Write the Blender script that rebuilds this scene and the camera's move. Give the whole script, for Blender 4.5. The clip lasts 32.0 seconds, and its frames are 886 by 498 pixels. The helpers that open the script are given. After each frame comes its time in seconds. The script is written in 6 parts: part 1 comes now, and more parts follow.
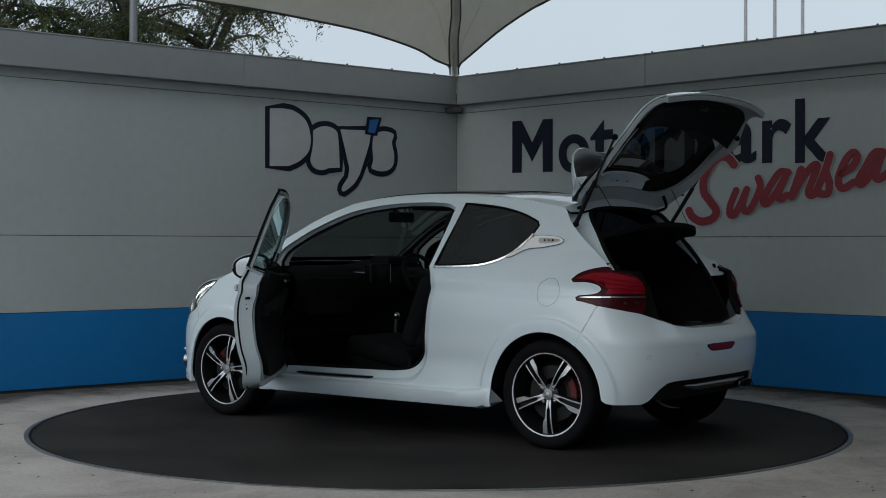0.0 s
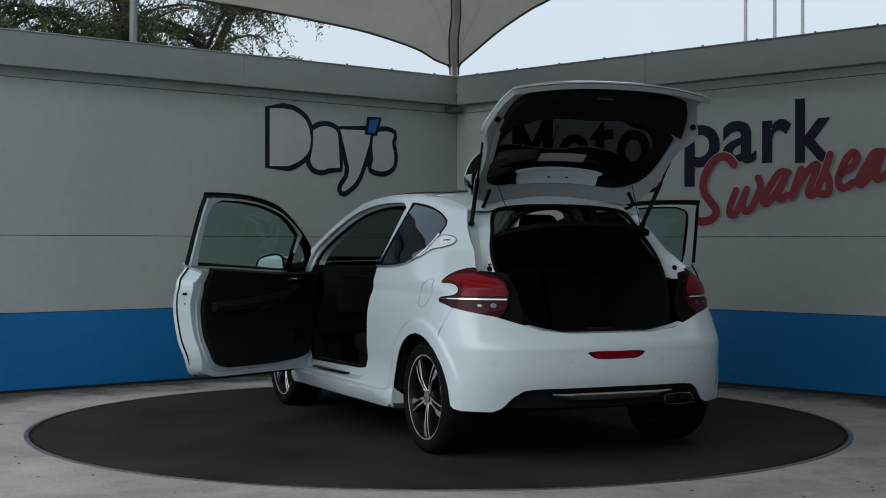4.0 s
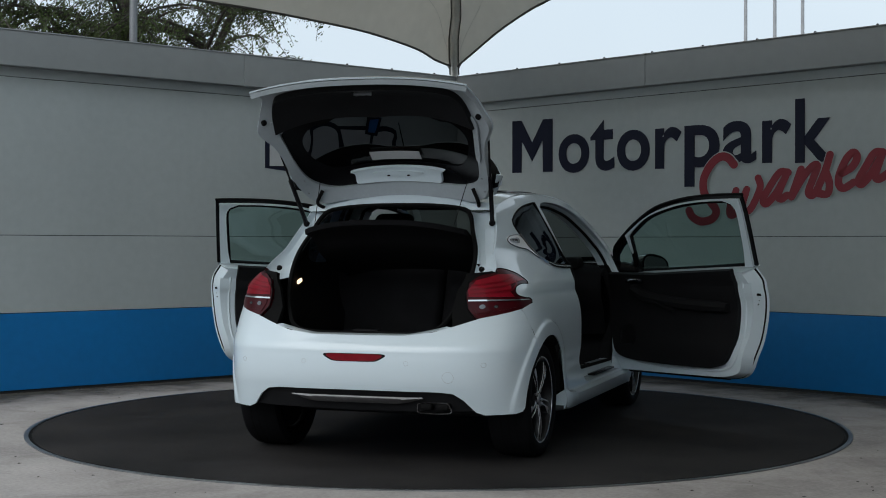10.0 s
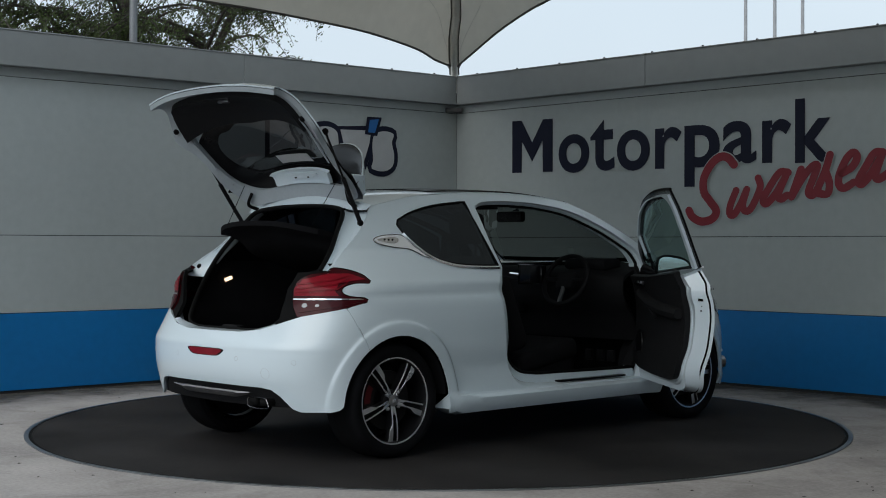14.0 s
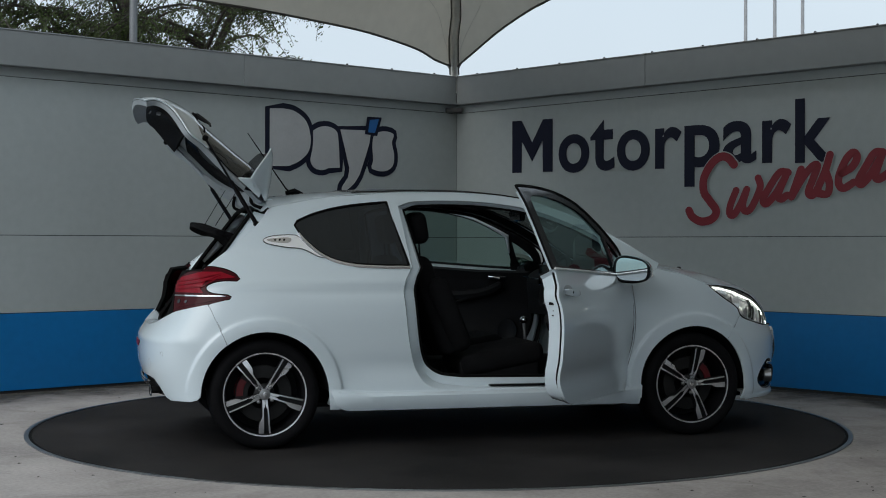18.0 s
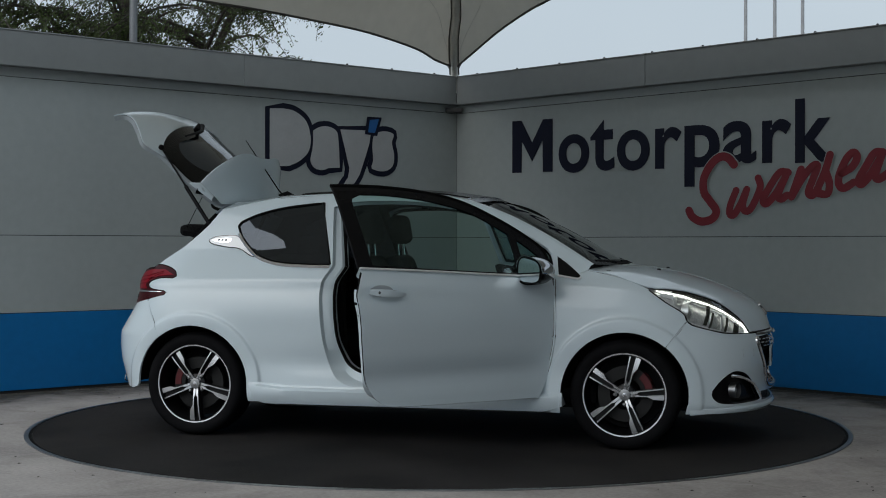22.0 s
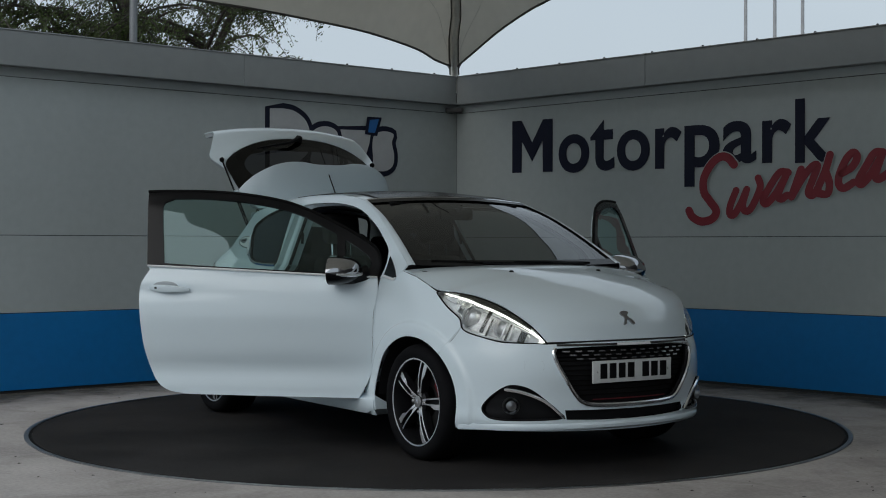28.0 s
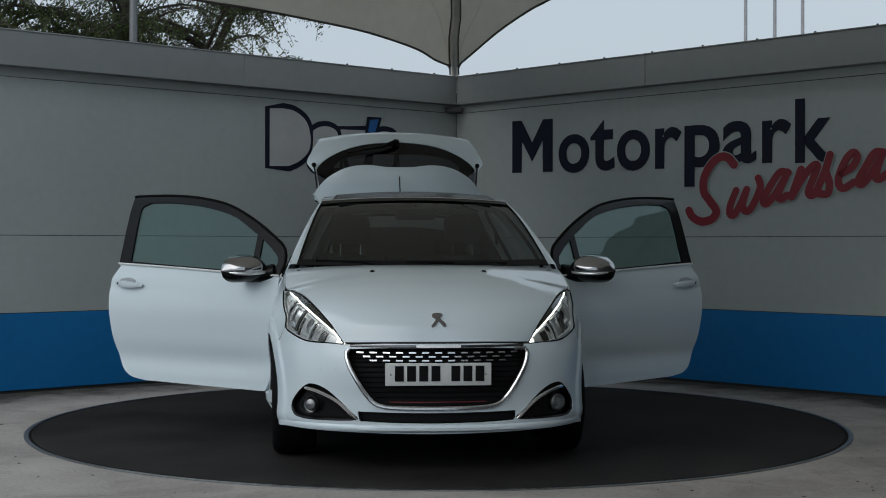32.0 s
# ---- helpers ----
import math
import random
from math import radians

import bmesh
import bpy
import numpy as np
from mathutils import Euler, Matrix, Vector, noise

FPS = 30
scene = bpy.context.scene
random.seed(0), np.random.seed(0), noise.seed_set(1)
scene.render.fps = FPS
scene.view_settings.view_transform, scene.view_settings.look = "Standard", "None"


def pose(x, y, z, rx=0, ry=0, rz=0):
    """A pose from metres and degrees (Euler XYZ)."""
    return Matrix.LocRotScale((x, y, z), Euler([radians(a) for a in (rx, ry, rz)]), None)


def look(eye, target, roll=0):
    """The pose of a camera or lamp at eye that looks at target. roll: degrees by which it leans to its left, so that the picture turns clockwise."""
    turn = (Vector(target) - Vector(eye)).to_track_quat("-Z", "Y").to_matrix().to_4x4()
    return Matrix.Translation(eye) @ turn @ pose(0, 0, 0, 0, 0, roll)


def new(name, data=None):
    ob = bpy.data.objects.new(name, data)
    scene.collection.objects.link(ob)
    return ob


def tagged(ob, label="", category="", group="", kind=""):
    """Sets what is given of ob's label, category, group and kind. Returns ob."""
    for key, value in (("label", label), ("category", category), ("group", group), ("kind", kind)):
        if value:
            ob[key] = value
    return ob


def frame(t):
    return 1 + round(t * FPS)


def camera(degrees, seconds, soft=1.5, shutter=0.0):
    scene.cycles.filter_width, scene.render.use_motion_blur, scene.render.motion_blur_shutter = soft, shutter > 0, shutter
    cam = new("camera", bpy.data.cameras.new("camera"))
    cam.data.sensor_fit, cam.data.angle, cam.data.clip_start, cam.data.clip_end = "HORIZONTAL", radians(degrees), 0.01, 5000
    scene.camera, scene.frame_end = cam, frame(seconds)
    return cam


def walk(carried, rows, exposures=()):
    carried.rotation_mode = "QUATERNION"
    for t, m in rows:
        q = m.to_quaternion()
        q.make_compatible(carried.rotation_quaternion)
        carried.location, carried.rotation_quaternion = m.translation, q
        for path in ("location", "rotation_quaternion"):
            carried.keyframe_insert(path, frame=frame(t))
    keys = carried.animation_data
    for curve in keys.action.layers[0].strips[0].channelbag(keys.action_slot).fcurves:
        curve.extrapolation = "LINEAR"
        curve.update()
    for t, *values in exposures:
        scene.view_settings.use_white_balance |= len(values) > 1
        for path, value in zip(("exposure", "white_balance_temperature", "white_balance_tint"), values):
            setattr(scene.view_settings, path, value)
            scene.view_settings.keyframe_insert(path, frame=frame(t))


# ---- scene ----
from mathutils.geometry import delaunay_2d_cdt

# ---- the camera, which stands still ----
cam = camera(34.785, 32.0, soft=1.0)
EYE = Vector((0.0, -9.0342, 1.1348))
AIM = EYE + Vector((math.sin(0.0028), math.cos(0.0028), -0.0032)) * 10
walk(cam, [(0.0, look(EYE, AIM, 0.086)), (32.0, look(EYE, AIM, 0.086))], [(0.0, -0.03), (3.0, 0.11), (7.0, 0.28), (13.0, 0.25), (18.0, 0.20), (19.2, 0.0), (24.0, -0.15), (32.0, -0.17)])

# ---- overcast daylight ----
world = bpy.data.worlds.new("sky")
scene.world = world
world.use_nodes = True
wn = world.node_tree.nodes
sky = wn.new("ShaderNodeTexSky")
sky.sky_type, sky.sun_disc = "NISHITA", False
sky.sun_elevation, sky.sun_rotation = radians(41), radians(222)
sky.air_density, sky.dust_density, sky.ozone_density = 1.6, 6.0, 1.5
cloud = wn.new("ShaderNodeMix")
cloud.data_type = "RGBA"
cloud.inputs[0].default_value = 0.9
veil = wn.new("ShaderNodeTexNoise")
veil.inputs["Scale"].default_value, veil.inputs["Detail"].default_value = 2.2, 5
tone = wn.new("ShaderNodeValToRGB")
tone.color_ramp.elements[0].position, tone.color_ramp.elements[1].position = 0.30, 0.70
tone.color_ramp.elements[0].color, tone.color_ramp.elements[1].color = (0.432, 0.507, 0.577, 1), (0.482, 0.557, 0.622, 1)
gain = wn.new("ShaderNodeVectorMath")
gain.operation, gain.inputs["Scale"].default_value = "SCALE", 10.0
world.node_tree.links.new(veil.outputs["Fac"], tone.inputs[0])
world.node_tree.links.new(tone.outputs[0], gain.inputs[0])
world.node_tree.links.new(gain.outputs[0], cloud.inputs[7])
world.node_tree.links.new(sky.outputs[0], cloud.inputs[6])
world.node_tree.links.new(cloud.outputs[2], wn["Background"].inputs[0])
wn["Background"].inputs[1].default_value = 0.136
sun = new("sun", bpy.data.lights.new("sun", "SUN"))
sun.data.energy, sun.data.angle, sun.data.color = 1.0, radians(60), (0.97, 0.985, 1.0)
sun.matrix_world = look((-7.3, -8.1, 9.6), (0, 0, 0))


# ---- materials ----
def material(name, color, rough=0.5, metal=0.0, coat=0.0, var=0.06, scale=6.0, bump=0.0, grain=60.0, spec=0.5, tint=None, rough_var=0.05):
    """A surface with broad stains and fine grain."""
    m = bpy.data.materials.new(name)
    m.use_nodes = True
    nt = m.node_tree
    n, l = nt.nodes, nt.links
    b = n["Principled BSDF"]
    b.inputs["Roughness"].default_value, b.inputs["Metallic"].default_value = rough, metal
    b.inputs["Coat Weight"].default_value, b.inputs["Coat Roughness"].default_value = coat, 0.04
    b.inputs["Specular IOR Level"].default_value = spec
    co = n.new("ShaderNodeTexCoord")
    broad, fine = n.new("ShaderNodeTexNoise"), n.new("ShaderNodeTexNoise")
    broad.inputs["Scale"].default_value, broad.inputs["Detail"].default_value = scale, 6
    fine.inputs["Scale"].default_value, fine.inputs["Detail"].default_value = grain, 4
    for t in (broad, fine):
        l.new(co.outputs["Object"], t.inputs["Vector"])
    mix = n.new("ShaderNodeMix")
    mix.data_type, mix.blend_type = "FLOAT", "MIX"
    mix.inputs[0].default_value = 0.35
    l.new(broad.outputs["Fac"], mix.inputs[2])
    l.new(fine.outputs["Fac"], mix.inputs[3])
    ramp = n.new("ShaderNodeValToRGB")
    dark = [max(0.0, c * (1 - var * 2.2)) for c in (tint or color)]
    light = [min(1.0, c * (1 + var)) for c in color]
    ramp.color_ramp.elements[0].position, ramp.color_ramp.elements[1].position = 0.3, 0.68
    ramp.color_ramp.elements[0].color, ramp.color_ramp.elements[1].color = (*dark, 1), (*light, 1)
    l.new(mix.outputs[0], ramp.inputs[0])
    l.new(ramp.outputs[0], b.inputs["Base Color"])
    mr = n.new("ShaderNodeMapRange")
    mr.inputs["To Min"].default_value, mr.inputs["To Max"].default_value = max(0, rough - rough_var), min(1, rough + rough_var)
    l.new(broad.outputs["Fac"], mr.inputs["Value"])
    l.new(mr.outputs[0], b.inputs["Roughness"])
    if bump:
        bp = n.new("ShaderNodeBump")
        bp.inputs["Strength"].default_value, bp.inputs["Distance"].default_value = bump, 0.004
        l.new(fine.outputs["Fac"], bp.inputs["Height"])
        l.new(bp.outputs[0], b.inputs["Normal"])
    return m


def stained(m, tint, scale, lo, hi, amount):
    """Adds irregular stains of another colour over a surface."""
    nt = m.node_tree
    n, l = nt.nodes, nt.links
    b = n["Principled BSDF"]
    src = b.inputs["Base Color"].links[0].from_socket
    co, no, ramp, mix = (n.new("ShaderNode" + k) for k in ("TexCoord", "TexNoise", "MapRange", "Mix"))
    no.inputs["Scale"].default_value, no.inputs["Detail"].default_value = scale, 9
    no.inputs["Roughness"].default_value, no.inputs["Distortion"].default_value = 0.68, 0.7
    ramp.inputs["From Min"].default_value, ramp.inputs["From Max"].default_value = lo, hi
    ramp.inputs["To Max"].default_value = amount
    mix.data_type = "RGBA"
    mix.inputs[7].default_value = (*tint, 1)
    l.new(co.outputs["Object"], no.inputs["Vector"])
    l.new(no.outputs["Fac"], ramp.inputs["Value"])
    l.new(ramp.outputs[0], mix.inputs[0])
    l.new(src, mix.inputs[6])
    l.new(mix.outputs[2], b.inputs["Base Color"])


def glass(name, color, rough=0.0, gloss=0.045, rim=1.0, sheen=(1.0, 1.0, 1.0)):
    """A thin tinted pane: it lets light through and mirrors more at a flat angle."""
    m = bpy.data.materials.new(name)
    m.use_nodes = True
    n, l = m.node_tree.nodes, m.node_tree.links
    n.remove(n["Principled BSDF"])
    tr, gl, mx, lw, pw, mr = (n.new("ShaderNode" + k) for k in ("BsdfTransparent", "BsdfGlossy", "MixShader", "LayerWeight", "Math", "MapRange"))
    tr.inputs[0].default_value = (*color, 1)
    gl.inputs["Roughness"].default_value = rough
    gl.inputs["Color"].default_value = (*sheen, 1)
    pw.operation = "POWER"
    pw.inputs[1].default_value = 5.0
    mr.inputs["To Min"].default_value, mr.inputs["To Max"].default_value = gloss, rim
    l.new(lw.outputs["Facing"], pw.inputs[0])
    l.new(pw.outputs[0], mr.inputs["Value"])
    l.new(mr.outputs[0], mx.inputs[0])
    l.new(tr.outputs[0], mx.inputs[1])
    l.new(gl.outputs[0], mx.inputs[2])
    l.new(mx.outputs[0], n["Material Output"].inputs[0])
    return m


def glow(name, color, power):
    m = material(name, color, 0.3)
    b = m.node_tree.nodes["Principled BSDF"]
    b.inputs["Emission Color"].default_value, b.inputs["Emission Strength"].default_value = (*color, 1), power
    return m


PAINT = material("white_car_paint", (0.65, 0.745, 0.795), 0.36, coat=1.0, spec=0.3, var=0.01, scale=2, grain=300, rough_var=0.02)
# the white paint, darkened to hold the shade of inner faces and handle bowls
PAINT_SHADED = material("shade_darkened_paint", (0.36, 0.40, 0.425), 0.5, var=0.05, scale=5, spec=0.3)
BLACK = material("black_gloss_trim", (0.007, 0.007, 0.008), 0.22, var=0.1, rough_var=0.04, spec=0.17)
PLASTIC = material("black_grained_plastic", (0.010, 0.010, 0.011), 0.65, var=0.15, bump=0.25, grain=500, spec=0.14)
RUBBER = material("black_rubber", (0.006, 0.006, 0.006), 0.75, var=0.2, bump=0.2, grain=200, spec=0.08)
TYRE = material("tyre_rubber", (0.006, 0.006, 0.007), 0.75, var=0.25, scale=9, bump=0.3, grain=160, spec=0.10)
CLOTH = material("dark_seat_cloth", (0.010, 0.010, 0.011), 0.9, var=0.2, bump=0.5, grain=600, spec=0.1)
CARPET = material("black_boot_carpet", (0.007, 0.007, 0.008), 0.95, var=0.25, bump=0.6, grain=900, spec=0.1)
SATIN = material("bright_satin_trim", (0.88, 0.89, 0.90), 0.35, metal=0.25, var=0.02)
BRIGHT = material("bright_chrome_trim", (0.80, 0.81, 0.83), 0.2, metal=1.0, var=0.03, rough_var=0.04)
CHROME = material("chrome", (0.75, 0.76, 0.78), 0.08, metal=1.0, var=0.02, rough_var=0.03)
ALLOY = material("machined_alloy", (0.72, 0.73, 0.75), 0.28, metal=0.75, var=0.05, grain=200)
ALLOY_DARK = material("dark_painted_alloy", (0.008, 0.008, 0.009), 0.35, var=0.1, spec=0.3)
DARK_STEEL = material("smoked_chrome", (0.16, 0.16, 0.165), 0.2, metal=1.0, var=0.08)
STEEL = material("brushed_steel", (0.35, 0.36, 0.37), 0.35, metal=1.0, var=0.12)
RED_CAL = material("red_caliper", (0.11, 0.004, 0.008), 0.5, var=0.08)
RED_LENS = material("red_lamp_lens", (0.25, 0.005, 0.016), 0.35, coat=0.2, spec=0.10, var=0.12, scale=14)
RED_DEEP = material("deep_red_lens", (0.05, 0.0012, 0.004), 0.35, coat=0.2, spec=0.10, var=0.12, scale=14)
RED_MID = material("mid_red_lens", (0.19, 0.003, 0.010), 0.35, coat=0.2, spec=0.10, var=0.12, scale=14)
CLEAR = glass("clear_lens", (0.93, 0.95, 0.96))
GREEN_GLASS = glass("green_tinted_glass", (0.42, 0.56, 0.53), gloss=0.065, sheen=(0.74, 0.96, 0.98))
SCREEN_GLASS = glass("windscreen_glass", (0.20, 0.225, 0.22), gloss=0.06)
DARK_GLASS = glass("privacy_glass", (0.028, 0.032, 0.042), gloss=0.085, sheen=(0.78, 0.88, 1.0))
MIRROR = material("mirror_glass", (0.82, 0.88, 0.90), 0.03, metal=1.0, var=0.01, rough_var=0.01)
WALL = material("silver_wall_panel", (0.410, 0.447, 0.442), 0.42, var=0.05, scale=0.7, grain=14, spec=0.4, rough_var=0.08)
SIDE_WALL = material("unseen_wall_dark", (0.055, 0.055, 0.055), 0.6, var=0.12, scale=0.6)
FASCIA = material("silver_fascia_sheet", (0.25, 0.265, 0.265), 0.5, var=0.06, scale=0.9, grain=10)
BLUE = material("blue_wall_panel", (0.002, 0.165, 0.445), 0.42, var=0.08, scale=0.8, grain=14, rough_var=0.08)
NAVY = material("navy_sign_vinyl", (0.008, 0.010, 0.026), 0.5, var=0.06, spec=0.2)
SIGN_GREY = material("pale_sign_vinyl", (0.46, 0.47, 0.475), 0.45, var=0.04)
SIGN_BLUE = material("blue_sign_vinyl", (0.01, 0.12, 0.36), 0.45, var=0.04)
SIGN_RED = material("red_sign_vinyl", (0.23, 0.008, 0.02), 0.45, var=0.05)
SEAM = material("dark_joint", (0.03, 0.03, 0.03), 0.8)
CONCRETE = material("weathered_concrete", (0.372, 0.345, 0.328), 0.85, var=0.20, scale=1.3, bump=0.5, grain=45)
UNSEEN_GROUND = material("unseen_dark_ground", (0.055, 0.054, 0.052), 0.9, var=0.25, scale=0.8, bump=0.5, grain=60)
DISC = material("turntable_dark_coating", (0.0265, 0.0245, 0.0240), 0.85, var=0.42, scale=1.1, bump=0.5, grain=120, rough_var=0.12, spec=0.15)
stained(CONCRETE, (0.15, 0.138, 0.122), 2.4, 0.48, 0.70, 0.55)
stained(CONCRETE, (0.40, 0.39, 0.37), 9.0, 0.54, 0.68, 0.35)
stained(CONCRETE, (0.06, 0.058, 0.05), 34.0, 0.66, 0.74, 0.8)
stained(DISC, (0.030, 0.027, 0.025), 1.6, 0.50, 0.70, 0.6)
stained(DISC, (0.010, 0.0095, 0.009), 5.0, 0.62, 0.72, 0.6)
stained(DISC, (0.040, 0.036, 0.032), 22.0, 0.64, 0.76, 0.5)
MEMBRANE = material("white_canopy_membrane", (0.62, 0.60, 0.54), 0.6, var=0.08, scale=0.9, grain=8)
mb = MEMBRANE.node_tree
thin, blend = mb.nodes.new("ShaderNodeBsdfTranslucent"), mb.nodes.new("ShaderNodeMixShader")
thin.inputs[0].default_value, blend.inputs[0].default_value = (0.66, 0.62, 0.53, 1), 0.25
mb.links.new(mb.nodes["Principled BSDF"].outputs[0], blend.inputs[1])
mb.links.new(thin.outputs[0], blend.inputs[2])
mb.links.new(blend.outputs[0], mb.nodes["Material Output"].inputs[0])
MEMBRANE_DARK = material("membrane_seam_tape", (0.50, 0.485, 0.44), 0.6)
HEM = material("dark_hem_cord", (0.09, 0.085, 0.075), 0.7, var=0.1)
CANOPY_STEEL = material("white_painted_steel", (0.80, 0.78, 0.72), 0.45, var=0.14, scale=3)
POLE = material("weathered_white_pole", (0.34, 0.35, 0.36), 0.5, var=0.1)
GALV = material("galvanised_steel", (0.22, 0.23, 0.24), 0.5, metal=0.6, var=0.12)
BARK = material("dark_bark", (0.050, 0.042, 0.034), 0.9, var=0.25, scale=9, bump=0.6, grain=40)
BADGE = material("badge_plate", (0.33, 0.33, 0.34), 0.16, metal=1.0, var=0.03)
LEAF = material("spring_leaves", (0.055, 0.085, 0.014), 0.6, var=0.35, scale=1.5)


# ---- building tools ----
def part(name, me, mat, parent=None, label="", smooth=True):
    """Links a mesh or a bmesh as one object, under its thing or part."""
    if isinstance(me, bmesh.types.BMesh):
        bm, me = me, bpy.data.meshes.new(name)
        bmesh.ops.recalc_face_normals(bm, faces=bm.faces)
        bm.to_mesh(me)
        bm.free()
        if smooth:
            me.shade_smooth()
            me.set_sharp_from_angle(angle=radians(38))
    for m in mat if isinstance(mat, (list, tuple)) else (mat,):
        me.materials.append(m)
    ob = new(name, me)
    ob.parent = parent
    if label:
        tagged(ob, label)
    return ob


def empty(name, m=None):
    ob = new(name)
    ob.empty_display_size = 0.2
    if m:
        ob.matrix_basis = m
    return ob


def box(bm, x0, x1, y0, y1, z0, z1, bevel=0.0, m=None, segments=2):
    r = bmesh.ops.create_cube(bm, size=1)
    bmesh.ops.scale(bm, vec=(x1 - x0, y1 - y0, z1 - z0), verts=r["verts"])
    bmesh.ops.translate(bm, vec=((x0 + x1) / 2, (y0 + y1) / 2, (z0 + z1) / 2), verts=r["verts"])
    vs = r["verts"]
    if bevel:
        e = list({e for v in vs for e in v.link_edges})
        r2 = bmesh.ops.bevel(bm, geom=e, offset=bevel, segments=segments, profile=0.5, affect="EDGES")
        vs = list({v for f in r2["faces"] for v in f.verts} | {v for v in vs if v.is_valid})
    if m:
        bmesh.ops.transform(bm, matrix=m, verts=vs)
    return bm


def tube(bm, pts, radii, sides=8, caps=True):
    """A tapered tube along points."""
    pts = [Vector(p) for p in pts]
    if not isinstance(radii, (list, tuple)):
        radii = [radii] * len(pts)
    rings, ref = [], None
    for i, p in enumerate(pts):
        d = (pts[min(i + 1, len(pts) - 1)] - pts[max(i - 1, 0)]).normalized()
        if ref is None:
            ref = d.orthogonal().normalized()
        a = (ref - d * ref.dot(d)).normalized()
        ref, b = a, d.cross(a)
        rings.append([bm.verts.new(p + (a * math.cos(k * math.tau / sides) + b * math.sin(k * math.tau / sides)) * radii[i]) for k in range(sides)])
    for r0, r1 in zip(rings, rings[1:]):
        for k in range(sides):
            bm.faces.new((r0[k], r0[(k + 1) % sides], r1[(k + 1) % sides], r1[k]))
    if caps:
        bm.faces.new(rings[0][::-1])
        bm.faces.new(rings[-1])
    return bm


def lathe(bm, profile, sides=48, axis="y", m=None, closed=False):
    """Turns (radius, along) points round an axis."""
    rings = []
    for r, a in profile:
        ring = []
        for k in range(sides):
            c, s = math.cos(k * math.tau / sides) * r, math.sin(k * math.tau / sides) * r
            p = Vector((c, a, s)) if axis == "y" else Vector((c, s, a))
            ring.append(bm.verts.new(m @ p if m else p))
        rings.append(ring)
    if closed:
        rings.append(rings[0])
    for r0, r1 in zip(rings, rings[1:]):
        for k in range(sides):
            bm.faces.new((r0[k], r0[(k + 1) % sides], r1[(k + 1) % sides], r1[k]))
    return bm


def sheet(bm, rows, th=None):
    """A grid of points as faces; th thickens it along its normals."""
    vs = [[bm.verts.new(p) for p in r] for r in rows]
    fs = [bm.faces.new((vs[i][j], vs[i][j + 1], vs[i + 1][j + 1], vs[i + 1][j])) for i in range(len(vs) - 1) for j in range(len(vs[0]) - 1)]
    if th:
        bm.normal_update()
        bmesh.ops.solidify(bm, geom=fs, thickness=th)
    return bm


def curve(pts, n=8, closed=False):
    """A smooth line through points of any dimension, n steps from one to the next."""
    p = np.array(pts, float)
    k = len(p)
    out = []
    for i in range(k if closed else k - 1):
        a = p[(i - 1) % k] if closed or i else 2 * p[0] - p[1]
        b, c = p[i], p[(i + 1) % k]
        d = p[(i + 2) % k] if closed or i + 2 < k else 2 * p[-1] - p[-2]
        for t in np.arange(n) / n:
            out.append(0.5 * (2 * b + (c - a) * t + (2 * a - 5 * b + 4 * c - d) * t * t + (3 * b - a - 3 * c + d) * t ** 3))
    if not closed:
        out.append(p[-1])
    return [tuple(q) for q in out]


def smooth_table(xs, ys):
    """A smooth function through a few values."""
    xs, ys = np.array(xs, float), np.array(ys, float)
    d = np.gradient(ys, xs)

    def f(x):
        x = min(max(x, xs[0]), xs[-1])
        i = min(max(int(np.searchsorted(xs, x)) - 1, 0), len(xs) - 2)
        h = xs[i + 1] - xs[i]
        t = (x - xs[i]) / h
        return float((2 * t ** 3 - 3 * t * t + 1) * ys[i] + (t ** 3 - 2 * t * t + t) * h * d[i] + (3 * t * t - 2 * t ** 3) * ys[i + 1] + (t ** 3 - t * t) * h * d[i + 1])
    return f


def inside(pts, poly):
    """Which of the points lie in a closed outline."""
    x, y = pts[:, 0], pts[:, 1]
    p = np.array(poly)
    q = np.roll(p, -1, 0)
    res = np.zeros(len(pts), bool)
    for (x0, y0), (x1, y1) in zip(p, q):
        if y0 != y1:
            c = (y0 > y) != (y1 > y)
            res ^= c & (x < (x1 - x0) * (y - y0) / (y1 - y0) + x0)
    return res


def grown(pts, d):
    """An outline pushed outwards by d."""
    p = np.array(pts)
    area = np.sum(p[:, 0] * np.roll(p[:, 1], -1) - np.roll(p[:, 0], -1) * p[:, 1])
    t = np.roll(p, -1, 0) - np.roll(p, 1, 0)
    t /= np.linalg.norm(t, axis=1)[:, None] + 1e-9
    n = np.stack([t[:, 1], -t[:, 0]], 1) * (1 if area > 0 else -1)
    return [tuple(q) for q in p + n * d]


def dense(poly, step):
    out = []
    for (a, b), (c, d) in zip(poly, poly[1:] + poly[:1]):
        k = max(1, int(math.hypot(c - a, d - b) / step))
        out += [(a + (c - a) * i / k, b + (d - b) * i / k) for i in range(k)]
    return out


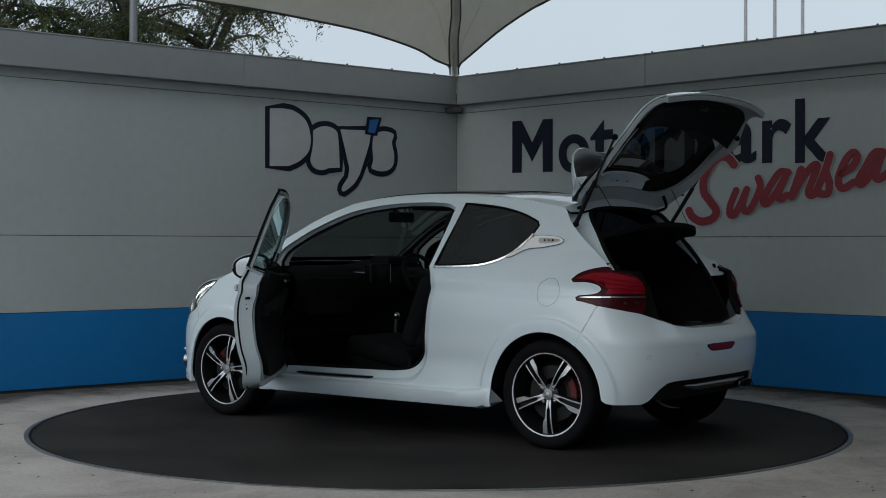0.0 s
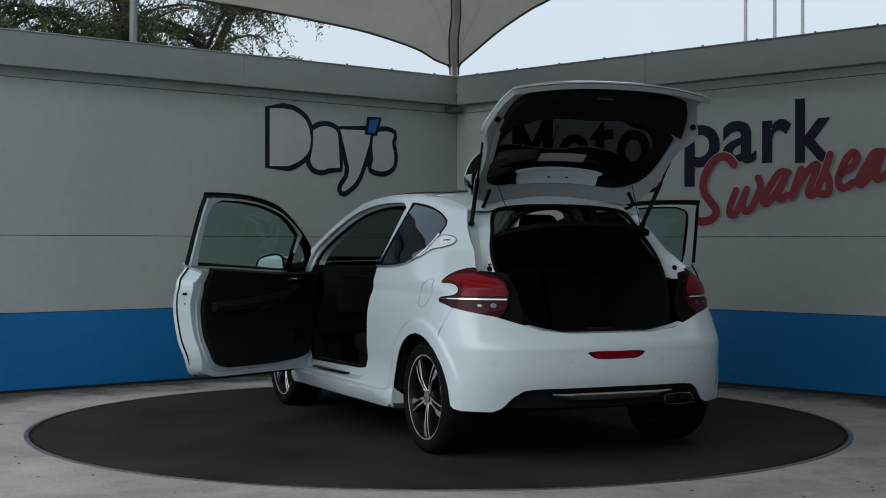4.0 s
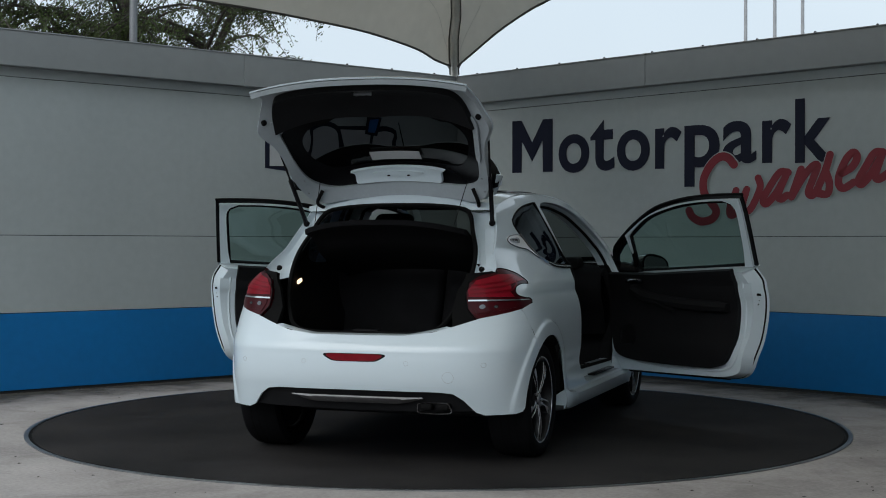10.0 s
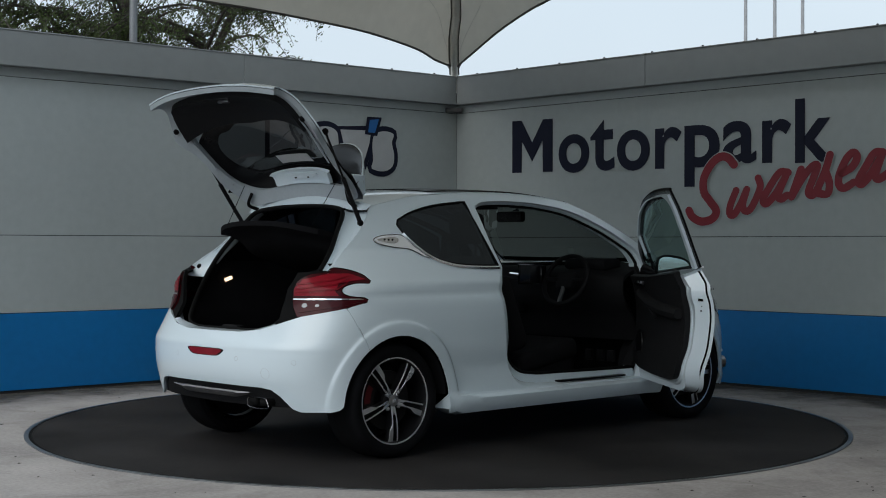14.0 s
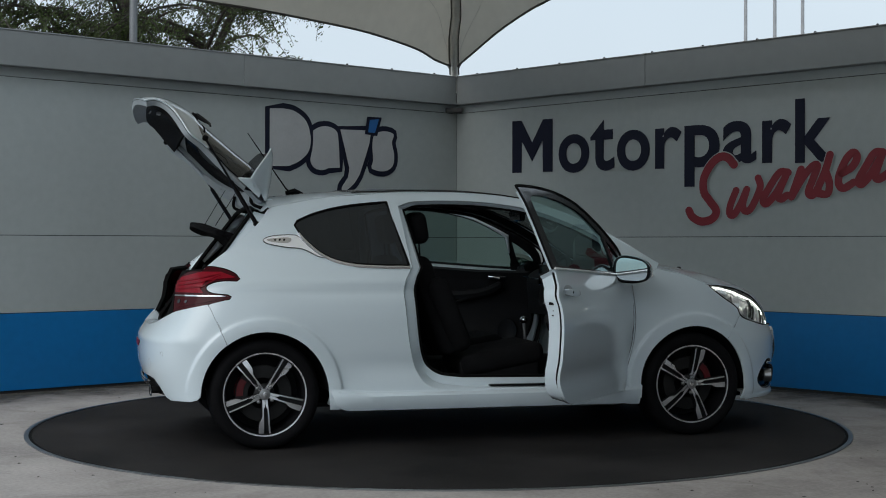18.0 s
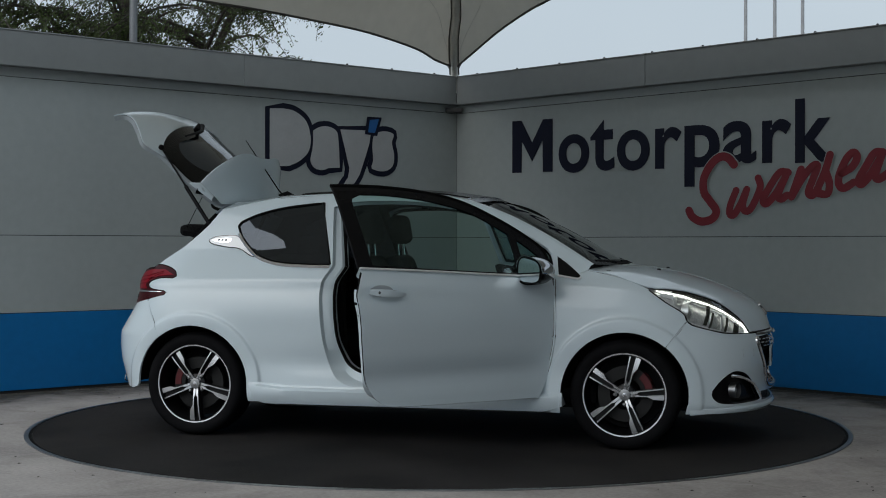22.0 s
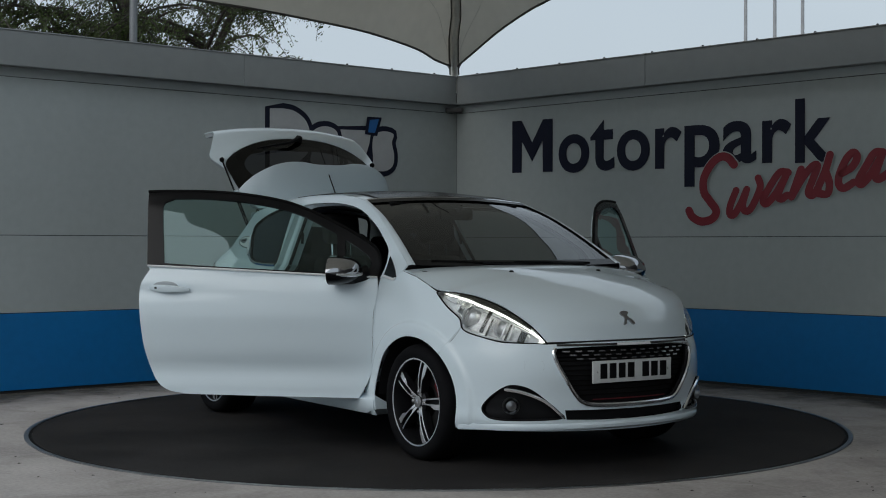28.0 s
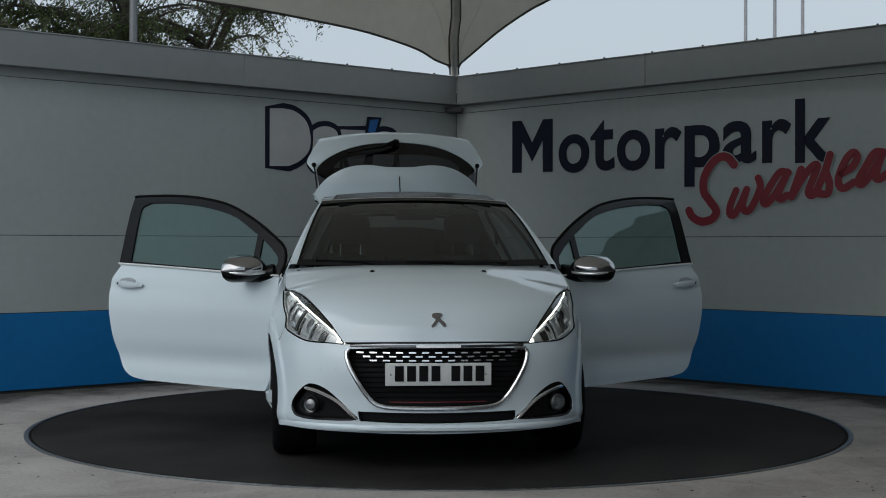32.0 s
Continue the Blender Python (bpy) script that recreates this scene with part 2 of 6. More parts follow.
def panel(name, outline, fn, mat, parent, holes=(), step=0.04, th=0.006, label="", flip=False, inner=None, offset=0.0, lines=(), draw_in=None):
    """A curved panel: a flat outline with holes, filled and carried onto the surface fn(u, v), with thickness and rolled edges.
    flip mirrors it to the other side of the car. inner: a material for its back."""
    loops = [dense(list(map(tuple, o)), step) for o in (outline, *holes)]
    pts, edges = [], []
    for lp in loops:
        k0 = len(pts)
        pts += lp
        edges += [(k0 + i, k0 + (i + 1) % len(lp)) for i in range(len(lp))]
    b = np.array(pts)
    lo, hi = np.array(loops[0]).min(0), np.array(loops[0]).max(0)
    gx, gy = np.meshgrid(np.arange(lo[0] + step / 2, hi[0], step), np.arange(lo[1] + step / 2, hi[1], step))
    g = np.stack([gx.ravel(), gy.ravel()], 1)
    ok = inside(g, loops[0])
    for h in loops[1:]:
        ok &= ~inside(g, h)
    g = g[ok]
    if len(g):
        g = g[np.array([np.min(np.sum((b - q) ** 2, 1)) > (0.55 * step) ** 2 for q in g])]
    # creases: rows of points that the mesh must follow
    crease = []
    for ln in lines:
        q = np.array(ln)
        ok = inside(q, loops[0])
        for h in loops[1:]:
            ok &= ~inside(q, h)
        ok &= np.array([np.min(np.sum((b - p) ** 2, 1)) > 0.006 ** 2 for p in q])
        for i, p in enumerate(q):
            if ok[i]:
                if i and ok[i - 1]:
                    edges.append((len(pts) + len(crease) - 1, len(pts) + len(crease)))
                crease.append(tuple(p))
    if crease and len(g):
        cr = np.array(crease)
        g = g[np.array([np.min(np.sum((cr - q) ** 2, 1)) > (0.5 * step) ** 2 for q in g])]
    allp = [Vector(q) for q in pts] + [Vector(q) for q in crease] + [Vector(q) for q in g]
    v2, _, faces, *_ = delaunay_2d_cdt(allp, edges, [], 0, 1e-6)
    v2 = np.array([tuple(q) for q in v2])
    tri = np.array([f for f in faces if len(f) == 3])
    c = v2[tri].mean(1)
    keep = inside(c, loops[0])
    for h in loops[1:]:
        keep &= ~inside(c, h)
    tri = tri[keep]
    P = np.array([fn(*q) for q in v2])
    e = 2e-3
    du = np.array([fn(q[0] + e, q[1]) for q in v2]) - np.array([fn(q[0] - e, q[1]) for q in v2])
    dv = np.array([fn(q[0], q[1] + e) for q in v2]) - np.array([fn(q[0], q[1] - e) for q in v2])
    N = np.cross(du, dv)
    N /= np.linalg.norm(N, axis=1)[:, None] + 1e-12
    # the outer side looks away from the car's middle
    if np.sum(N * (P - np.array([0.0, 0.0, 0.6]))) < 0:
        N = -N
    P = P + N * offset
    fa = np.cross(P[tri[:, 1]] - P[tri[:, 0]], P[tri[:, 2]] - P[tri[:, 0]])
    turn = np.sum(fa * N[tri[:, 0]], 1) < 0
    tri[turn] = tri[turn][:, ::-1]
    D = np.array([draw_in(*q) for q in v2]) if draw_in else np.zeros_like(P)
    if flip:
        P, N, D = P * (1, -1, 1), N * (1, -1, 1), D * (1, -1, 1)
        tri = tri[:, ::-1]
    nv = len(P)
    back = P - N * (th or 0.0) + D
    # rim: edges that only one triangle uses
    count = {}
    for t in tri:
        for i in range(3):
            count[(t[i], t[(i + 1) % 3])] = 1
    rim = [(a, q) for a, q in count if (q, a) not in count]
    verts, norms, fcs, mi = [*P], [*N], [tuple(t) for t in tri], [0] * len(tri)
    if th:
        verts += [*back]
        norms += [*(-N)]
        fcs += [tuple(nv + t[::-1]) for t in tri]
        mi += [1 if inner else 0] * len(tri)
        for a, q in rim:
            o = np.cross(P[q] - P[a], P[a] - back[a])
            o /= np.linalg.norm(o) + 1e-12
            k = len(verts)
            verts += [P[a], P[q], back[q], back[a]]
            norms += [o] * 4
            fcs.append((k, k + 3, k + 2, k + 1))
            mi.append(0)
    me = bpy.data.meshes.new(name)
    me.from_pydata([tuple(map(float, q)) for q in verts], [], [tuple(map(int, f)) for f in fcs])
    me.polygons.foreach_set("use_smooth", [True] * len(fcs))
    me.polygons.foreach_set("material_index", mi)
    me.update()
    me.normals_split_custom_set_from_vertices([tuple(map(float, q)) for q in norms])
    return part(name, me, [mat, inner] if inner else mat, parent, label)


def text_mesh(char, shear=0.0, bold=0.0, depth=0.004):
    cu = bpy.data.curves.new("letter", "FONT")
    cu.body, cu.shear, cu.offset, cu.extrude, cu.resolution_u = char, shear, bold, depth, 6
    ob = bpy.data.objects.new("letter", cu)
    me = bpy.data.meshes.new_from_object(ob)
    bpy.data.objects.remove(ob)
    me.materials.clear()
    return me


# ---- ground and turntable ----
bm = bmesh.new()
ringpts = []
for r in (0.0, 2.0, 3.0, 4.5, 7.0, 12.0, 30.0, 120.0, 900.0):
    ringpts.append([(r * math.cos(k * math.tau / 72), r * math.sin(k * math.tau / 72), 0.0) for k in range(73)])
sheet(bm, ringpts)
bmesh.ops.remove_doubles(bm, verts=bm.verts, dist=1e-5)
part("ground", bm, CONCRETE, smooth=False)
tagged(scene.objects["ground"], "weathered pale grey concrete yard floor", "floor", kind="structure")

# dark ground sheet added out of view to cut light bounced onto the car
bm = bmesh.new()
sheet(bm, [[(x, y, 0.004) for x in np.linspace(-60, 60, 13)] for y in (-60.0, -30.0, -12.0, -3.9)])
tagged(part("road", bm, UNSEEN_GROUND, smooth=False), "unseen dark ground sheet added to cut bounce light", "road", kind="structure")

DISC_R = 2.497
turntable = empty("turntable")
tagged(turntable, "round dark-coated car turntable set flush in the concrete", "turntable")
bm = bmesh.new()
lathe(bm, [(0.001, 0.006), (1.2, 0.006), (DISC_R - 0.004, 0.006), (DISC_R, 0.003), (DISC_R, -0.05)], 160, "z")
part("platform", bm, DISC, turntable, smooth=False)
bm = bmesh.new()
lathe(bm, [(DISC_R + 0.020, 0.001), (DISC_R + 0.020, 0.006), (DISC_R + 0.046, 0.006), (DISC_R + 0.046, 0.001)], 160, "z", closed=True)
part("edging_ring", bm, STEEL, turntable)
bm = bmesh.new()
lathe(bm, [(DISC_R + 0.001, 0.0022), (DISC_R + 0.020, 0.0022)], 160, "z")
part("edge_gap", bm, RUBBER, turntable, smooth=False)

# ---- the two walls that meet in a corner ----
CORNER = Vector((0.17, 4.666, 0.0))
WAY_L, WAY_R = Vector((-0.75167, -0.65954, 0.0)), Vector((0.68662, -0.72701, 0.0))


def wall_frame(way):
    """Along the wall from the corner, out of the wall towards the yard, up."""
    out = Vector((way.y, -way.x, 0))
    if out.y > 0:
        out = -out
    return Matrix(((way.x, out.x, 0, CORNER.x), (way.y, out.y, 0, CORNER.y), (0, 0, 1, 0), (0, 0, 0, 1)))


LONG = 7.6


def wall(name, way, joint):
    f = wall_frame(way)
    w = empty(name, f)
    tagged(w, "silver-grey panelled yard wall with a blue band along its foot", "wall", kind="structure")
    bm = bmesh.new()
    box(bm, -0.3, LONG, -0.25, -0.012, 0, 2.60)
    part("core", bm, SEAM, w, smooth=False)
    rows = [(0.024, 0.606, BLUE, 0.0), (0.611, 1.198, WALL, 0.0), (1.203, 2.398, WALL, 0.0), (2.403, 2.50, WALL, 0.004)]
    for z0, z1, m, proud in rows:
        u0 = 0.0
        while u0 < LONG:
            u1 = min(u0 + 30.0, LONG)
            bm = bmesh.new()
            box(bm, u0, u1 - 0.003, -0.012, proud, z0, z1, 0.0015, segments=1)
            part("panel", bm, m, w, smooth=False)
            u0 = u1
    u0 = 0.098
    for u1 in (joint, LONG):
        bm = bmesh.new()
        box(bm, u0, u1 - 0.004, -0.02, 0.10, 2.473, 2.736, 0.004)
        part("fascia", bm, FASCIA, w, smooth=False)
        u0 = u1
    bm = bmesh.new()
    box(bm, 0.102, LONG, -0.27, 0.106, 2.7365, 2.746, 0.002)
    part("capping", bm, FASCIA, w, smooth=False)
    u = 0.35
    while u < LONG:
        bm = bmesh.new()
        lathe(bm, [(0.001, 0.016), (0.009, 0.013), (0.013, 0.0)], 8, "z", Matrix.Translation((u, 0.07, 2.746)))
        part("rivet", bm, SEAM, w)
        u += 0.52
    return w


# mossy dirt, with the shade at the wall foot put into its colour
DIRT_SHADE = material("mossy_dirt_and_shade", (0.055, 0.050, 0.038), 0.95, var=0.3, scale=4, bump=0.4, grain=70)
dn, dl = DIRT_SHADE.node_tree.nodes, DIRT_SHADE.node_tree.links
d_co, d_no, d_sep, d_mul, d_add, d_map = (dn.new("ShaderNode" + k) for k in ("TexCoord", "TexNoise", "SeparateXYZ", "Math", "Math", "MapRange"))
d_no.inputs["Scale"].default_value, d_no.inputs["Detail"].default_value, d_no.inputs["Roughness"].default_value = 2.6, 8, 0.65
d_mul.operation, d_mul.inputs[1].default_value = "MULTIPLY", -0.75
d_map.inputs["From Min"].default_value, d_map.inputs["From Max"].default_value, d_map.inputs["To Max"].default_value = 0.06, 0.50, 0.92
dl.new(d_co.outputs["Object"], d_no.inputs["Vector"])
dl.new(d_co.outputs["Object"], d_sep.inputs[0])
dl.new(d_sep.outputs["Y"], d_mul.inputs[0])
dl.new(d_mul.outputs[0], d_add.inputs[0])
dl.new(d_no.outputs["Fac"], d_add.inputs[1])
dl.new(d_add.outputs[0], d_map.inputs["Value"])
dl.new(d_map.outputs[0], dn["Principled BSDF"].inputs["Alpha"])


def foot_dirt_shade(way, start):
    """A band of dirt and painted shade on the concrete along the foot of a wall, ragged towards the yard."""
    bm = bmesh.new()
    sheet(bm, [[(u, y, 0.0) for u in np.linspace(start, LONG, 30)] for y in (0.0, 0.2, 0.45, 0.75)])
    ob = part("dirt_shade_band", bm, DIRT_SHADE, smooth=False)
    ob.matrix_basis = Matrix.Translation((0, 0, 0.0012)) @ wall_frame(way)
    return tagged(ob, "dark mossy dirt and painted shade along the foot of the wall", "dirt", kind="stuff")


foot_dirt_shade(WAY_L, 0.0)
foot_dirt_shade(WAY_R, 0.76)
wall_left = wall("wall_left", WAY_L, 2.51)
wall_right = wall("wall_right", WAY_R, 2.38)

# plain wall added out of view beside the viewer, to block light from the right
bm = bmesh.new()
box(bm, -0.1, 0.1, -13.5, 0.0, 0.0, 8.5, 0.01, Matrix.Translation((5.55, -0.9, 0)) @ Matrix.Rotation(radians(-5), 4, "Z"))
tagged(part("unseen_side_wall", bm, SIDE_WALL), "unseen plain dark wall added to block light from the right", "wall", kind="structure")


# ---- the hatchback: shape of its body ----
WIDTH = smooth_table([0.16, 0.24, 0.32, 0.45, 0.60, 0.74, 0.84, 0.93, 1.00, 1.10, 1.25, 1.36, 1.42, 1.47],
                     [0.800, 0.845, 0.842, 0.838, 0.846, 0.846, 0.828, 0.800, 0.765, 0.718, 0.648, 0.590, 0.545, 0.46])
NOSE = smooth_table([0.15, 0.25, 0.36, 0.48, 0.60, 0.66, 0.75, 0.85, 0.95, 1.1], [2.03, 2.05, 2.055, 2.075, 2.06, 2.035, 1.99, 1.93, 1.88, 1.85])
TAIL = smooth_table([0.2, 0.30, 0.385, 0.42, 0.56, 0.605, 0.64, 0.72, 0.80, 0.90, 1.00, 1.1], [1.832, 1.870, 1.897, 1.908, 1.917, 1.912, 1.889, 1.838, 1.80, 1.79, 1.79, 1.80])
AXLE, HUB_Z = 1.269, 0.304


def half_width(x, z):
    w = WIDTH(z)
    if z < 0.95:
        for ax in (AXLE, -AXLE):
            r = math.hypot(x - ax, z - 0.30)
            w += 0.008 * math.exp(-((r - 0.36) / 0.09) ** 2) + 0.013 / (1 + math.exp(min(60.0, (r - 0.425) / 0.0035)))
        # shoulder crease from the tail lamp into the door, hollow under it, and a hollow above the sill
        line = 0.905 - 0.11 * max(0.0, x + 0.3) ** 2
        fade = 1 / (1 + math.exp((x + 0.22) / 0.16)) * (1 / (1 + math.exp((-1.45 - x) / 0.05)))
        w += fade * (0.0042 * math.exp(-((z - line - 0.010) / 0.024) ** 2) - 0.0095 * math.exp(-((z - line + 0.038) / 0.034) ** 2))
        mid = math.exp(-((x - 0.02) / 0.85) ** 6)
        w -= mid * 0.014 * math.exp(-((z - 0.44) / 0.07) ** 2)
    # the cabin draws in towards the back
    if z > 0.9 and x < -0.4:
        w -= 0.075 * min(1.0, (z - 0.9) / 0.2) * (((-0.4 - x) / 0.85) ** 1.6)
    return w


def shape_of(x, z):
    """How far the body reaches at that height, and how round its corners are in plan."""
    return (NOSE(z), 8 - 1.0 * min(1, max(0, (z - 0.35) / 0.28)), 2.0) if x > 0 else (TAIL(z), 15.5, 2.35)


def ends(x, z):
    lim, n, m = shape_of(x, z)
    return max(0.0, 1 - (abs(x) / lim) ** n) ** (1 / m)


def side(x, z):
    """The left flank of the body."""
    return (x, half_width(x, z) * ends(x, z), z)


def round_end(sign):
    """The front (1) or back (-1) of the body, by the arc from its middle and the height."""
    grid = np.linspace(0, math.pi / 2 * 0.97, 400)

    def at(al, z):
        lim, n, m = shape_of(sign, z)
        x = lim * math.cos(al) ** (2 / n) * sign
        return (x, half_width(x, z) * math.sin(al) ** (2 / m), z)

    ref = np.array([at(a, 0.5) for a in grid])
    arc = np.concatenate([[0], np.cumsum(np.linalg.norm(np.diff(ref, axis=0), axis=1))])

    def fn(a, z):
        p = at(float(np.interp(abs(a), arc, grid)), z)
        return (p[0], math.copysign(p[1], a), p[2])

    def from_y(y, z):
        lim, n, m = shape_of(sign, z)
        w = half_width(sign * lim * 0.93, z)
        return (math.copysign(float(np.interp(math.asin(min(1, abs(y) / w) ** (m / 2)), grid, arc)), y), z)

    def from_x(x, z, s=1):
        lim, n, m = shape_of(sign, z)
        return (s * float(np.interp(math.acos(min(1.0, (abs(x) / lim)) ** (n / 2)), grid, arc)), z)
    return fn, from_y, from_x


FRONT, F_Y, F_X = round_end(1)
REAR, R_Y, R_X = round_end(-1)


def flare(ax, x_map=None, s=1, rs=(0.398, 0.409, 0.417, 0.4225, 0.4275, 0.434, 0.446)):
    """Creases round a wheel arch."""
    out = []
    for r in rs:
        ln = [(ax + r * math.cos(radians(a)), 0.300 + r * math.sin(radians(a))) for a in np.arange(-14, 195, 3.0)]
        out.append([x_map(x, z, s) for x, z in ln if abs(x) > 1.32] if x_map else ln)
    return out


def arch(ax, a0, a1, r=0.348, n=18):
    """Points of a wheel arch, by angle from the front, in degrees."""
    return [(ax + r * math.cos(radians(a)), 0.302 + r * math.sin(radians(a))) for a in np.linspace(a0, a1, n)]


def crown(centre, edge, n=14, nv=12, power=2.0, v0=-1.0, v1=1.0):
    """A sheet from a middle line to its two edges."""
    c, e = curve(centre, n), curve(edge, n)
    k = min(len(c), len(e))
    rows = []
    for i in range(k):
        row = []
        for v in np.linspace(v0, v1, 2 * nv + 1):
            f = abs(v) ** power
            row.append((c[i][0] + (e[i][0] - c[i][0]) * f, e[i][1] * v, c[i][2] + (e[i][2] - c[i][2]) * f))
        rows.append(row)
    return rows


RIGHT, LEFT = True, False
car = empty("hatchback_car")
tagged(car, "white three-door hot hatchback, both doors and tailgate open", "car")



def mirrored(pts):
    """An outline on the far side, closed over the middle: points from the middle of the top round to the middle of the foot."""
    return pts + [(-a, b) for a, b in pts[::-1] if abs(a) > 1e-6]


# door cut-out on the flank, upper roof line, quarter window
CUT_REAR = curve([(-0.43, 1.005), (-0.485, 0.90), (-0.485, 0.78), (-0.46, 0.56), (-0.41, 0.40), (-0.33, 0.325), (-0.18, 0.300)], 6)
CUT_FRONT = curve([(0.765, 0.285), (0.825, 0.40), (0.866, 0.55), (0.879, 0.68), (0.875, 0.82), (0.866, 0.94)], 5)
WING_LINE = [(1.058, 0.985), (0.96, 0.950), (0.880, 0.94)] + [(a + 0.014, b) for a, b in CUT_FRONT[::-1][1:]] + [(0.775, 0.20)]
CUT_TOP = curve([(0.866, 0.94), (0.868, 1.02), (0.838, 1.092), (0.77, 1.142), (0.60, 1.235), (0.35, 1.33), (0.10, 1.372), (-0.15, 1.385), (-0.38, 1.378), (-0.475, 1.35)], 6)
DOOR_HOLE = CUT_REAR[:-1] + [(-0.18, 0.300), (0.4, 0.290), (0.765, 0.285)] + CUT_FRONT[1:] + CUT_TOP[1:]
ROOF_EDGE = curve([(-1.21, 1.335), (-1.05, 1.372), (-0.85, 1.402), (-0.5, 1.425), (-0.15, 1.43), (0.12, 1.415), (0.33, 1.385), (0.6, 1.285), (0.85, 1.155), (1.08, 1.02)], 6)
QUARTER = curve([(-0.445, 1.01), (-0.60, 1.012), (-0.78, 1.025), (-0.92, 1.07), (-1.03, 1.165), (-1.075, 1.235)], 6) + curve([(-1.06, 1.262), (-0.95, 1.308), (-0.78, 1.348), (-0.54, 1.375)], 6)


# ---- the hatchback: outer body ----
HATCH = curve([(-1.575, 0.80), (-1.60, 0.86), (-1.62, 0.95), (-1.535, 1.035), (-1.40, 1.135), (-1.28, 1.245), (-1.215, 1.335)], 6)
SEAM_R = arch(-AXLE, 127, 127, n=1)[0]
SEAM_F = arch(AXLE, 50, 50, n=1)[0]


def between(p, q, n=8):
    return [(p[0] + (q[0] - p[0]) * k / n, p[1] + (q[1] - p[1]) * k / n) for k in range(n + 1)]


LAMP_NOTCH = curve([(-1.62, 0.955), (-1.575, 1.003), (-1.50, 0.998), (-1.43, 0.972), (-1.402, 0.938)], 5) + \
    curve([(-1.42, 0.926), (-1.50, 0.926), (-1.565, 0.91), (-1.585, 0.885), (-1.555, 0.862), (-1.47, 0.852)], 4) + [(-1.452, 0.842), (-1.462, 0.828), (-1.575, 0.80)]


def flank(flip):
    # from the tail lamp to the front wheel, with the door and the quarter window cut out
    out = HATCH[12:-1] + ROOF_EDGE + WING_LINE + [(-0.915, 0.215)]
    out += arch(-AXLE, 2, 127) + between(SEAM_R, (-1.575, 0.80))[1:-1] + LAMP_NOTCH[::-1]
    return panel("body_side", out, side, PAINT, car, [DOOR_HOLE, QUARTER], flip=flip, step=0.03, inner=PLASTIC, lines=flare(-AXLE) + flare(AXLE))


def sill_skirt(flip):
    # a flared skirt that runs between the wheels
    rows = []
    for x in np.linspace(-0.91, 0.93, 40):
        y = side(x, 0.30)[1]
        lift = 0.018 * math.exp(-((x + 0.91) / 0.16) ** 2)
        flat = max(0.0, 1 - (x + 0.91) / 0.10, 1 - (0.93 - x) / 0.10)
        k = 1 - flat
        prof = [(y - 0.002, 0.312 + lift), (y + 0.004 * k, 0.300 + lift), (y + 0.034 * k - 0.002 * flat, 0.290 + lift), (y + 0.040 * k - 0.003 * flat, 0.284), (y + 0.036 * k - 0.006 * flat, 0.245), (y + 0.012 * k - 0.012 * flat, 0.205 + 0.030 * flat), (y - 0.05, 0.190 + 0.045 * flat), (y - 0.14, 0.190 + 0.045 * flat)]
        rows.append([(x, (-q if flip else q), z) for q, z in prof])
    bm = sheet(bmesh.new(), rows)
    for r in (rows[0], rows[-1]):
        bm.faces.new([bm.verts.new(p) for p in r])
    return part("side_skirt", bm, PAINT, car)


def jamb(flip):
    """The painted door step: from the cut-out inwards to the inner opening."""
    s = -1 if flip else 1
    rows = []
    cx, cz = 0.25, 0.80
    for x, z in DOOR_HOLE + DOOR_HOLE[:1]:
        low = max(0.0, min(1.0, (0.60 - z) / 0.25))
        y = side(x, z)[1]
        kx = 0.100 if x < 0 else 0.04
        x1 = x + (cx - x) * kx * (1 if z < 1.02 else 0.55)
        z1 = z + (cz - z) * (0.04 + 0.115 * low)
        row = [(x, s * (y - 0.002), z), (x + (x1 - x) * 0.15, s * (y - 0.028 + 0.010 * low), z + (z1 - z) * 0.2), (x + (x1 - x) * 0.75, s * (y - 0.034 - 0.036 * low), z + (z1 - z) * (0.55 - 0.25 * low)),
               (x1, s * (y - 0.050 - 0.03 * low), z1), (x1, s * (y - 0.11 - 0.05 * low), z1)]
        rows.append(row)
    part("door_jamb", sheet(bmesh.new(), rows), PAINT, car)
    seal = [(r[3][0], r[3][1] - s * 0.004, r[3][2]) for r in rows]
    part("door_seal", tube(bmesh.new(), seal, 0.011, 6, False), RUBBER, car)
    # dark sheet added to hide the pale paint on the front post's inner face
    post_sheet = [[Vector(r[2]).lerp(Vector(r[3]), k) for k in (0.35, 1.0)] + [Vector(r[4])] for r in rows if r[0][0] > 0.70 and r[0][2] < 1.0]
    part("added_post_sheet", sheet(bmesh.new(), [[p + Vector((-0.005, 0, 0.004)) for p in r] for r in post_sheet]), PLASTIC, car)
    # a black tread strip on the step
    bm = bmesh.new()
    y = side(0.3, 0.36)[1]
    box(bm, 0.02, 0.62, min(s * (y - 0.022), s * (y - 0.066)), max(s * (y - 0.022), s * (y - 0.066)), 0.318, 0.329, 0.002)
    part("tread_strip", bm, BLACK, car)


def wheel_house(flip):
    s = -1 if flip else 1
    for ax in (AXLE, -AXLE):
        bm = bmesh.new()
        rows = [[(x, s * y, z) for y in (0.50, min(0.832, side(x, z)[1] - 0.014))] for x, z in arch(ax, 2, 178, 0.352, 24)]
        sheet(bm, rows)
        mid = [bm.verts.new((x, s * 0.50, z)) for x, z in arch(ax, 2, 178, 0.352, 24)]
        bm.faces.new(mid)
        part("wheel_arch_liner", bm, PLASTIC, car)


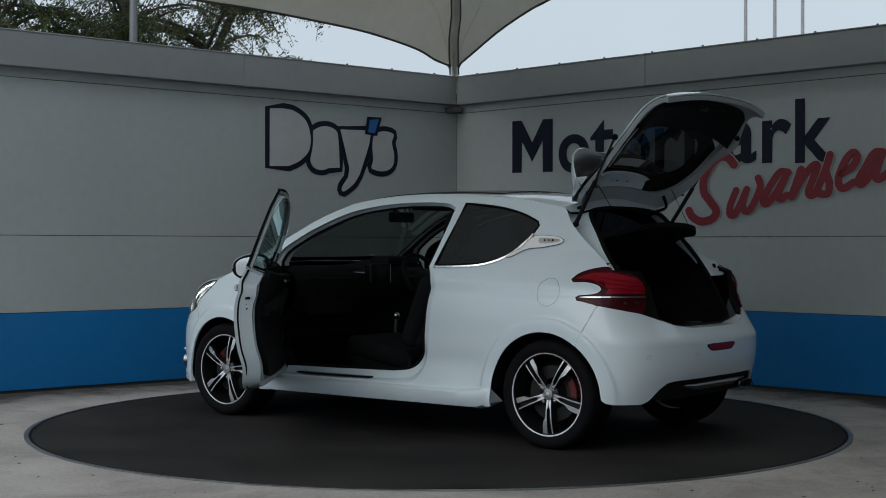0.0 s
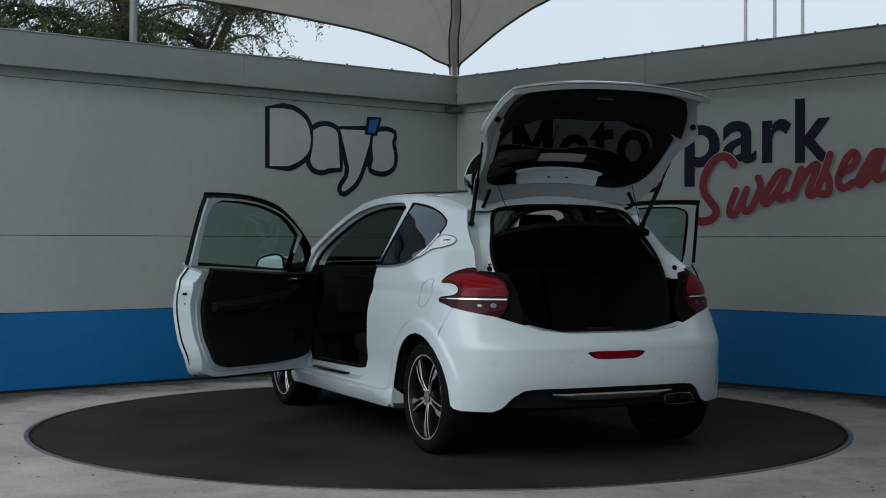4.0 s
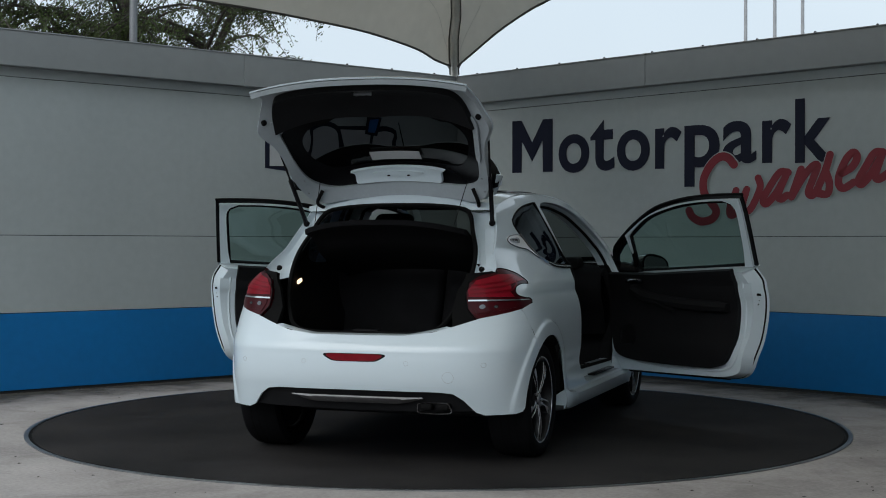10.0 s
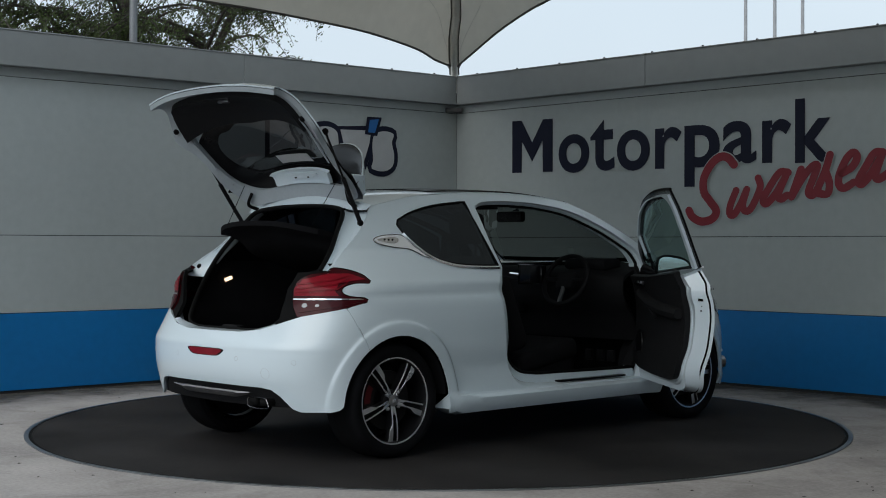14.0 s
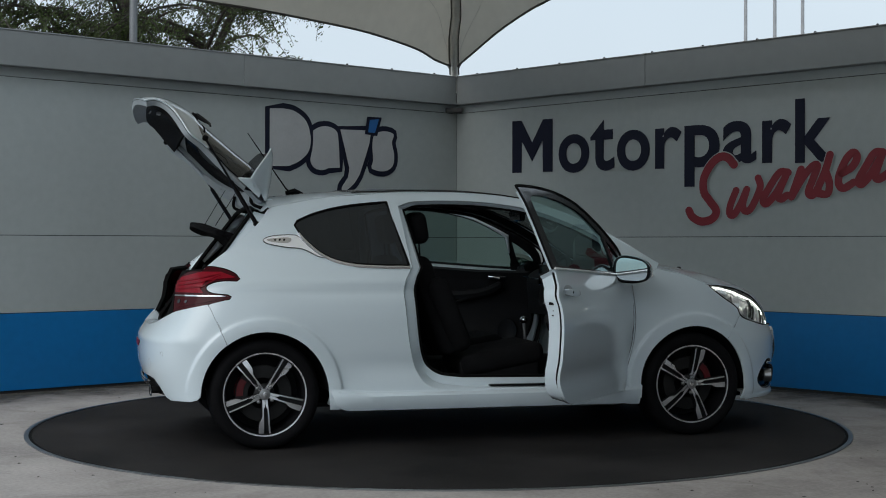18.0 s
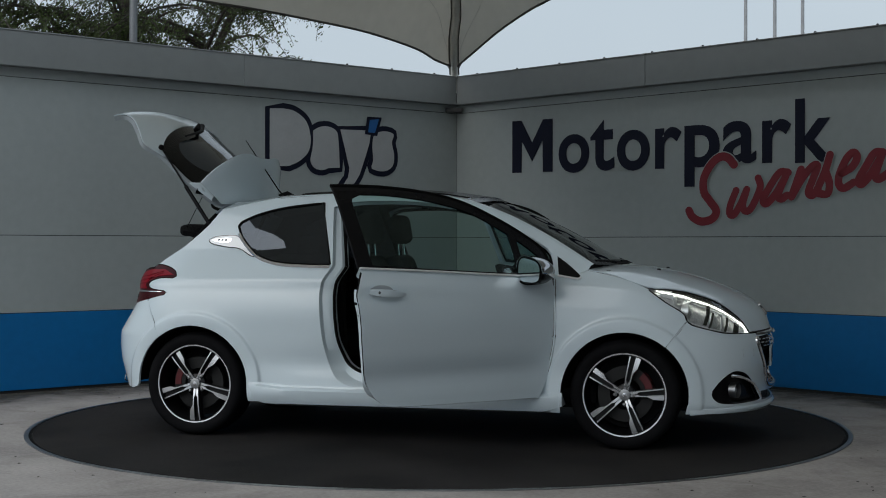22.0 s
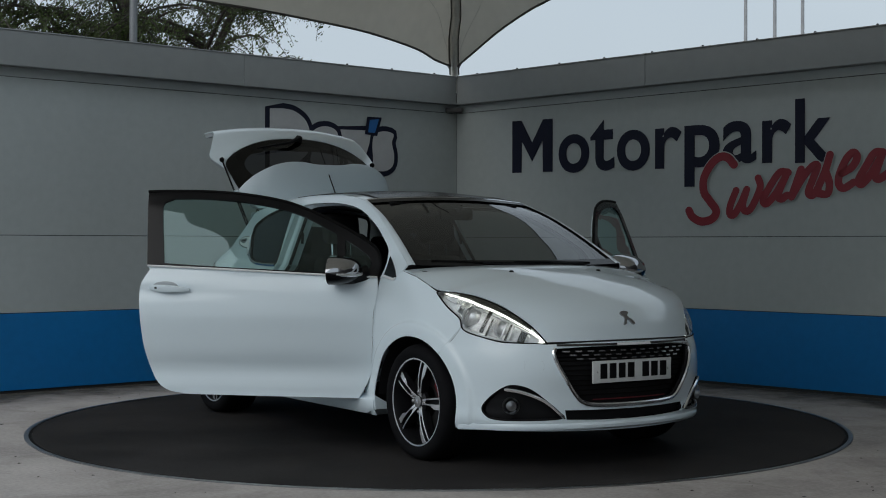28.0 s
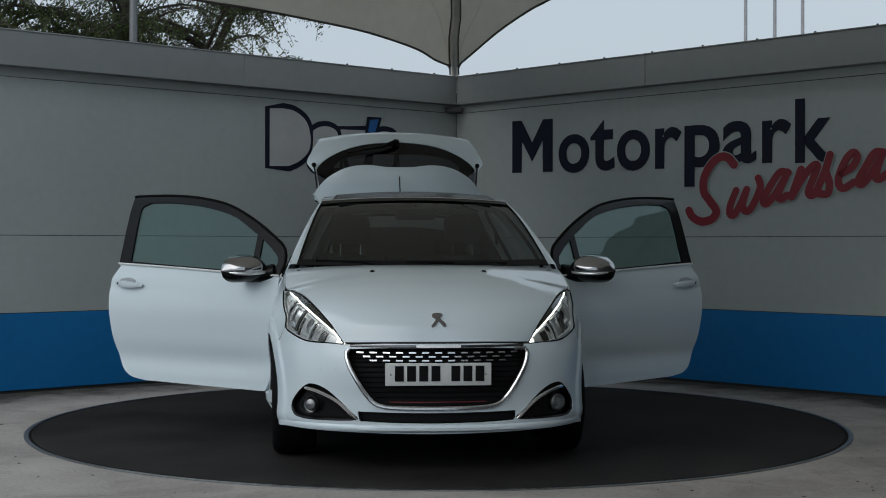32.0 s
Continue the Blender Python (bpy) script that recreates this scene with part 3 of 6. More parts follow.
for s in (LEFT, RIGHT):
    flank(s)
    sill_skirt(s)
    jamb(s)
    wheel_house(s)
    panel("front_wing", [(0.918, 0.20)] + [(a + 0.004, b) for a, b in WING_LINE[::-1]] + [(1.20, 0.957), (1.30, 0.925), (1.392, 0.887), (1.48, 0.82), (1.585, 0.755), (1.60, 0.712)] + arch(AXLE, 50, 178), side, PAINT, car, flip=s, step=0.022, lines=flare(AXLE))
    panel("quarter_glass", QUARTER, side, DARK_GLASS, car, flip=s, offset=-0.004, th=0)
    sy = -1 if s else 1
    edge = [side(x, z) for x, z in QUARTER + QUARTER[:1]]
    part("quarter_seal", tube(bmesh.new(), [(x, sy * y, z) for x, y, z in edge], 0.006, 6, False), RUBBER, car)
    low = [side(x, z - 0.012) for x, z in QUARTER[:28]]
    part("quarter_chrome_strip", tube(bmesh.new(), [(x, sy * (y + 0.004), z) for x, y, z in low], 0.0100, 6), BRIGHT, car)
    # pillar badge: silver plate with a clear centre
    badge = curve([(-1.252, 1.158), (-1.20, 1.176), (-1.10, 1.182), (-1.055, 1.170), (-1.00, 1.112), (-0.93, 1.060), (-0.96, 1.062), (-1.04, 1.102), (-1.13, 1.112), (-1.22, 1.128), (-1.25, 1.142)], 4, True)
    ob = panel("pillar_badge", badge, side, SATIN, car, flip=s, offset=0.006, th=0.008, step=0.02)
    part("badge_edging", tube(bmesh.new(), [(x, sy * (y + 0.006), z) for x, y, z in [side(*q) for q in badge + badge[:1]]], 0.0028, 5, False), DARK_STEEL, ob)
    panel("badge_inlay", curve([(-1.225, 1.156), (-1.12, 1.164), (-1.10, 1.150), (-1.13, 1.132), (-1.22, 1.142)], 4, True), side, BRIGHT, ob, flip=s, offset=0.009, th=0.003, step=0.02)
    for k in range(3):
        x0 = -1.195 + k * 0.025
        panel("badge_bar", [(x0, 1.146), (x0 + 0.010, 1.146), (x0 + 0.013, 1.155), (x0 + 0.003, 1.155)], side, ALLOY_DARK, ob, flip=s, offset=0.011, th=0.002, step=0.01)
    # dark tube added to paint the shadow gap between wing and door
    gap = [side(x + 0.003, z) for x, z in CUT_FRONT]
    part("wing_gap_shade", tube(bmesh.new(), [(x, sy * (y - 0.010), z) for x, y, z in gap], 0.011, 6), RUBBER, car)
    # black corner piece at the foot of the screen pillar, on a chrome strip
    tri = [(0.885, 1.062), (0.90, 0.962), (1.012, 0.945), (1.022, 0.955), (0.99, 0.985), (0.94, 1.025)]
    cor = panel("pillar_corner_trim", tri, side, BLACK, car, flip=s, offset=0.006, th=0.008, step=0.03)
    part("corner_chrome_strip", tube(bmesh.new(), [(x, sy * (y + 0.008), z) for x, y, z in [side(0.895, 0.958), side(0.95, 0.949), side(1.01, 0.940), side(1.026, 0.948)]], 0.006, 6), SATIN, cor)
# fuel flap: a round gap on the left flank
flap = [(-1.277 + 0.072 * math.cos(a), 0.868 + 0.076 * math.sin(a)) for a in np.linspace(0, math.tau, 36)]
part("fuel_flap_gap", tube(bmesh.new(), [(x, side(x, z)[1] + 0.0004, z) for x, z in flap], 0.0014, 5, False), STEEL, car)

# front bumper with grille, fog lamp and lower intake openings
GRILLE = [(0.0, 0.622), (0.25, 0.620), (0.44, 0.612), (0.452, 0.588), (0.438, 0.53), (0.395, 0.45), (0.345, 0.378), (0.295, 0.338), (0.20, 0.325), (0.0, 0.322)]
FOG = [(0.722, 0.325), (0.718, 0.280), (0.685, 0.256), (0.59, 0.252), (0.40, 0.262), (0.435, 0.308), (0.49, 0.362), (0.55, 0.410), (0.600, 0.430), (0.645, 0.428), (0.690, 0.385)]
INTAKE = [(0.0, 0.300), (0.22, 0.302), (0.395, 0.305), (0.385, 0.255), (0.2, 0.248), (0.0, 0.246)]


def on_front(pts):
    return [F_Y(y, z) for y, z in pts]


def flipped(pts):
    return [(-a, z) for a, z in pts]


grille_o = mirrored(on_front(curve(GRILLE[:3], 3)[:-1] + curve(GRILLE[2:], 4)))
fog_o = on_front(curve(FOG, 4, True))
intake_o = mirrored(on_front(INTAKE))
bump_half = [F_Y(0, 0.640), F_Y(0.25, 0.640), F_Y(0.455, 0.632), F_Y(0.597, 0.637), F_Y(0.668, 0.646), F_Y(0.742, 0.683), F_X(1.602, 0.711)] + [F_X(x + 0.002, z) for x, z in between((1.60, 0.712), SEAM_F)[1:] + arch(AXLE, 47, -6, n=9)] + [F_X(1.60, 0.205), F_Y(0.5, 0.200), F_Y(0, 0.195)]
front_bumper = panel("front_bumper", mirrored(bump_half), FRONT, PAINT, car, [grille_o, fog_o, flipped(fog_o), intake_o], step=0.025, th=0.012, lines=flare(AXLE, F_X) + flare(AXLE, F_X, -1))
# the lip under it
rows = []
LIP = F_X(1.622, 0.225)[0]
for a in np.linspace(-LIP, LIP, 70):
    p = np.array(FRONT(a, 0.225))
    n = np.array((p[0] - 1.0, p[1] * 0.55, 0))
    n /= np.linalg.norm(n)
    k = max(0.0, 1 - (abs(a) / LIP) ** 2.0)
    rows.append([tuple(p + n * d * k + np.array((0, 0, z))) for d, z in ((0.0, 0.016), (0.008, 0.011), (0.014, 0.002), (0.012, -0.012), (0.0, -0.022), (-0.08, -0.026))])
part("splitter_lip", sheet(bmesh.new(), rows), PAINT, car)
panel("grille_backing", grille_o, FRONT, PLASTIC, car, offset=-0.045, th=0.006, step=0.05)
panel("intake_backing", intake_o, FRONT, PLASTIC, car, offset=-0.03, th=0.006, step=0.05)
rim3 = [FRONT(a, z) for a, z in grille_o]
low3 = rim3[5:-5]
part("grille_chrome_surround", tube(bmesh.new(), [Vector(p) + Vector((0.004, 0, 0)) for p in low3], 0.0115, 8), BRIGHT, car)
part("grille_frame", tube(bmesh.new(), [Vector(p) - Vector((0.02, 0, 0)) for p in rim3 + rim3[:1]], 0.014, 8, False), BLACK, car)
top = [FRONT(*F_Y(y, 0.628)) for y in np.linspace(-0.43, 0.43, 30)]
part("grille_top_bar", tube(bmesh.new(), [Vector(p) + Vector((0.003, 0, 0)) for p in top], 0.006, 8), DARK_STEEL, car)
bm = bmesh.new()
sheet(bm, [[Vector(FRONT(*F_Y(y, z))) + Vector((0.012, 0, 0)) for y in np.linspace(-0.11, 0.11, 14)] for z in (0.622, 0.634)], 0.004)
part("name_bar", bm, SATIN, car)
# chrome dashes in three staggered rows, dark slats below
for r, z in enumerate((0.596, 0.577, 0.558)):
    for k in range(-6, 7):
        y = k * 0.064 + (0.032 if r % 2 else 0.0)
        if abs(y) > 0.40 or (r == 2 and abs(y) > 0.38):
            continue
        bm = bmesh.new()
        rows = [[Vector(FRONT(*F_Y(q, zz))) + Vector((-0.012, 0, 0)) for q in (y - 0.017, y, y + 0.017)] for zz in (z - 0.0036, z + 0.0036)]
        sheet(bm, rows, 0.006)
        part("grille_dash", bm, BRIGHT, car)
for k, z in enumerate((0.606, 0.587, 0.568, 0.549, 0.525, 0.50, 0.475, 0.45, 0.425, 0.40, 0.375)):
    yy = 0.435 if z > 0.53 else 0.28 + (z - 0.34) * 0.8
    bar = [Vector(FRONT(*F_Y(y, z))) + Vector((-0.041, 0, 0)) for y in np.linspace(-yy, yy, 16)]
    part("grille_slat", tube(bmesh.new(), bar, 0.004, 6), RUBBER, car)
bar = [Vector(FRONT(*F_Y(y, 0.352))) + Vector((-0.014, 0, 0)) for y in np.linspace(-0.24, 0.24, 16)]
part("red_grille_line", tube(bmesh.new(), bar, 0.003, 6), RED_CAL, car)
# number plate, its marks as plain bars
bm = bmesh.new()
px = NOSE(0.49) - 0.034
box(bm, px - 0.006, px + 0.006, -0.262, 0.262, 0.434, 0.546, 0.004)
plate = part("number_plate", bm, material("white_plate_plastic", (0.60, 0.62, 0.62), 0.35, var=0.03), car, "white plate with black bars")
for k, (w, h) in enumerate(((0.044, 0.076),) * 4 + ((0.044, 0.076),) * 3):
    y = -0.193 + k * 0.060 + (0.038 if k > 3 else 0)
    bm = bmesh.new()
    box(bm, px + 0.006, px + 0.008, y - w / 2, y + w / 2, 0.456, 0.456 + h, 0.0)
    part("plate_bar", bm, BLACK, plate)
for y in (-0.235, 0.235):
    bm = bmesh.new()
    lathe(bm, [(0.001, 0.0), (0.005, 0.0)], 8, "z", Matrix.Translation((px + 0.0072, y, 0.49)) @ Matrix.Rotation(radians(90), 4, "Y"))
    part("plate_screw", bm, STEEL, plate)

for s in (LEFT, RIGHT):
    sy = -1 if s else 1
    fo = flipped(fog_o) if s else fog_o
    # fog lamp pod
    pod = panel("fog_lamp_bezel", fog_o, FRONT, BLACK, car, flip=s, offset=-0.030, th=0.006, step=0.03)
    rim = [Vector(FRONT(a, z)) for a, z in fo]
    part("bezel_lip", tube(bmesh.new(), [p - Vector((0.012, sy * 0.008, 0)) for p in rim + rim[:1]], 0.012, 8, False), BLACK, pod)
    c = Vector(FRONT(*F_Y(sy * 0.625, 0.328)))
    m = Matrix.Translation(c + Vector((-0.012, 0, 0))) @ Matrix.Rotation(radians(-68 * sy), 4, "Z")
    bm = bmesh.new()
    lathe(bm, [(0.041, -0.03), (0.041, 0.010), (0.036, 0.012), (0.033, 0.0), (0.025, -0.012), (0.001, -0.018)], 24, "y", m)
    part("fog_lamp", bm, STEEL, pod)
    bm = bmesh.new()
    lathe(bm, [(0.035, 0.006), (0.028, 0.011), (0.014, 0.014), (0.001, 0.015)], 24, "y", m)
    part("fog_lens", bm, CLEAR, pod)
    blade = [Vector(FRONT(*F_Y(sy * y, z))) for y, z in curve([(0.655, 0.408), (0.60, 0.398), (0.53, 0.370), (0.475, 0.335), (0.40, 0.264)], 5)]
    part("chrome_blade", tube(bmesh.new(), [p + Vector((0.006, 0, 0)) for p in blade], [0.006] + [0.009] * (len(blade) - 2) + [0.005], 6), BRIGHT, pod)
    if s:
        cap = [FRONT(*F_Y(sy * y, z)) for y, z in ((0.50, 0.512), (0.58, 0.512), (0.58, 0.548), (0.50, 0.548), (0.50, 0.512))]
        part("tow_cap_gap", tube(bmesh.new(), cap, 0.0005, 4, False), STEEL, car)

# hood, cowl
HOOD_C = [(1.17, 0, 1.012), (1.30, 0, 1.003), (1.44, 0, 0.980), (1.57, 0, 0.950), (1.74, 0, 0.898), (1.90, 0, 0.824), (1.99, 0, 0.745), (2.032, 0, 0.648)]
HOOD_E = [(1.062, 0.760, 0.985), (1.2, 0.763, 0.957), (1.385, 0.757, 0.894), (1.5, 0.716, 0.884), (1.62, 0.663, 0.863), (1.755, 0.601, 0.813), (1.87, 0.518, 0.724), (1.93, 0.46, 0.641)]
part("hood", sheet(bmesh.new(), crown(HOOD_C, HOOD_E, n=12, power=2.6), 0.006), PAINT, car)
hood_rim = [Vector(p) for p in curve(HOOD_E, 8)]
for sy in (1, -1):
    part("hood_shut_line", tube(bmesh.new(), [Vector((p.x, sy * (p.y + 0.002), p.z - 0.003)) for p in hood_rim], 0.0018, 5), SEAM, car)
front_gap = [(2.03 - 0.1 * (abs(y) / 0.46) ** 2.2, y, 0.642) for y in np.linspace(-0.455, 0.455, 24)]
part("hood_front_gap", tube(bmesh.new(), front_gap, 0.006, 5), SEAM, car)
for sy in (1, -1):
    bm = bmesh.new()
    lathe(bm, [(0.014, 0.0), (0.013, 0.008), (0.008, 0.012), (0.001, 0.013)], 10, "z", Matrix.Translation((1.41, sy * 0.30, 0.979)))
    part("washer_jet", bm, PLASTIC, car)
# the maker's mark, as a plain chrome shape
bm = bmesh.new()
mark = curve([(-0.02, -0.045), (-0.038, -0.045), (-0.012, 0.0), (-0.03, 0.02), (-0.028, 0.04), (0.005, 0.046), (0.03, 0.035), (0.012, 0.008), (0.04, -0.02), (0.048, -0.045), (0.03, -0.045), (0.004, -0.012)], 3, True)
vs = [bm.verts.new((0, u, v)) for u, v in mark]
f = bm.faces.new(vs)
ex = bmesh.ops.extrude_face_region(bm, geom=[f])
bmesh.ops.translate(bm, vec=(0.01, 0, 0), verts=[v for v in ex["geom"] if isinstance(v, bmesh.types.BMVert)])
bmesh.ops.transform(bm, matrix=Matrix.Translation((1.988, 0, 0.752)) @ Matrix.Rotation(radians(-36), 4, "Y") @ Matrix.Diagonal((1, 0.85, 0.85, 1)), verts=bm.verts)
part("nose_emblem", bm, BADGE, car)

# head lamps
DRL = glow("daytime_running_light", (0.98, 1.0, 0.90), 2.6)
LED = glow("running_light_led", (0.98, 1.0, 0.90), 5.0)
LAMP_DARK = material("smoked_lamp_bezel", (0.035, 0.036, 0.028), 0.2, var=0.15)
LAMP_SILVER = material("lamp_reflector", (0.80, 0.81, 0.81), 0.3, metal=0.7, var=0.1)
LAMP_WHITE = material("white_lamp_reflector", (0.72, 0.73, 0.72), 0.25, metal=0.3, var=0.12, scale=14)
LAMP_GREY = material("lamp_inner_grey", (0.66, 0.67, 0.67), 0.20, metal=0.25, var=0.25, scale=16, rough_var=0.1)
LAMP_U = curve([(1.390, 0.750, 0.888), (1.50, 0.714, 0.879), (1.62, 0.665, 0.859), (1.755, 0.603, 0.809), (1.87, 0.520, 0.721), (1.928, 0.464, 0.639)], 6)
low_pts = [side(1.40, 0.878), side(1.49, 0.812), side(1.585, 0.752), side(1.603, 0.713), FRONT(*F_Y(0.742, 0.684)), FRONT(*F_Y(0.668, 0.648)), FRONT(*F_Y(0.597, 0.639)), FRONT(*F_Y(0.468, 0.634))]
LAMP_L = curve(low_pts, 5)


def along(line, k):
    p = np.array(line)
    d = np.concatenate([[0], np.cumsum(np.linalg.norm(np.diff(p, axis=0), axis=1))])
    d /= d[-1]
    return np.stack([np.interp(np.linspace(0, 1, k), d, p[:, i]) for i in range(3)], 1)


def lamp_sheet(sy, inset=0.0, k=40, v0=0.0, v1=1.0, nv=9, bulge=0.022):
    u, l = along(LAMP_U, k), along(LAMP_L, k)
    rows = []
    for v in np.linspace(v0, v1, nv):
        row = []
        for i in range(k):
            p = u[i] * (1 - v) + l[i] * v
            n = np.array((0.72, 0.55, 0.42))
            p = p + n * (bulge * math.sin(math.pi * v) * math.sin(math.pi * min(1, i / (k - 1) * 1.0)) - inset)
            row.append((p[0], p[1] * sy, p[2]))
        rows.append(row)
    return rows


for s in (LEFT, RIGHT):
    sy = -1 if s else 1
    lamp = part("head_lamp", sheet(bmesh.new(), lamp_sheet(sy, 0.055, bulge=0.0)), LAMP_GREY, car, "lit head lamp with a clear cover")
    wallp = [along(LAMP_U, 40), along(LAMP_L, 40)[::-1]]
    loop = [tuple(p * (1, sy, 1)) for q in wallp for p in q]
    back = [tuple(np.array(p) - np.array((0.72, 0.55 * sy, 0.42)) * 0.055) for p in loop]
    part("lamp_housing", sheet(bmesh.new(), [loop + loop[:1], back + back[:1]]), LAMP_SILVER, lamp)
    cover = part("lens_cover", sheet(bmesh.new(), lamp_sheet(sy, 0.0)), CLEAR, lamp)
    cover.visible_shadow = False
    part("upper_bezel", sheet(bmesh.new(), [r[8:34] for r in lamp_sheet(sy, 0.010, v0=0.015, v1=0.17, nv=3)], 0.009), LAMP_DARK, lamp)
    mid = lamp_sheet(sy, 0.026, v0=0.0, v1=1.0, nv=21)
    for i0, i1, r0, r1, mat in ((9, 13, 5, 17, LAMP_WHITE), (14, 26, 6, 18, LAMP_SILVER), (28, 36, 6, 18, LAMP_SILVER)):
        frame_loop = [mid[r0][i] for i in range(i0, i1 + 1)] + [mid[r][i1] for r in range(r0 + 1, r1)] + [mid[r1][i] for i in range(i1, i0 - 1, -1)] + [mid[r][i0] for r in range(r1 - 1, r0, -1)]
        part("module_frame", tube(bmesh.new(), frame_loop + frame_loop[:1], 0.0055, 6, False), mat, lamp)
    part("side_reflector", sheet(bmesh.new(), [r[3:11] for r in lamp_sheet(sy, 0.030, v0=0.25, v1=0.92, nv=6)], 0.004), LAMP_WHITE, lamp)
    strip = lamp_sheet(sy, 0.016, v0=0.155, v1=0.225, nv=3)
    part("running_light", sheet(bmesh.new(), [r[3:] for r in strip], 0.006), DRL, lamp)
    for i in range(5, 39, 2):
        bm = bmesh.new()
        bmesh.ops.create_icosphere(bm, subdivisions=1, radius=0.0055, matrix=Matrix.Translation(strip[1][i]))
        part("led", bm, LED, lamp)
    hook = lamp_sheet(sy, 0.014, k=80, v0=0.21, v1=0.95, nv=6)
    part("running_light_hook", sheet(bmesh.new(), [r[74:78] for r in hook], 0.006), DRL, lamp)
    edge = lamp_sheet(sy, 0.012, v0=0.925, v1=0.965, nv=3)
    part("lower_reflector_rim", sheet(bmesh.new(), [r[2:38] for r in edge], 0.006), LAMP_WHITE, lamp)
    inner = lamp_sheet(sy, 0.020, k=80, v0=0.24, v1=0.92, nv=12)
    for i0, i1, r0, r1 in ((40, 42, 0, 10), (44, 45, 3, 11), (55, 56, 2, 11), (62, 66, 3, 11)):
        part("module_divider", sheet(bmesh.new(), [r[i0:i1 + 1] for r in inner[r0:r1 + 1]], 0.010), LAMP_DARK, lamp)
    part("rear_reflector_fin", sheet(bmesh.new(), [r[9:18] for r in inner[1:6]], 0.005), SATIN, lamp)
    part("corner_reflector", sheet(bmesh.new(), [r[68:76] for r in inner[2:11]], 0.004), LAMP_WHITE, lamp)
    for c, r, mm in (((1.60, 0.672, 0.755), 0.056, LAMP_SILVER), ((1.745, 0.588, 0.700), 0.044, LAMP_SILVER)):
        m = Matrix.Translation((c[0], c[1] * sy, c[2])) @ Matrix.Rotation(radians(-72 * sy), 4, "Z")
        bm = bmesh.new()
        lathe(bm, [(r + 0.01, -0.03), (r + 0.01, 0.012), (r, 0.014), (r * 0.85, 0.0), (r * 0.4, -0.02), (0.001, -0.024)], 24, "y", m)
        part("reflector_bowl", bm, mm, lamp)
        bm = bmesh.new()
        lathe(bm, [(r * 0.62, -0.012), (r * 0.55, 0.006), (r * 0.3, 0.016), (0.001, 0.019)], 20, "y", m)
        part("projector_lens", bm, BLACK, lamp)
    rim = [(p[0], p[1] * sy, p[2]) for p in [*along(LAMP_U, 40), *along(LAMP_L, 40)[::-1]]]
    part("lamp_gasket", tube(bmesh.new(), rim + rim[:1], 0.004, 5, False), RUBBER, lamp)

# rear bumper
rear_half = [R_Y(0, 0.665), R_Y(0.25, 0.667), R_Y(0.40, 0.685), R_Y(0.50, 0.715), R_Y(0.62, 0.755), R_X(-1.577, 0.799)] + [R_X(x - 0.002, z) for x, z in between((-1.575, 0.80), SEAM_R)[1:] + arch(-AXLE, 130, 177, n=9)]
rear_half += [R_X(-1.622, 0.297), R_X(-1.640, 0.280), R_X(-1.675, 0.271), R_Y(0.655, 0.268), R_Y(0.615, 0.283), R_Y(0.56, 0.345), R_Y(0.51, 0.378), R_Y(0.44, 0.386), R_Y(0, 0.388)]
rear_bumper = panel("rear_bumper", mirrored(rear_half), REAR, PAINT, car, step=0.025, th=0.014, lines=flare(-AXLE, R_X) + flare(-AXLE, R_X, -1))
for s in (LEFT, RIGHT):
    sy = -1 if s else 1
    seam = [side(-1.578, 0.797), side((-1.578 + SEAM_R[0]) / 2 + 0.006, (0.797 + SEAM_R[1]) / 2), side(*SEAM_R)]
    part("bumper_seam", tube(bmesh.new(), [(x, sy * (y + 0.0005), z) for x, y, z in curve(seam, 6)], 0.001, 5), SEAM, car)
    seam = [side(1.603, 0.708), side(1.56, 0.645), side(*SEAM_F)]
    part("bumper_seam", tube(bmesh.new(), [(x, sy * (y + 0.0005), z) for x, y, z in curve(seam, 6)], 0.001, 5), SEAM, car)
diff = mirrored([R_Y(0, 0.386), R_Y(0.44, 0.384), R_Y(0.51, 0.375), R_Y(0.56, 0.342), R_Y(0.615, 0.290), R_Y(0.63, 0.282), R_Y(0.47, 0.276), R_Y(0, 0.272)])
panel("diffuser", diff, REAR, PLASTIC, car, offset=-0.022, th=0.01, step=0.04)
rows = [[Vector(REAR(*R_Y(y, z))) - Vector((d, 0, 0)) for y in np.linspace(-0.36, 0.36, 30)] for z, d in ((0.362, 0.0), (0.358, 0.010), (0.344, 0.014), (0.322, 0.004))]
for r in rows:
    for i, p in enumerate(r):
        k = min(1.0, max(0.0, (0.37 - abs(p.y)) / 0.14))
        p.z = 0.345 + (p.z - 0.345) * (0.25 + 0.75 * k) + 0.010 * max(0, (abs(p.y) - 0.24) / 0.12)
part("chrome_diffuser_strip", sheet(bmesh.new(), rows, 0.006), BRIGHT, car)
loop = curve([(-0.50, 0.287), (-0.345, 0.285), (-0.328, 0.315), (-0.345, 0.336), (-0.47, 0.338), (-0.495, 0.325)], 3, True)
exh = part("exhaust_trim", tube(bmesh.new(), [(-1.866, y, z - 0.006) for y, z in loop + loop[:1]], 0.003, 6, False), DARK_STEEL, car)
for y in (-0.46, -0.37):
    bm = bmesh.new()
    box(bm, -1.868, -1.80, y - 0.034, y + 0.034, 0.292, 0.331, 0.014, segments=3)
    part("exhaust_outlet", bm, RUBBER, exh)
fogr = curve([(-0.165, 0.572), (0.0, 0.575), (0.165, 0.572), (0.13, 0.540), (0.08, 0.534), (0.0, 0.534), (-0.08, 0.534), (-0.13, 0.540)], 4, True)
panel("rear_fog_lamp", [R_Y(y, z) for y, z in fogr], REAR, BLACK, car, offset=0.001, th=0.01, step=0.02)
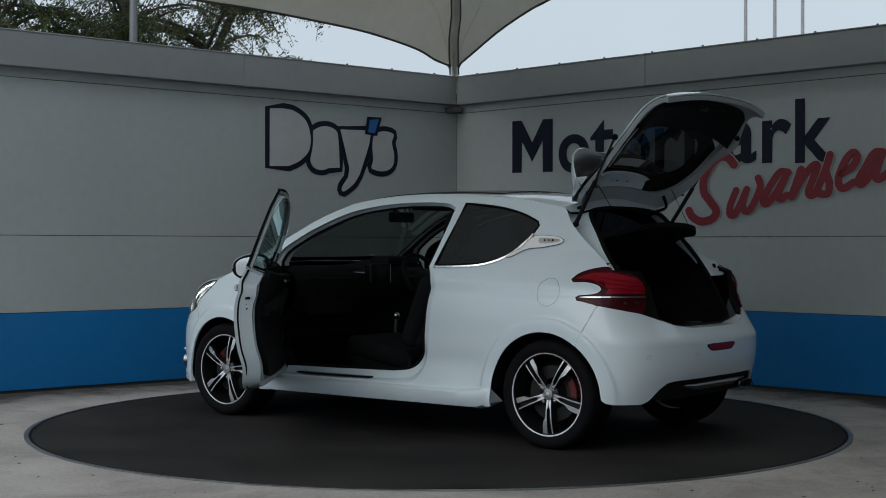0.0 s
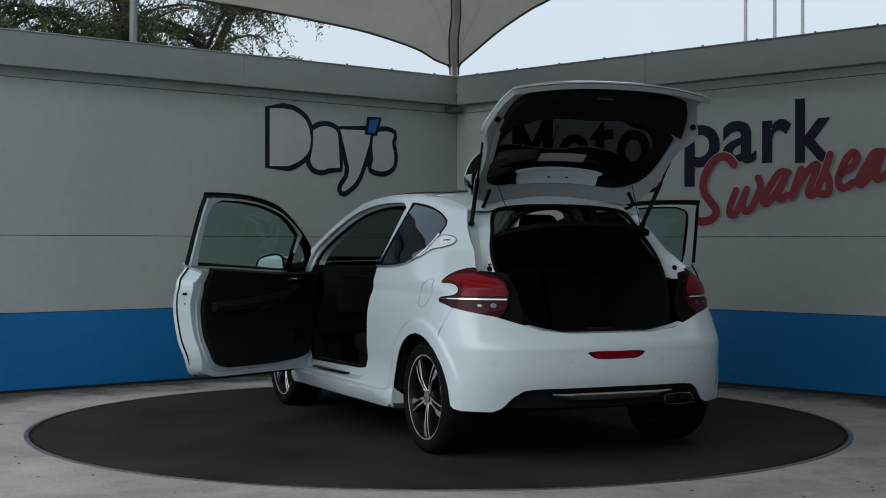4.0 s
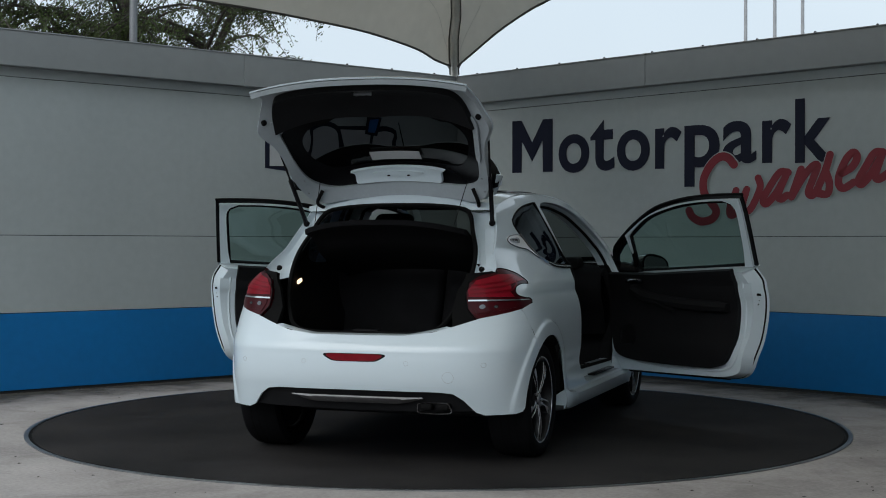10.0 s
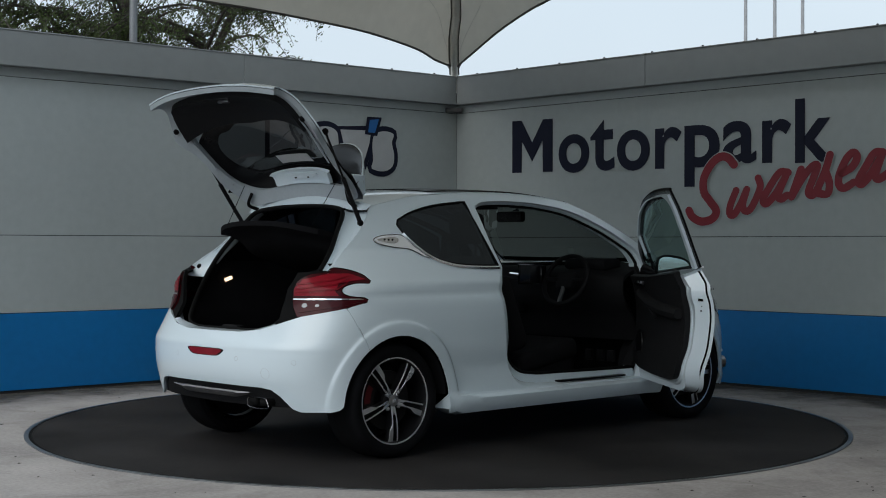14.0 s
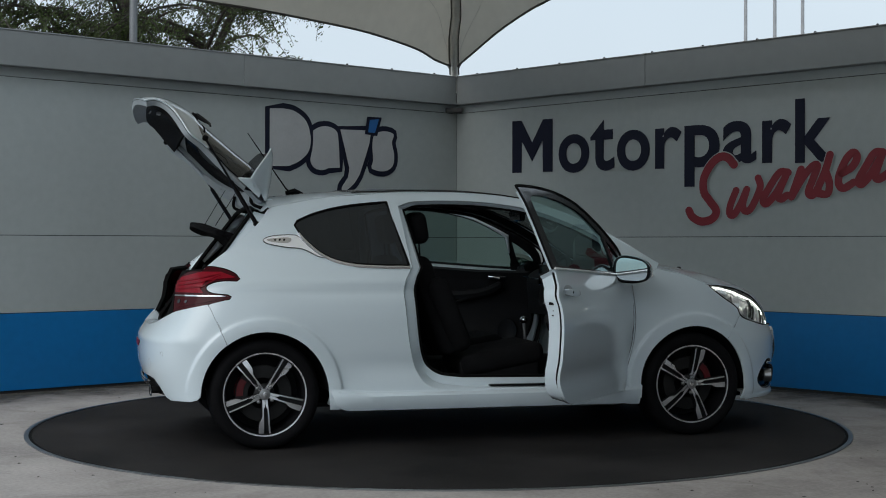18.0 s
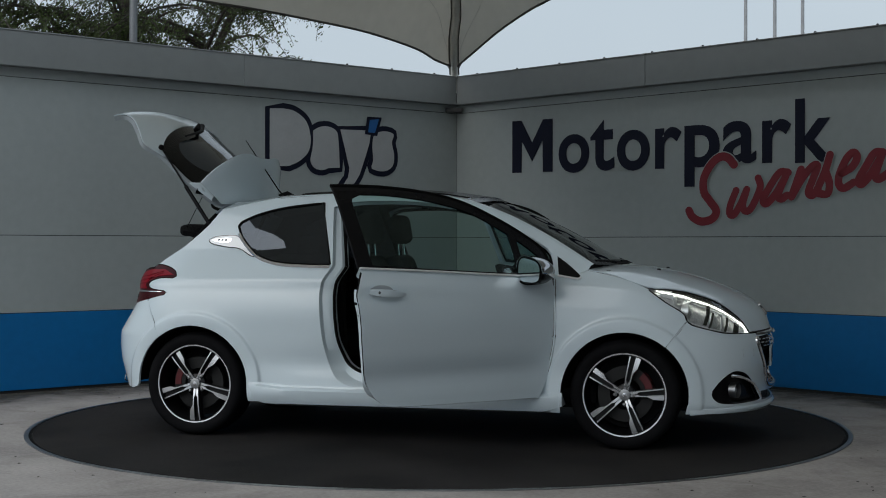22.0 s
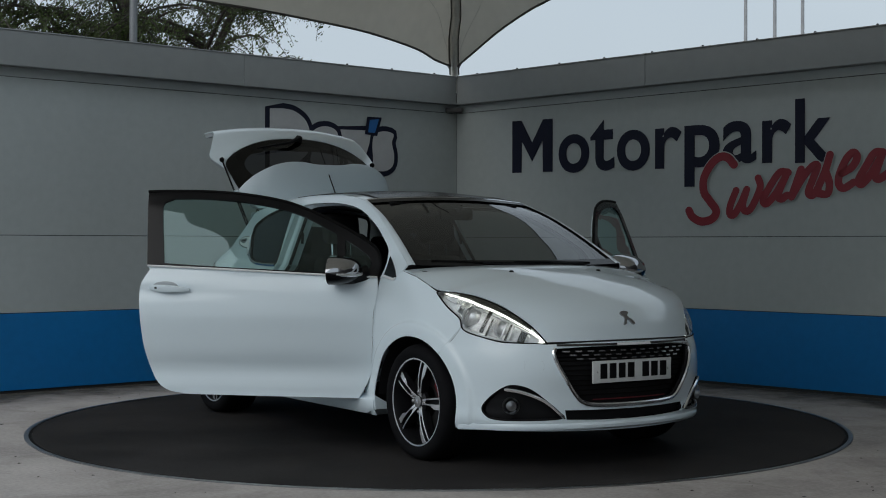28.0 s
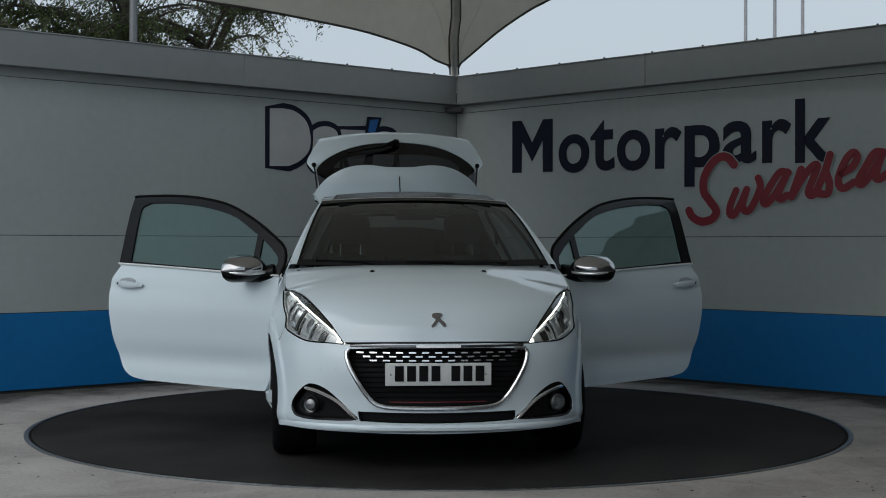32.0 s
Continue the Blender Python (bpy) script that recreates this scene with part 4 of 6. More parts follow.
panel("fog_lens_red", [R_Y(y * 0.90, 0.555 + (z - 0.555) * 0.84) for y, z in fogr], REAR, RED_MID, scene.objects["rear_fog_lamp"], offset=0.004, th=0.004, step=0.02)
for y, z in ((0.28, 0.529), (-0.28, 0.529), (0.66, 0.525), (-0.66, 0.525)):
    ring = [REAR(*R_Y(y + 0.012 * math.cos(a), z + 0.012 * math.sin(a))) for a in np.linspace(0, math.tau, 14)]
    part("parking_sensor", tube(bmesh.new(), ring, 0.0007, 4, False), STEEL, car)
ring = [REAR(*R_Y(-0.49 + 0.028 * math.cos(a), 0.462 + 0.028 * math.sin(a))) for a in np.linspace(0, math.tau, 20)]
part("tow_eye_cap_gap", tube(bmesh.new(), ring, 0.0006, 4, False), STEEL, car)

# tail lamps: claw-shaped, on a black surround
rear_in = [(0.545, 0.84), (0.540, 0.885), (0.555, 0.935), (0.60, 0.972)]
LAMP_RED = [R_X(x, z) for x, z in LAMP_NOTCH[6:]] + [R_Y(y, z) for y, z in ((0.60, 0.752), (0.555, 0.80), *rear_in, (0.66, 0.985))] + [R_X(x, z) for x, z in LAMP_NOTCH[2:6]]
for s in (LEFT, RIGHT):
    lamp = panel("tail_lamp", LAMP_RED, REAR, RED_DEEP, car, flip=s, offset=0.0, th=0.02, step=0.02, label="dark red claw-shaped tail lamp")
    up = [R_Y(y, z) for y, z in ((0.555, 0.862), (0.552, 0.90), (0.585, 0.945))] + [R_X(x, z) for x, z in ((-1.60, 0.975), (-1.50, 0.975), (-1.425, 0.945), (-1.51, 0.938), (-1.585, 0.925), (-1.615, 0.888), (-1.60, 0.862))]
    panel("claw_glow", up, REAR, RED_LENS, lamp, flip=s, offset=0.003, th=0.003, step=0.02)
    panel("clear_strip", [R_Y(0.552, 0.840), R_Y(0.552, 0.848)] + [R_X(x, z) for x, z in ((-1.63, 0.850), (-1.50, 0.847), (-1.475, 0.843), (-1.62, 0.842))], REAR, CHROME, lamp, flip=s, offset=0.004, th=0.003, step=0.02)
    panel("reverse_lens", [R_Y(0.60, 0.775), R_Y(0.575, 0.815), R_Y(0.57, 0.836)] + [R_X(x, z) for x, z in ((-1.63, 0.838), (-1.50, 0.838), (-1.50, 0.832), (-1.60, 0.808))], REAR, RED_DEEP, lamp, flip=s, offset=0.003, th=0.003, step=0.02)
    for y0, r in ((0.622, 0.012), (0.685, 0.008)):
        ring = [R_Y(y0 + 1.25 * r * math.cos(a), 0.812 + r * math.sin(a)) for a in np.linspace(0, math.tau, 17)[:-1]]
        panel("reverse_bowl", ring, REAR, DARK_STEEL, lamp, flip=s, offset=0.006, th=0.003, step=0.01)
    for k in range(3):
        z0 = 0.880 + 0.022 * k
        upper = [R_Y(0.562, z0), R_Y(0.64, z0 + 0.008), R_X(-1.60, z0 + 0.020), R_X(-1.50, 0.951 + 0.008 * k)]
        lower = [R_X(-1.505, 0.946 + 0.008 * k), R_X(-1.605, z0 + 0.013), R_Y(0.64, z0), R_Y(0.562, z0 - 0.008)]
        panel("claw_line", upper + lower, REAR, RED_MID, lamp, flip=s, offset=0.0062, th=0.0015, step=0.02)
    rim = [Vector(REAR(a, z)) for a, z in LAMP_RED]
    part("lens_gasket", tube(bmesh.new(), [Vector((p.x, (-p.y if s else p.y), p.z)) for p in rim + rim[:1]], 0.0028, 6, False), RUBBER, lamp)
    sur = [R_Y(y, z) for y, z in ((0.49, 0.712), (0.60, 0.748), (0.552, 0.80), (0.540, 0.84), (0.535, 0.885), (0.55, 0.940), (0.60, 0.976), (0.66, 0.990), (0.64, 1.0), (0.54, 0.985), (0.50, 0.90), (0.475, 0.80))]
    panel("lamp_surround", sur, REAR, RUBBER, car, flip=s, offset=-0.012, th=0.02, step=0.03)


# ---- the hatchback: roof, screen, tailgate opening ----
ROOF_C = [(-1.215, 0, 1.405), (-0.9, 0, 1.437), (-0.5, 0, 1.457), (-0.1, 0, 1.458), (0.15, 0, 1.442), (0.38, 0, 1.41)]
ROOF_E = [side(x, z) for x, z in ((-1.215, 1.334), (-0.85, 1.402), (-0.5, 1.425), (-0.15, 1.43), (0.12, 1.415), (0.33, 1.385))]
part("roof", sheet(bmesh.new(), crown(ROOF_C, ROOF_E, n=10), 0.005), PAINT, car)
pane = [[(x, y, z + 0.006) for x, y, z in r] for r in crown(ROOF_C, ROOF_E, n=10, v0=-0.84, v1=0.84)[14:]]
part("glass_roof", sheet(bmesh.new(), pane, 0.004), BLACK, car, "black panoramic glass roof")
for i in (0, -1):
    part("roof_strip", tube(bmesh.new(), [(r[i][0], r[i][1] * 1.02, r[i][2] - 0.001) for r in pane], 0.006, 6), BLACK, car)
WS_C = [(0.385, 0, 1.406), (0.62, 0, 1.312), (0.92, 0, 1.16), (1.2, 0, 1.002)]
WS_E = [side(x, z) for x, z in ((0.335, 1.382), (0.6, 1.283), (0.85, 1.153), (1.075, 1.012))]
WS_N = 31
ws_c, ws_e = np.array(curve(WS_C, 10)), np.array(curve(WS_E, 10))


def screen_at(i, v, lift=0.0):
    """A point of the screen: row from the roof down, share of the half width."""
    p = ws_c[i] + (ws_e[i] - ws_c[i]) * abs(v) ** 2.0
    return (p[0] + lift * 0.5, ws_e[i][1] * v, p[2] + lift)


def screen_half(i):
    """The share of the half width that the glass takes, less towards the foot."""
    return 0.972 - 0.036 * i / (WS_N - 1)


def screen_rows(i0, i1, lift=0.0):
    return [[screen_at(i, v * screen_half(i), lift) for v in np.linspace(-1, 1, 25)] for i in range(i0, i1)]


screen = part("windscreen", sheet(bmesh.new(), screen_rows(0, WS_N)), SCREEN_GLASS, car)
screen.visible_shadow = False
rows = screen_rows(0, WS_N)
part("screen_header_band", sheet(bmesh.new(), screen_rows(0, 3, 0.005), 0.003), BLACK, car)
part("screen_foot_band", sheet(bmesh.new(), screen_rows(WS_N - 3, WS_N, 0.005), 0.003), BLACK, car)
for sy in (1, -1):
    part("screen_edge_seal", tube(bmesh.new(), [screen_at(i, sy * screen_half(i), 0.003) for i in range(WS_N)], 0.005, 6), RUBBER, car)
    pillar = [[screen_at(i, sy * (screen_half(i) + (1.004 - screen_half(i)) * f), 0.009 * math.sin(math.pi * min(1.0, 0.25 + f * 0.75))) for f in np.linspace(0.06, 1, 7)] for i in range(WS_N)]
    part("screen_pillar", sheet(bmesh.new(), pillar), PAINT, car)
part("screen_header_trim", tube(bmesh.new(), [(x - 0.008, y, z + 0.008) for x, y, z in rows[0]], 0.006, 6), CHROME, car)
cowl = [[(1.20 - 0.127 * (v * v) + d, 0.70 * v, 1.0 - 0.006 * v * v - d * 0.12 - 0.004) for v in np.linspace(-1, 1, 20)] for d in (-0.03, 0.0, 0.05, 0.10)]
part("cowl", sheet(bmesh.new(), cowl, 0.006), PLASTIC, car)
for y0, y1, x1 in ((0.42, -0.10, 1.12), (-0.02, -0.60, 1.03)):
    def on_screen(y, t):
        c, e = np.array(WS_C[-1]), np.array(WS_E[-1])
        f = (y / 0.72) ** 2
        return Vector((c[0] + (e[0] - c[0]) * f - t * 0.8, y, c[2] + (e[2] - c[2]) * f + t * 0.5 + 0.012))
    w = part("wiper", tube(bmesh.new(), [on_screen(y0, -0.03), on_screen(y0 - 0.02, 0.0), on_screen((y0 + y1) / 2, 0.02)], [0.010, 0.008, 0.006], 6), PLASTIC, car)
    part("wiper_blade", tube(bmesh.new(), [on_screen(y0 + 0.04, 0.012), on_screen((y0 + y1) / 2, 0.028), on_screen(y1, 0.035)], 0.007, 6), RUBBER, w)
# aerial
aer = part("aerial", tube(bmesh.new(), [(-1.005, 0, 1.438), (-1.04, 0, 1.47), (-1.27, 0, 1.80)], [0.006, 0.0045, 0.0025], 6), RUBBER, car)
part("aerial_base", tube(bmesh.new(), [(-0.93, 0, 1.436), (-0.985, 0, 1.452), (-1.04, 0, 1.440)], [0.006, 0.018, 0.012], 8), PLASTIC, aer)

# rear opening: painted channel, seal and dark lining
APER = curve([(0.0, 0.668), (0.28, 0.670), (0.40, 0.700), (0.455, 0.775), (0.495, 0.88), (0.515, 1.0), (0.505, 1.10), (0.465, 1.20), (0.435, 1.28), (0.38, 1.322), (0.2, 1.342), (0.0, 1.346)], 4)


def aper_x(z):
    return -1.268 - (1.345 - z) * 0.74


for s in (LEFT, RIGHT):
    sy = -1 if s else 1
    pillar_out = [side(x, z) for x, z in curve([(-1.62, 0.955), (-1.535, 1.035), (-1.40, 1.135), (-1.28, 1.245), (-1.217, 1.332)], 5)]
    pillar_out = along(pillar_out, 24)
    pillar_in = np.array([(aper_x(z), y, z) for y, z in APER if 0.955 < z < 1.325 and y > 0.3])
    pillar_in = along(pillar_in, 24)
    rows = []
    for o, i in zip(pillar_out, pillar_in):
        dip = np.array((0.035, -0.01, -0.02))
        rows.append([(o[0], sy * o[1], o[2]), tuple((o * 0.88 + i * 0.12 + dip * 0.8) * (1, sy, 1)), tuple((o * 0.5 + i * 0.5 + dip * 1.25) * (1, sy, 1)), tuple((o * 0.2 + i * 0.8 + dip * 0.9) * (1, sy, 1)), (i[0], sy * i[1], i[2])])
    part("hatch_pillar", sheet(bmesh.new(), rows), PAINT, car)
    bm = bmesh.new()
    lathe(bm, [(0.001, 0.012), (0.012, 0.010), (0.016, 0.0)], 12, "z", Matrix.Translation((-1.575, sy * 0.575, 1.0)) @ Matrix.Rotation(radians(-60), 4, "Y"))
    part("buffer_stop", bm, RUBBER, car)
edge_top = [((-1.217), y, z) for y, z in [(0.60 * v, 1.405 - 0.072 * v * v) for v in np.linspace(-0.93, 0.93, 20)]]
edge_in = [(aper_x(1.345) - 0.0 + 0.02 * abs(v) ** 3, 0.42 * v, 1.346 - 0.03 * abs(v) ** 4) for v in np.linspace(-1, 1, 20)]
part("hatch_header", sheet(bmesh.new(), [edge_top, [(x - 0.03, y * 0.98, z - 0.028) for x, y, z in edge_top], edge_in]), PAINT, car)
loop = [(aper_x(z), y, z) for y, z in APER] + [(aper_x(z), -y, z) for y, z in APER[::-1]]
part("hatch_seal", tube(bmesh.new(), [(x - 0.006, y, z) for x, y, z in loop], 0.013, 6, False), RUBBER, car)
low_o = [(p[0] + 0.004, p[1], p[2]) for p in [REAR(*R_Y(y, 0.664 + 0.0 * y + max(0, abs(y) - 0.25) ** 1.3 * 0.28)) for y in np.linspace(-0.49, 0.49, 24)]]
low_i = [(aper_x(0.67) + 0.0, y * 0.86, 0.667 + max(0, abs(y) - 0.28) * 0.12) for y in np.linspace(-0.49, 0.49, 24)]
part("bumper_ledge", sheet(bmesh.new(), [low_o, [(a[0] * 0.5 + b[0] * 0.5, (a[1] + b[1]) / 2, max(a[2], b[2]) + 0.006) for a, b in zip(low_o, low_i)], low_i]), PAINT, car)
# boot tub: lining follows the opening inwards to the seat backs
rows = []
for d, grow, zlift in ((0.0, 1.0, 0.0), (0.03, 1.03, 0.0), (0.15, 1.10, 0.0), (0.62, 1.02, 0.0)):
    row = []
    for x, y, z in loop:
        zz = max(z, 0.668) if d < 0.05 else max(0.48, z - 0.20 if z < 0.72 else z)
        row.append((x + d if d < 0.5 else -0.80 - 0.16 * (z - 0.5), y * grow, zz))
    rows.append(row)
rows = [[p for p, q in zip(r, loop) if q[2] < 1.03] for r in rows]
rows = [r[len(r) // 2:] + r[:len(r) // 2] for r in rows]
part("boot_lining", sheet(bmesh.new(), rows), CARPET, car)
bm = bmesh.new()
box(bm, -1.75, -0.75, -0.52, 0.52, 0.47, 0.49, 0.006)
part("boot_floor", bm, CARPET, car)
bm = bmesh.new()
box(bm, -0.07, 0.07, -0.025, 0.025, -0.012, 0.012, 0.006, Matrix.Translation((-1.735, 0.0, 0.676)) @ Matrix.Rotation(radians(90), 4, "Z"))
part("boot_latch_striker", bm, PLASTIC, car)
bm = bmesh.new()
box(bm, -0.026, 0.026, -0.006, 0.006, -0.010, 0.010, 0.004, Matrix.Translation((-1.40, 0.535, 0.925)) @ Matrix.Rotation(radians(-18), 4, "Y"))
part("boot_lamp", bm, glow("warm_boot_lamp", (1.0, 0.70, 0.45), 1.6), car)
# parcel shelf, tipped up on its cords
shelf_rows = []
for x, z in curve([(-1.605, 1.262), (-1.54, 1.252), (-1.46, 1.215), (-1.38, 1.150), (-1.2, 1.085), (-0.98, 1.02)], 4):
    w = 0.46 - 0.02 * abs(x + 1.3)
    shelf_rows.append([(x + 0.10 * abs(v) ** 4, w * v, z - 0.03 - 0.05 * abs(v) ** 2.5) for v in np.linspace(-1, 1, 20)])
shelf = part("parcel_shelf", sheet(bmesh.new(), shelf_rows, 0.028), CARPET, car)
for sy in (1, -1):
    part("shelf_cord", tube(bmesh.new(), [(-1.50, sy * 0.40, 1.235), (-1.36, sy * 0.43, 1.47)], 0.0022, 5), RUBBER, shelf)

# ---- tailgate, swung up on its hinges ----
HINGE = Vector((-1.22, 0.0, 1.36))
tail_m = Matrix.Translation(HINGE) @ Matrix.Rotation(radians(87.6), 4, "Y") @ Matrix.Translation(-HINGE)
GATE_C = np.array([(-1.235, 1.405), (-1.40, 1.375), (-1.56, 1.215), (-1.71, 1.05), (-1.80, 0.955), (-1.855, 0.85), (-1.872, 0.74), (-1.862, 0.655)])
GATE_E = np.array([(-1.20, 0.50, 1.35), (-1.29, 0.565, 1.27), (-1.42, 0.600, 1.13), (-1.565, 0.625, 1.005), (-1.65, 0.628, 0.93), (-1.765, 0.615, 0.84), (-1.815, 0.595, 0.755), (-1.815, 0.575, 0.69)])
GATE_S = [0.0, 0.168, 0.394, 0.621, 0.745, 0.860, 0.970, 1.055]
gc = [smooth_table(GATE_S, GATE_C[:, k]) for k in range(2)]
ge = [smooth_table(GATE_S, GATE_E[:, k]) for k in range(3)]


def gate_at(y, s):
    """The outer skin of the closed tailgate: across, and down from the hinge."""
    f = abs(y / ge[1](s)) ** 2.4
    return (gc[0](s) + (ge[0](s) - gc[0](s)) * f, y, gc[1](s) + (ge[2](s) - gc[1](s)) * f)


def whole(pts):
    """Both halves of an outline given from the hinge side round to the foot."""
    return pts + [(-a, b) for a, b in pts[::-1] if a > 1e-6]


def gate_panel(name, half, mat, holes=(), off=0.0, th=0.006, parent=None, label="", step=0.03, inner=None):
    return panel(name, whole(half), gate_at, mat, parent, [whole(h) for h in holes], step=step, th=th, offset=off, label=label, inner=inner)


EDGE = curve([(0.44, 0.03), (0.52, 0.09), (0.565, 0.20), (0.585, 0.32), (0.592, 0.46), (0.612, 0.58), (0.648, 0.68), (0.662, 0.745), (0.628, 0.80), (0.582, 0.88), (0.566, 0.945), (0.578, 1.0), (0.598, 1.04)], 4)
EDGE = [(0.0, 0.02)] + EDGE
FOOT = curve([(0.598, 1.04), (0.50, 1.048), (0.30, 1.052), (0.0, 1.054)], 3)[1:]
BAY = [(0.0, 0.108)] + curve([(0.25, 0.108), (0.37, 0.122), (0.455, 0.172), (0.512, 0.26), (0.540, 0.40), (0.556, 0.55), (0.562, 0.66), (0.545, 0.77), (0.502, 0.87), (0.450, 0.930), (0.30, 0.962), (0.0, 0.968)], 4)
PANE_OUT = [(0.0, 0.10)] + curve([(0.46, 0.10), (0.535, 0.18), (0.565, 0.30), (0.578, 0.45), (0.588, 0.55), (0.585, 0.595), (0.55, 0.635), (0.46, 0.668), (0.30, 0.688), (0.0, 0.698)], 4)
CLEAR_BAY = [(0.0, 0.235)] + curve([(0.24, 0.235), (0.36, 0.25), (0.43, 0.33), (0.465, 0.42), (0.475, 0.50), (0.455, 0.555), (0.40, 0.595), (0.33, 0.59), (0.25, 0.615), (0.15, 0.61), (0.0, 0.622)], 4)
at_s = [(a, b) for a, b in EDGE if b >= 0.57]
SKIN_OUT = [(0.0, 0.701)] + [(a, b + 0.003) for a, b in PANE_OUT[::-1] if a > 0.02 and b > 0.55] + [(0.600, 0.565)] + at_s + FOOT
gate = gate_panel("tailgate", SKIN_OUT, PAINT, th=0.008, parent=car, label="white tailgate swung up with a dark rear window")
gate.matrix_basis = tail_m
pane = gate_panel("rear_window", PANE_OUT, glass("rear_window_glass", (0.105, 0.11, 0.118), gloss=0.03), off=-0.002, th=0, parent=gate, step=0.05)
# inner frame: its shade is put into the darker paint
gate_panel("gate_inner_frame", EDGE + FOOT, PAINT_SHADED, [BAY], off=-0.012, th=0.026, parent=gate)
gate_panel("window_border", [(a * 1.0, b) for a, b in PANE_OUT], BLACK, [CLEAR_BAY], off=-0.006, th=0.004, parent=gate)
gate_panel("inner_trim", [(0.0, 0.640)] + [(a * 1.04, b) for a, b in BAY if b > 0.66], PLASTIC, off=-0.022, th=0.048, parent=gate, label="black plastic inner trim")
gate_panel("gate_header_cover", [(0.0, 0.112)] + curve([(0.235, 0.112), (0.258, 0.125), (0.262, 0.20), (0.268, 0.224), (0.0, 0.232)], 3), PAINT, off=-0.03, th=0.02, parent=gate)
gate_panel("lamp_access_cover", [(0.0, 0.150), (0.09, 0.152), (0.155, 0.190), (0.15, 0.200), (0.0, 0.205)], PAINT, off=-0.052, th=0.006, parent=gate, step=0.05)
for y in (-0.06, 0.06):
    panel("cover_screw", [(y + 0.010 * math.cos(a), 0.163 + 0.007 * math.sin(a)) for a in np.linspace(0, math.tau, 9)[:-1]], gate_at, RUBBER, gate, step=0.03, th=0.004, offset=-0.058)
panel("pale_label_strip", [(-0.146, 0.268), (0.146, 0.268), (0.146, 0.330), (-0.146, 0.330)], gate_at, SIGN_GREY, gate, offset=-0.016, th=0.003, step=0.05)
panel("gate_latch", curve([(-0.05, 0.895), (-0.04, 0.87), (-0.02, 0.88), (0.0, 0.872), (0.02, 0.88), (0.04, 0.87), (0.05, 0.895), (0.0, 0.905)], 3, True), gate_at, STEEL, gate, offset=-0.071, th=0.012, step=0.03)
panel("pull_recess", curve([(-0.10, 0.945), (0.10, 0.945), (0.10, 0.955), (-0.10, 0.955)], 3, True), gate_at, BLACK, gate, offset=-0.071, th=0.004, step=0.03)
for sy in (1, -1):
    panel("frame_pressing", [(sy * a, b) for a, b in curve([(0.545, 0.44), (0.570, 0.44), (0.590, 0.62), (0.600, 0.72), (0.575, 0.76), (0.565, 0.66)], 4, True)], gate_at, PAINT_SHADED, gate, offset=-0.046, th=0.006, step=0.03)
    bm = bmesh.new()
    bmesh.ops.create_icosphere(bm, subdivisions=2, radius=0.017, matrix=Matrix.Translation(Vector(gate_at(sy * 0.60, 0.775)) + Vector((0.035, 0, -0.03))))
    part("gate_buffer", bm, RUBBER, gate)
    for s_ in (0.17, 0.27):
        bm = bmesh.new()
        bmesh.ops.create_icosphere(bm, subdivisions=1, radius=0.006, matrix=Matrix.Translation(Vector(gate_at(sy * 0.515, s_)) + Vector((0.036, 0, -0.03))))
        part("frame_bung", bm, STEEL, gate)
# spoiler over the window: two lobes and a shallower middle
te = smooth_table([0.0, 0.10, 0.20, 0.29, 0.40, 0.47, 0.53, 0.57, 0.605], [-1.538, -1.540, -1.553, -1.552, -1.528, -1.495, -1.455, -1.415, -1.365])
sp = []
for v in np.linspace(-1, 1, 41):
    a = abs(v)
    y = 0.605 * v
    yr = 0.50 * v
    zr = 1.408 - 0.058 * a * a
    zt = 1.448 - 0.06 * a ** 2 - 0.12 * a ** 5
    xt = te(abs(y))
    xm = (xt - 1.235) / 2
    sp.append([(-1.235, yr, zr), (-1.235 * 0.6 + xt * 0.4, y * 0.4 + yr * 0.6, zr * 0.5 + zt * 0.5 + 0.012), (xt + 0.05, y, zt + 0.006), (xt, y, zt), (xt + 0.003, y, zt - 0.010)])
spoiler = part("roof_spoiler", sheet(bmesh.new(), sp), PAINT, gate)
under = [[r[4], (r[4][0] + 0.06, r[4][1] * 0.99, r[4][2] - 0.035), gate_at(max(-0.53, min(0.53, r[4][1] * 0.86)), 0.13)] for r in sp]
part("spoiler_underside", sheet(bmesh.new(), under), BLACK, gate)
for v in (0, -1):
    q = sp[v]
    sgn = -1 if v == 0 else 1
    rows = [[Vector(q[3]), Vector(q[1])], [Vector(gate_at(sgn * 0.60, 0.30)) + Vector((-0.012, 0, 0.010)), Vector(gate_at(sgn * 0.545, 0.10)) + Vector((-0.01, 0, 0.01))]]
    mid = [rows[0][0].lerp(rows[1][0], 0.5) + Vector((0, sgn * 0.008, 0)), rows[0][1].lerp(rows[1][1], 0.5) + Vector((0, sgn * 0.008, 0))]
    part("spoiler_side_fin", sheet(bmesh.new(), [rows[0], mid, rows[1]], 0.012), PAINT, gate)
bm = bmesh.new()
box(bm, -0.09, 0.09, -0.012, 0.012, -0.006, 0.006, 0.004, Matrix.Translation((-1.520, 0, 1.437)) @ Matrix.Rotation(radians(90), 4, "Z"))
part("high_brake_lamp", bm, RED_DEEP, gate)
arm = [Vector(gate_at(y, s_)) + Vector((-0.022, 0, 0.020)) for y, s_ in ((0.0, 0.675), (-0.10, 0.62), (-0.24, 0.60), (-0.36, 0.60))]
w = part("rear_wiper", tube(bmesh.new(), arm, [0.016, 0.012, 0.008, 0.006], 8), PLASTIC, gate)
bm = bmesh.new()
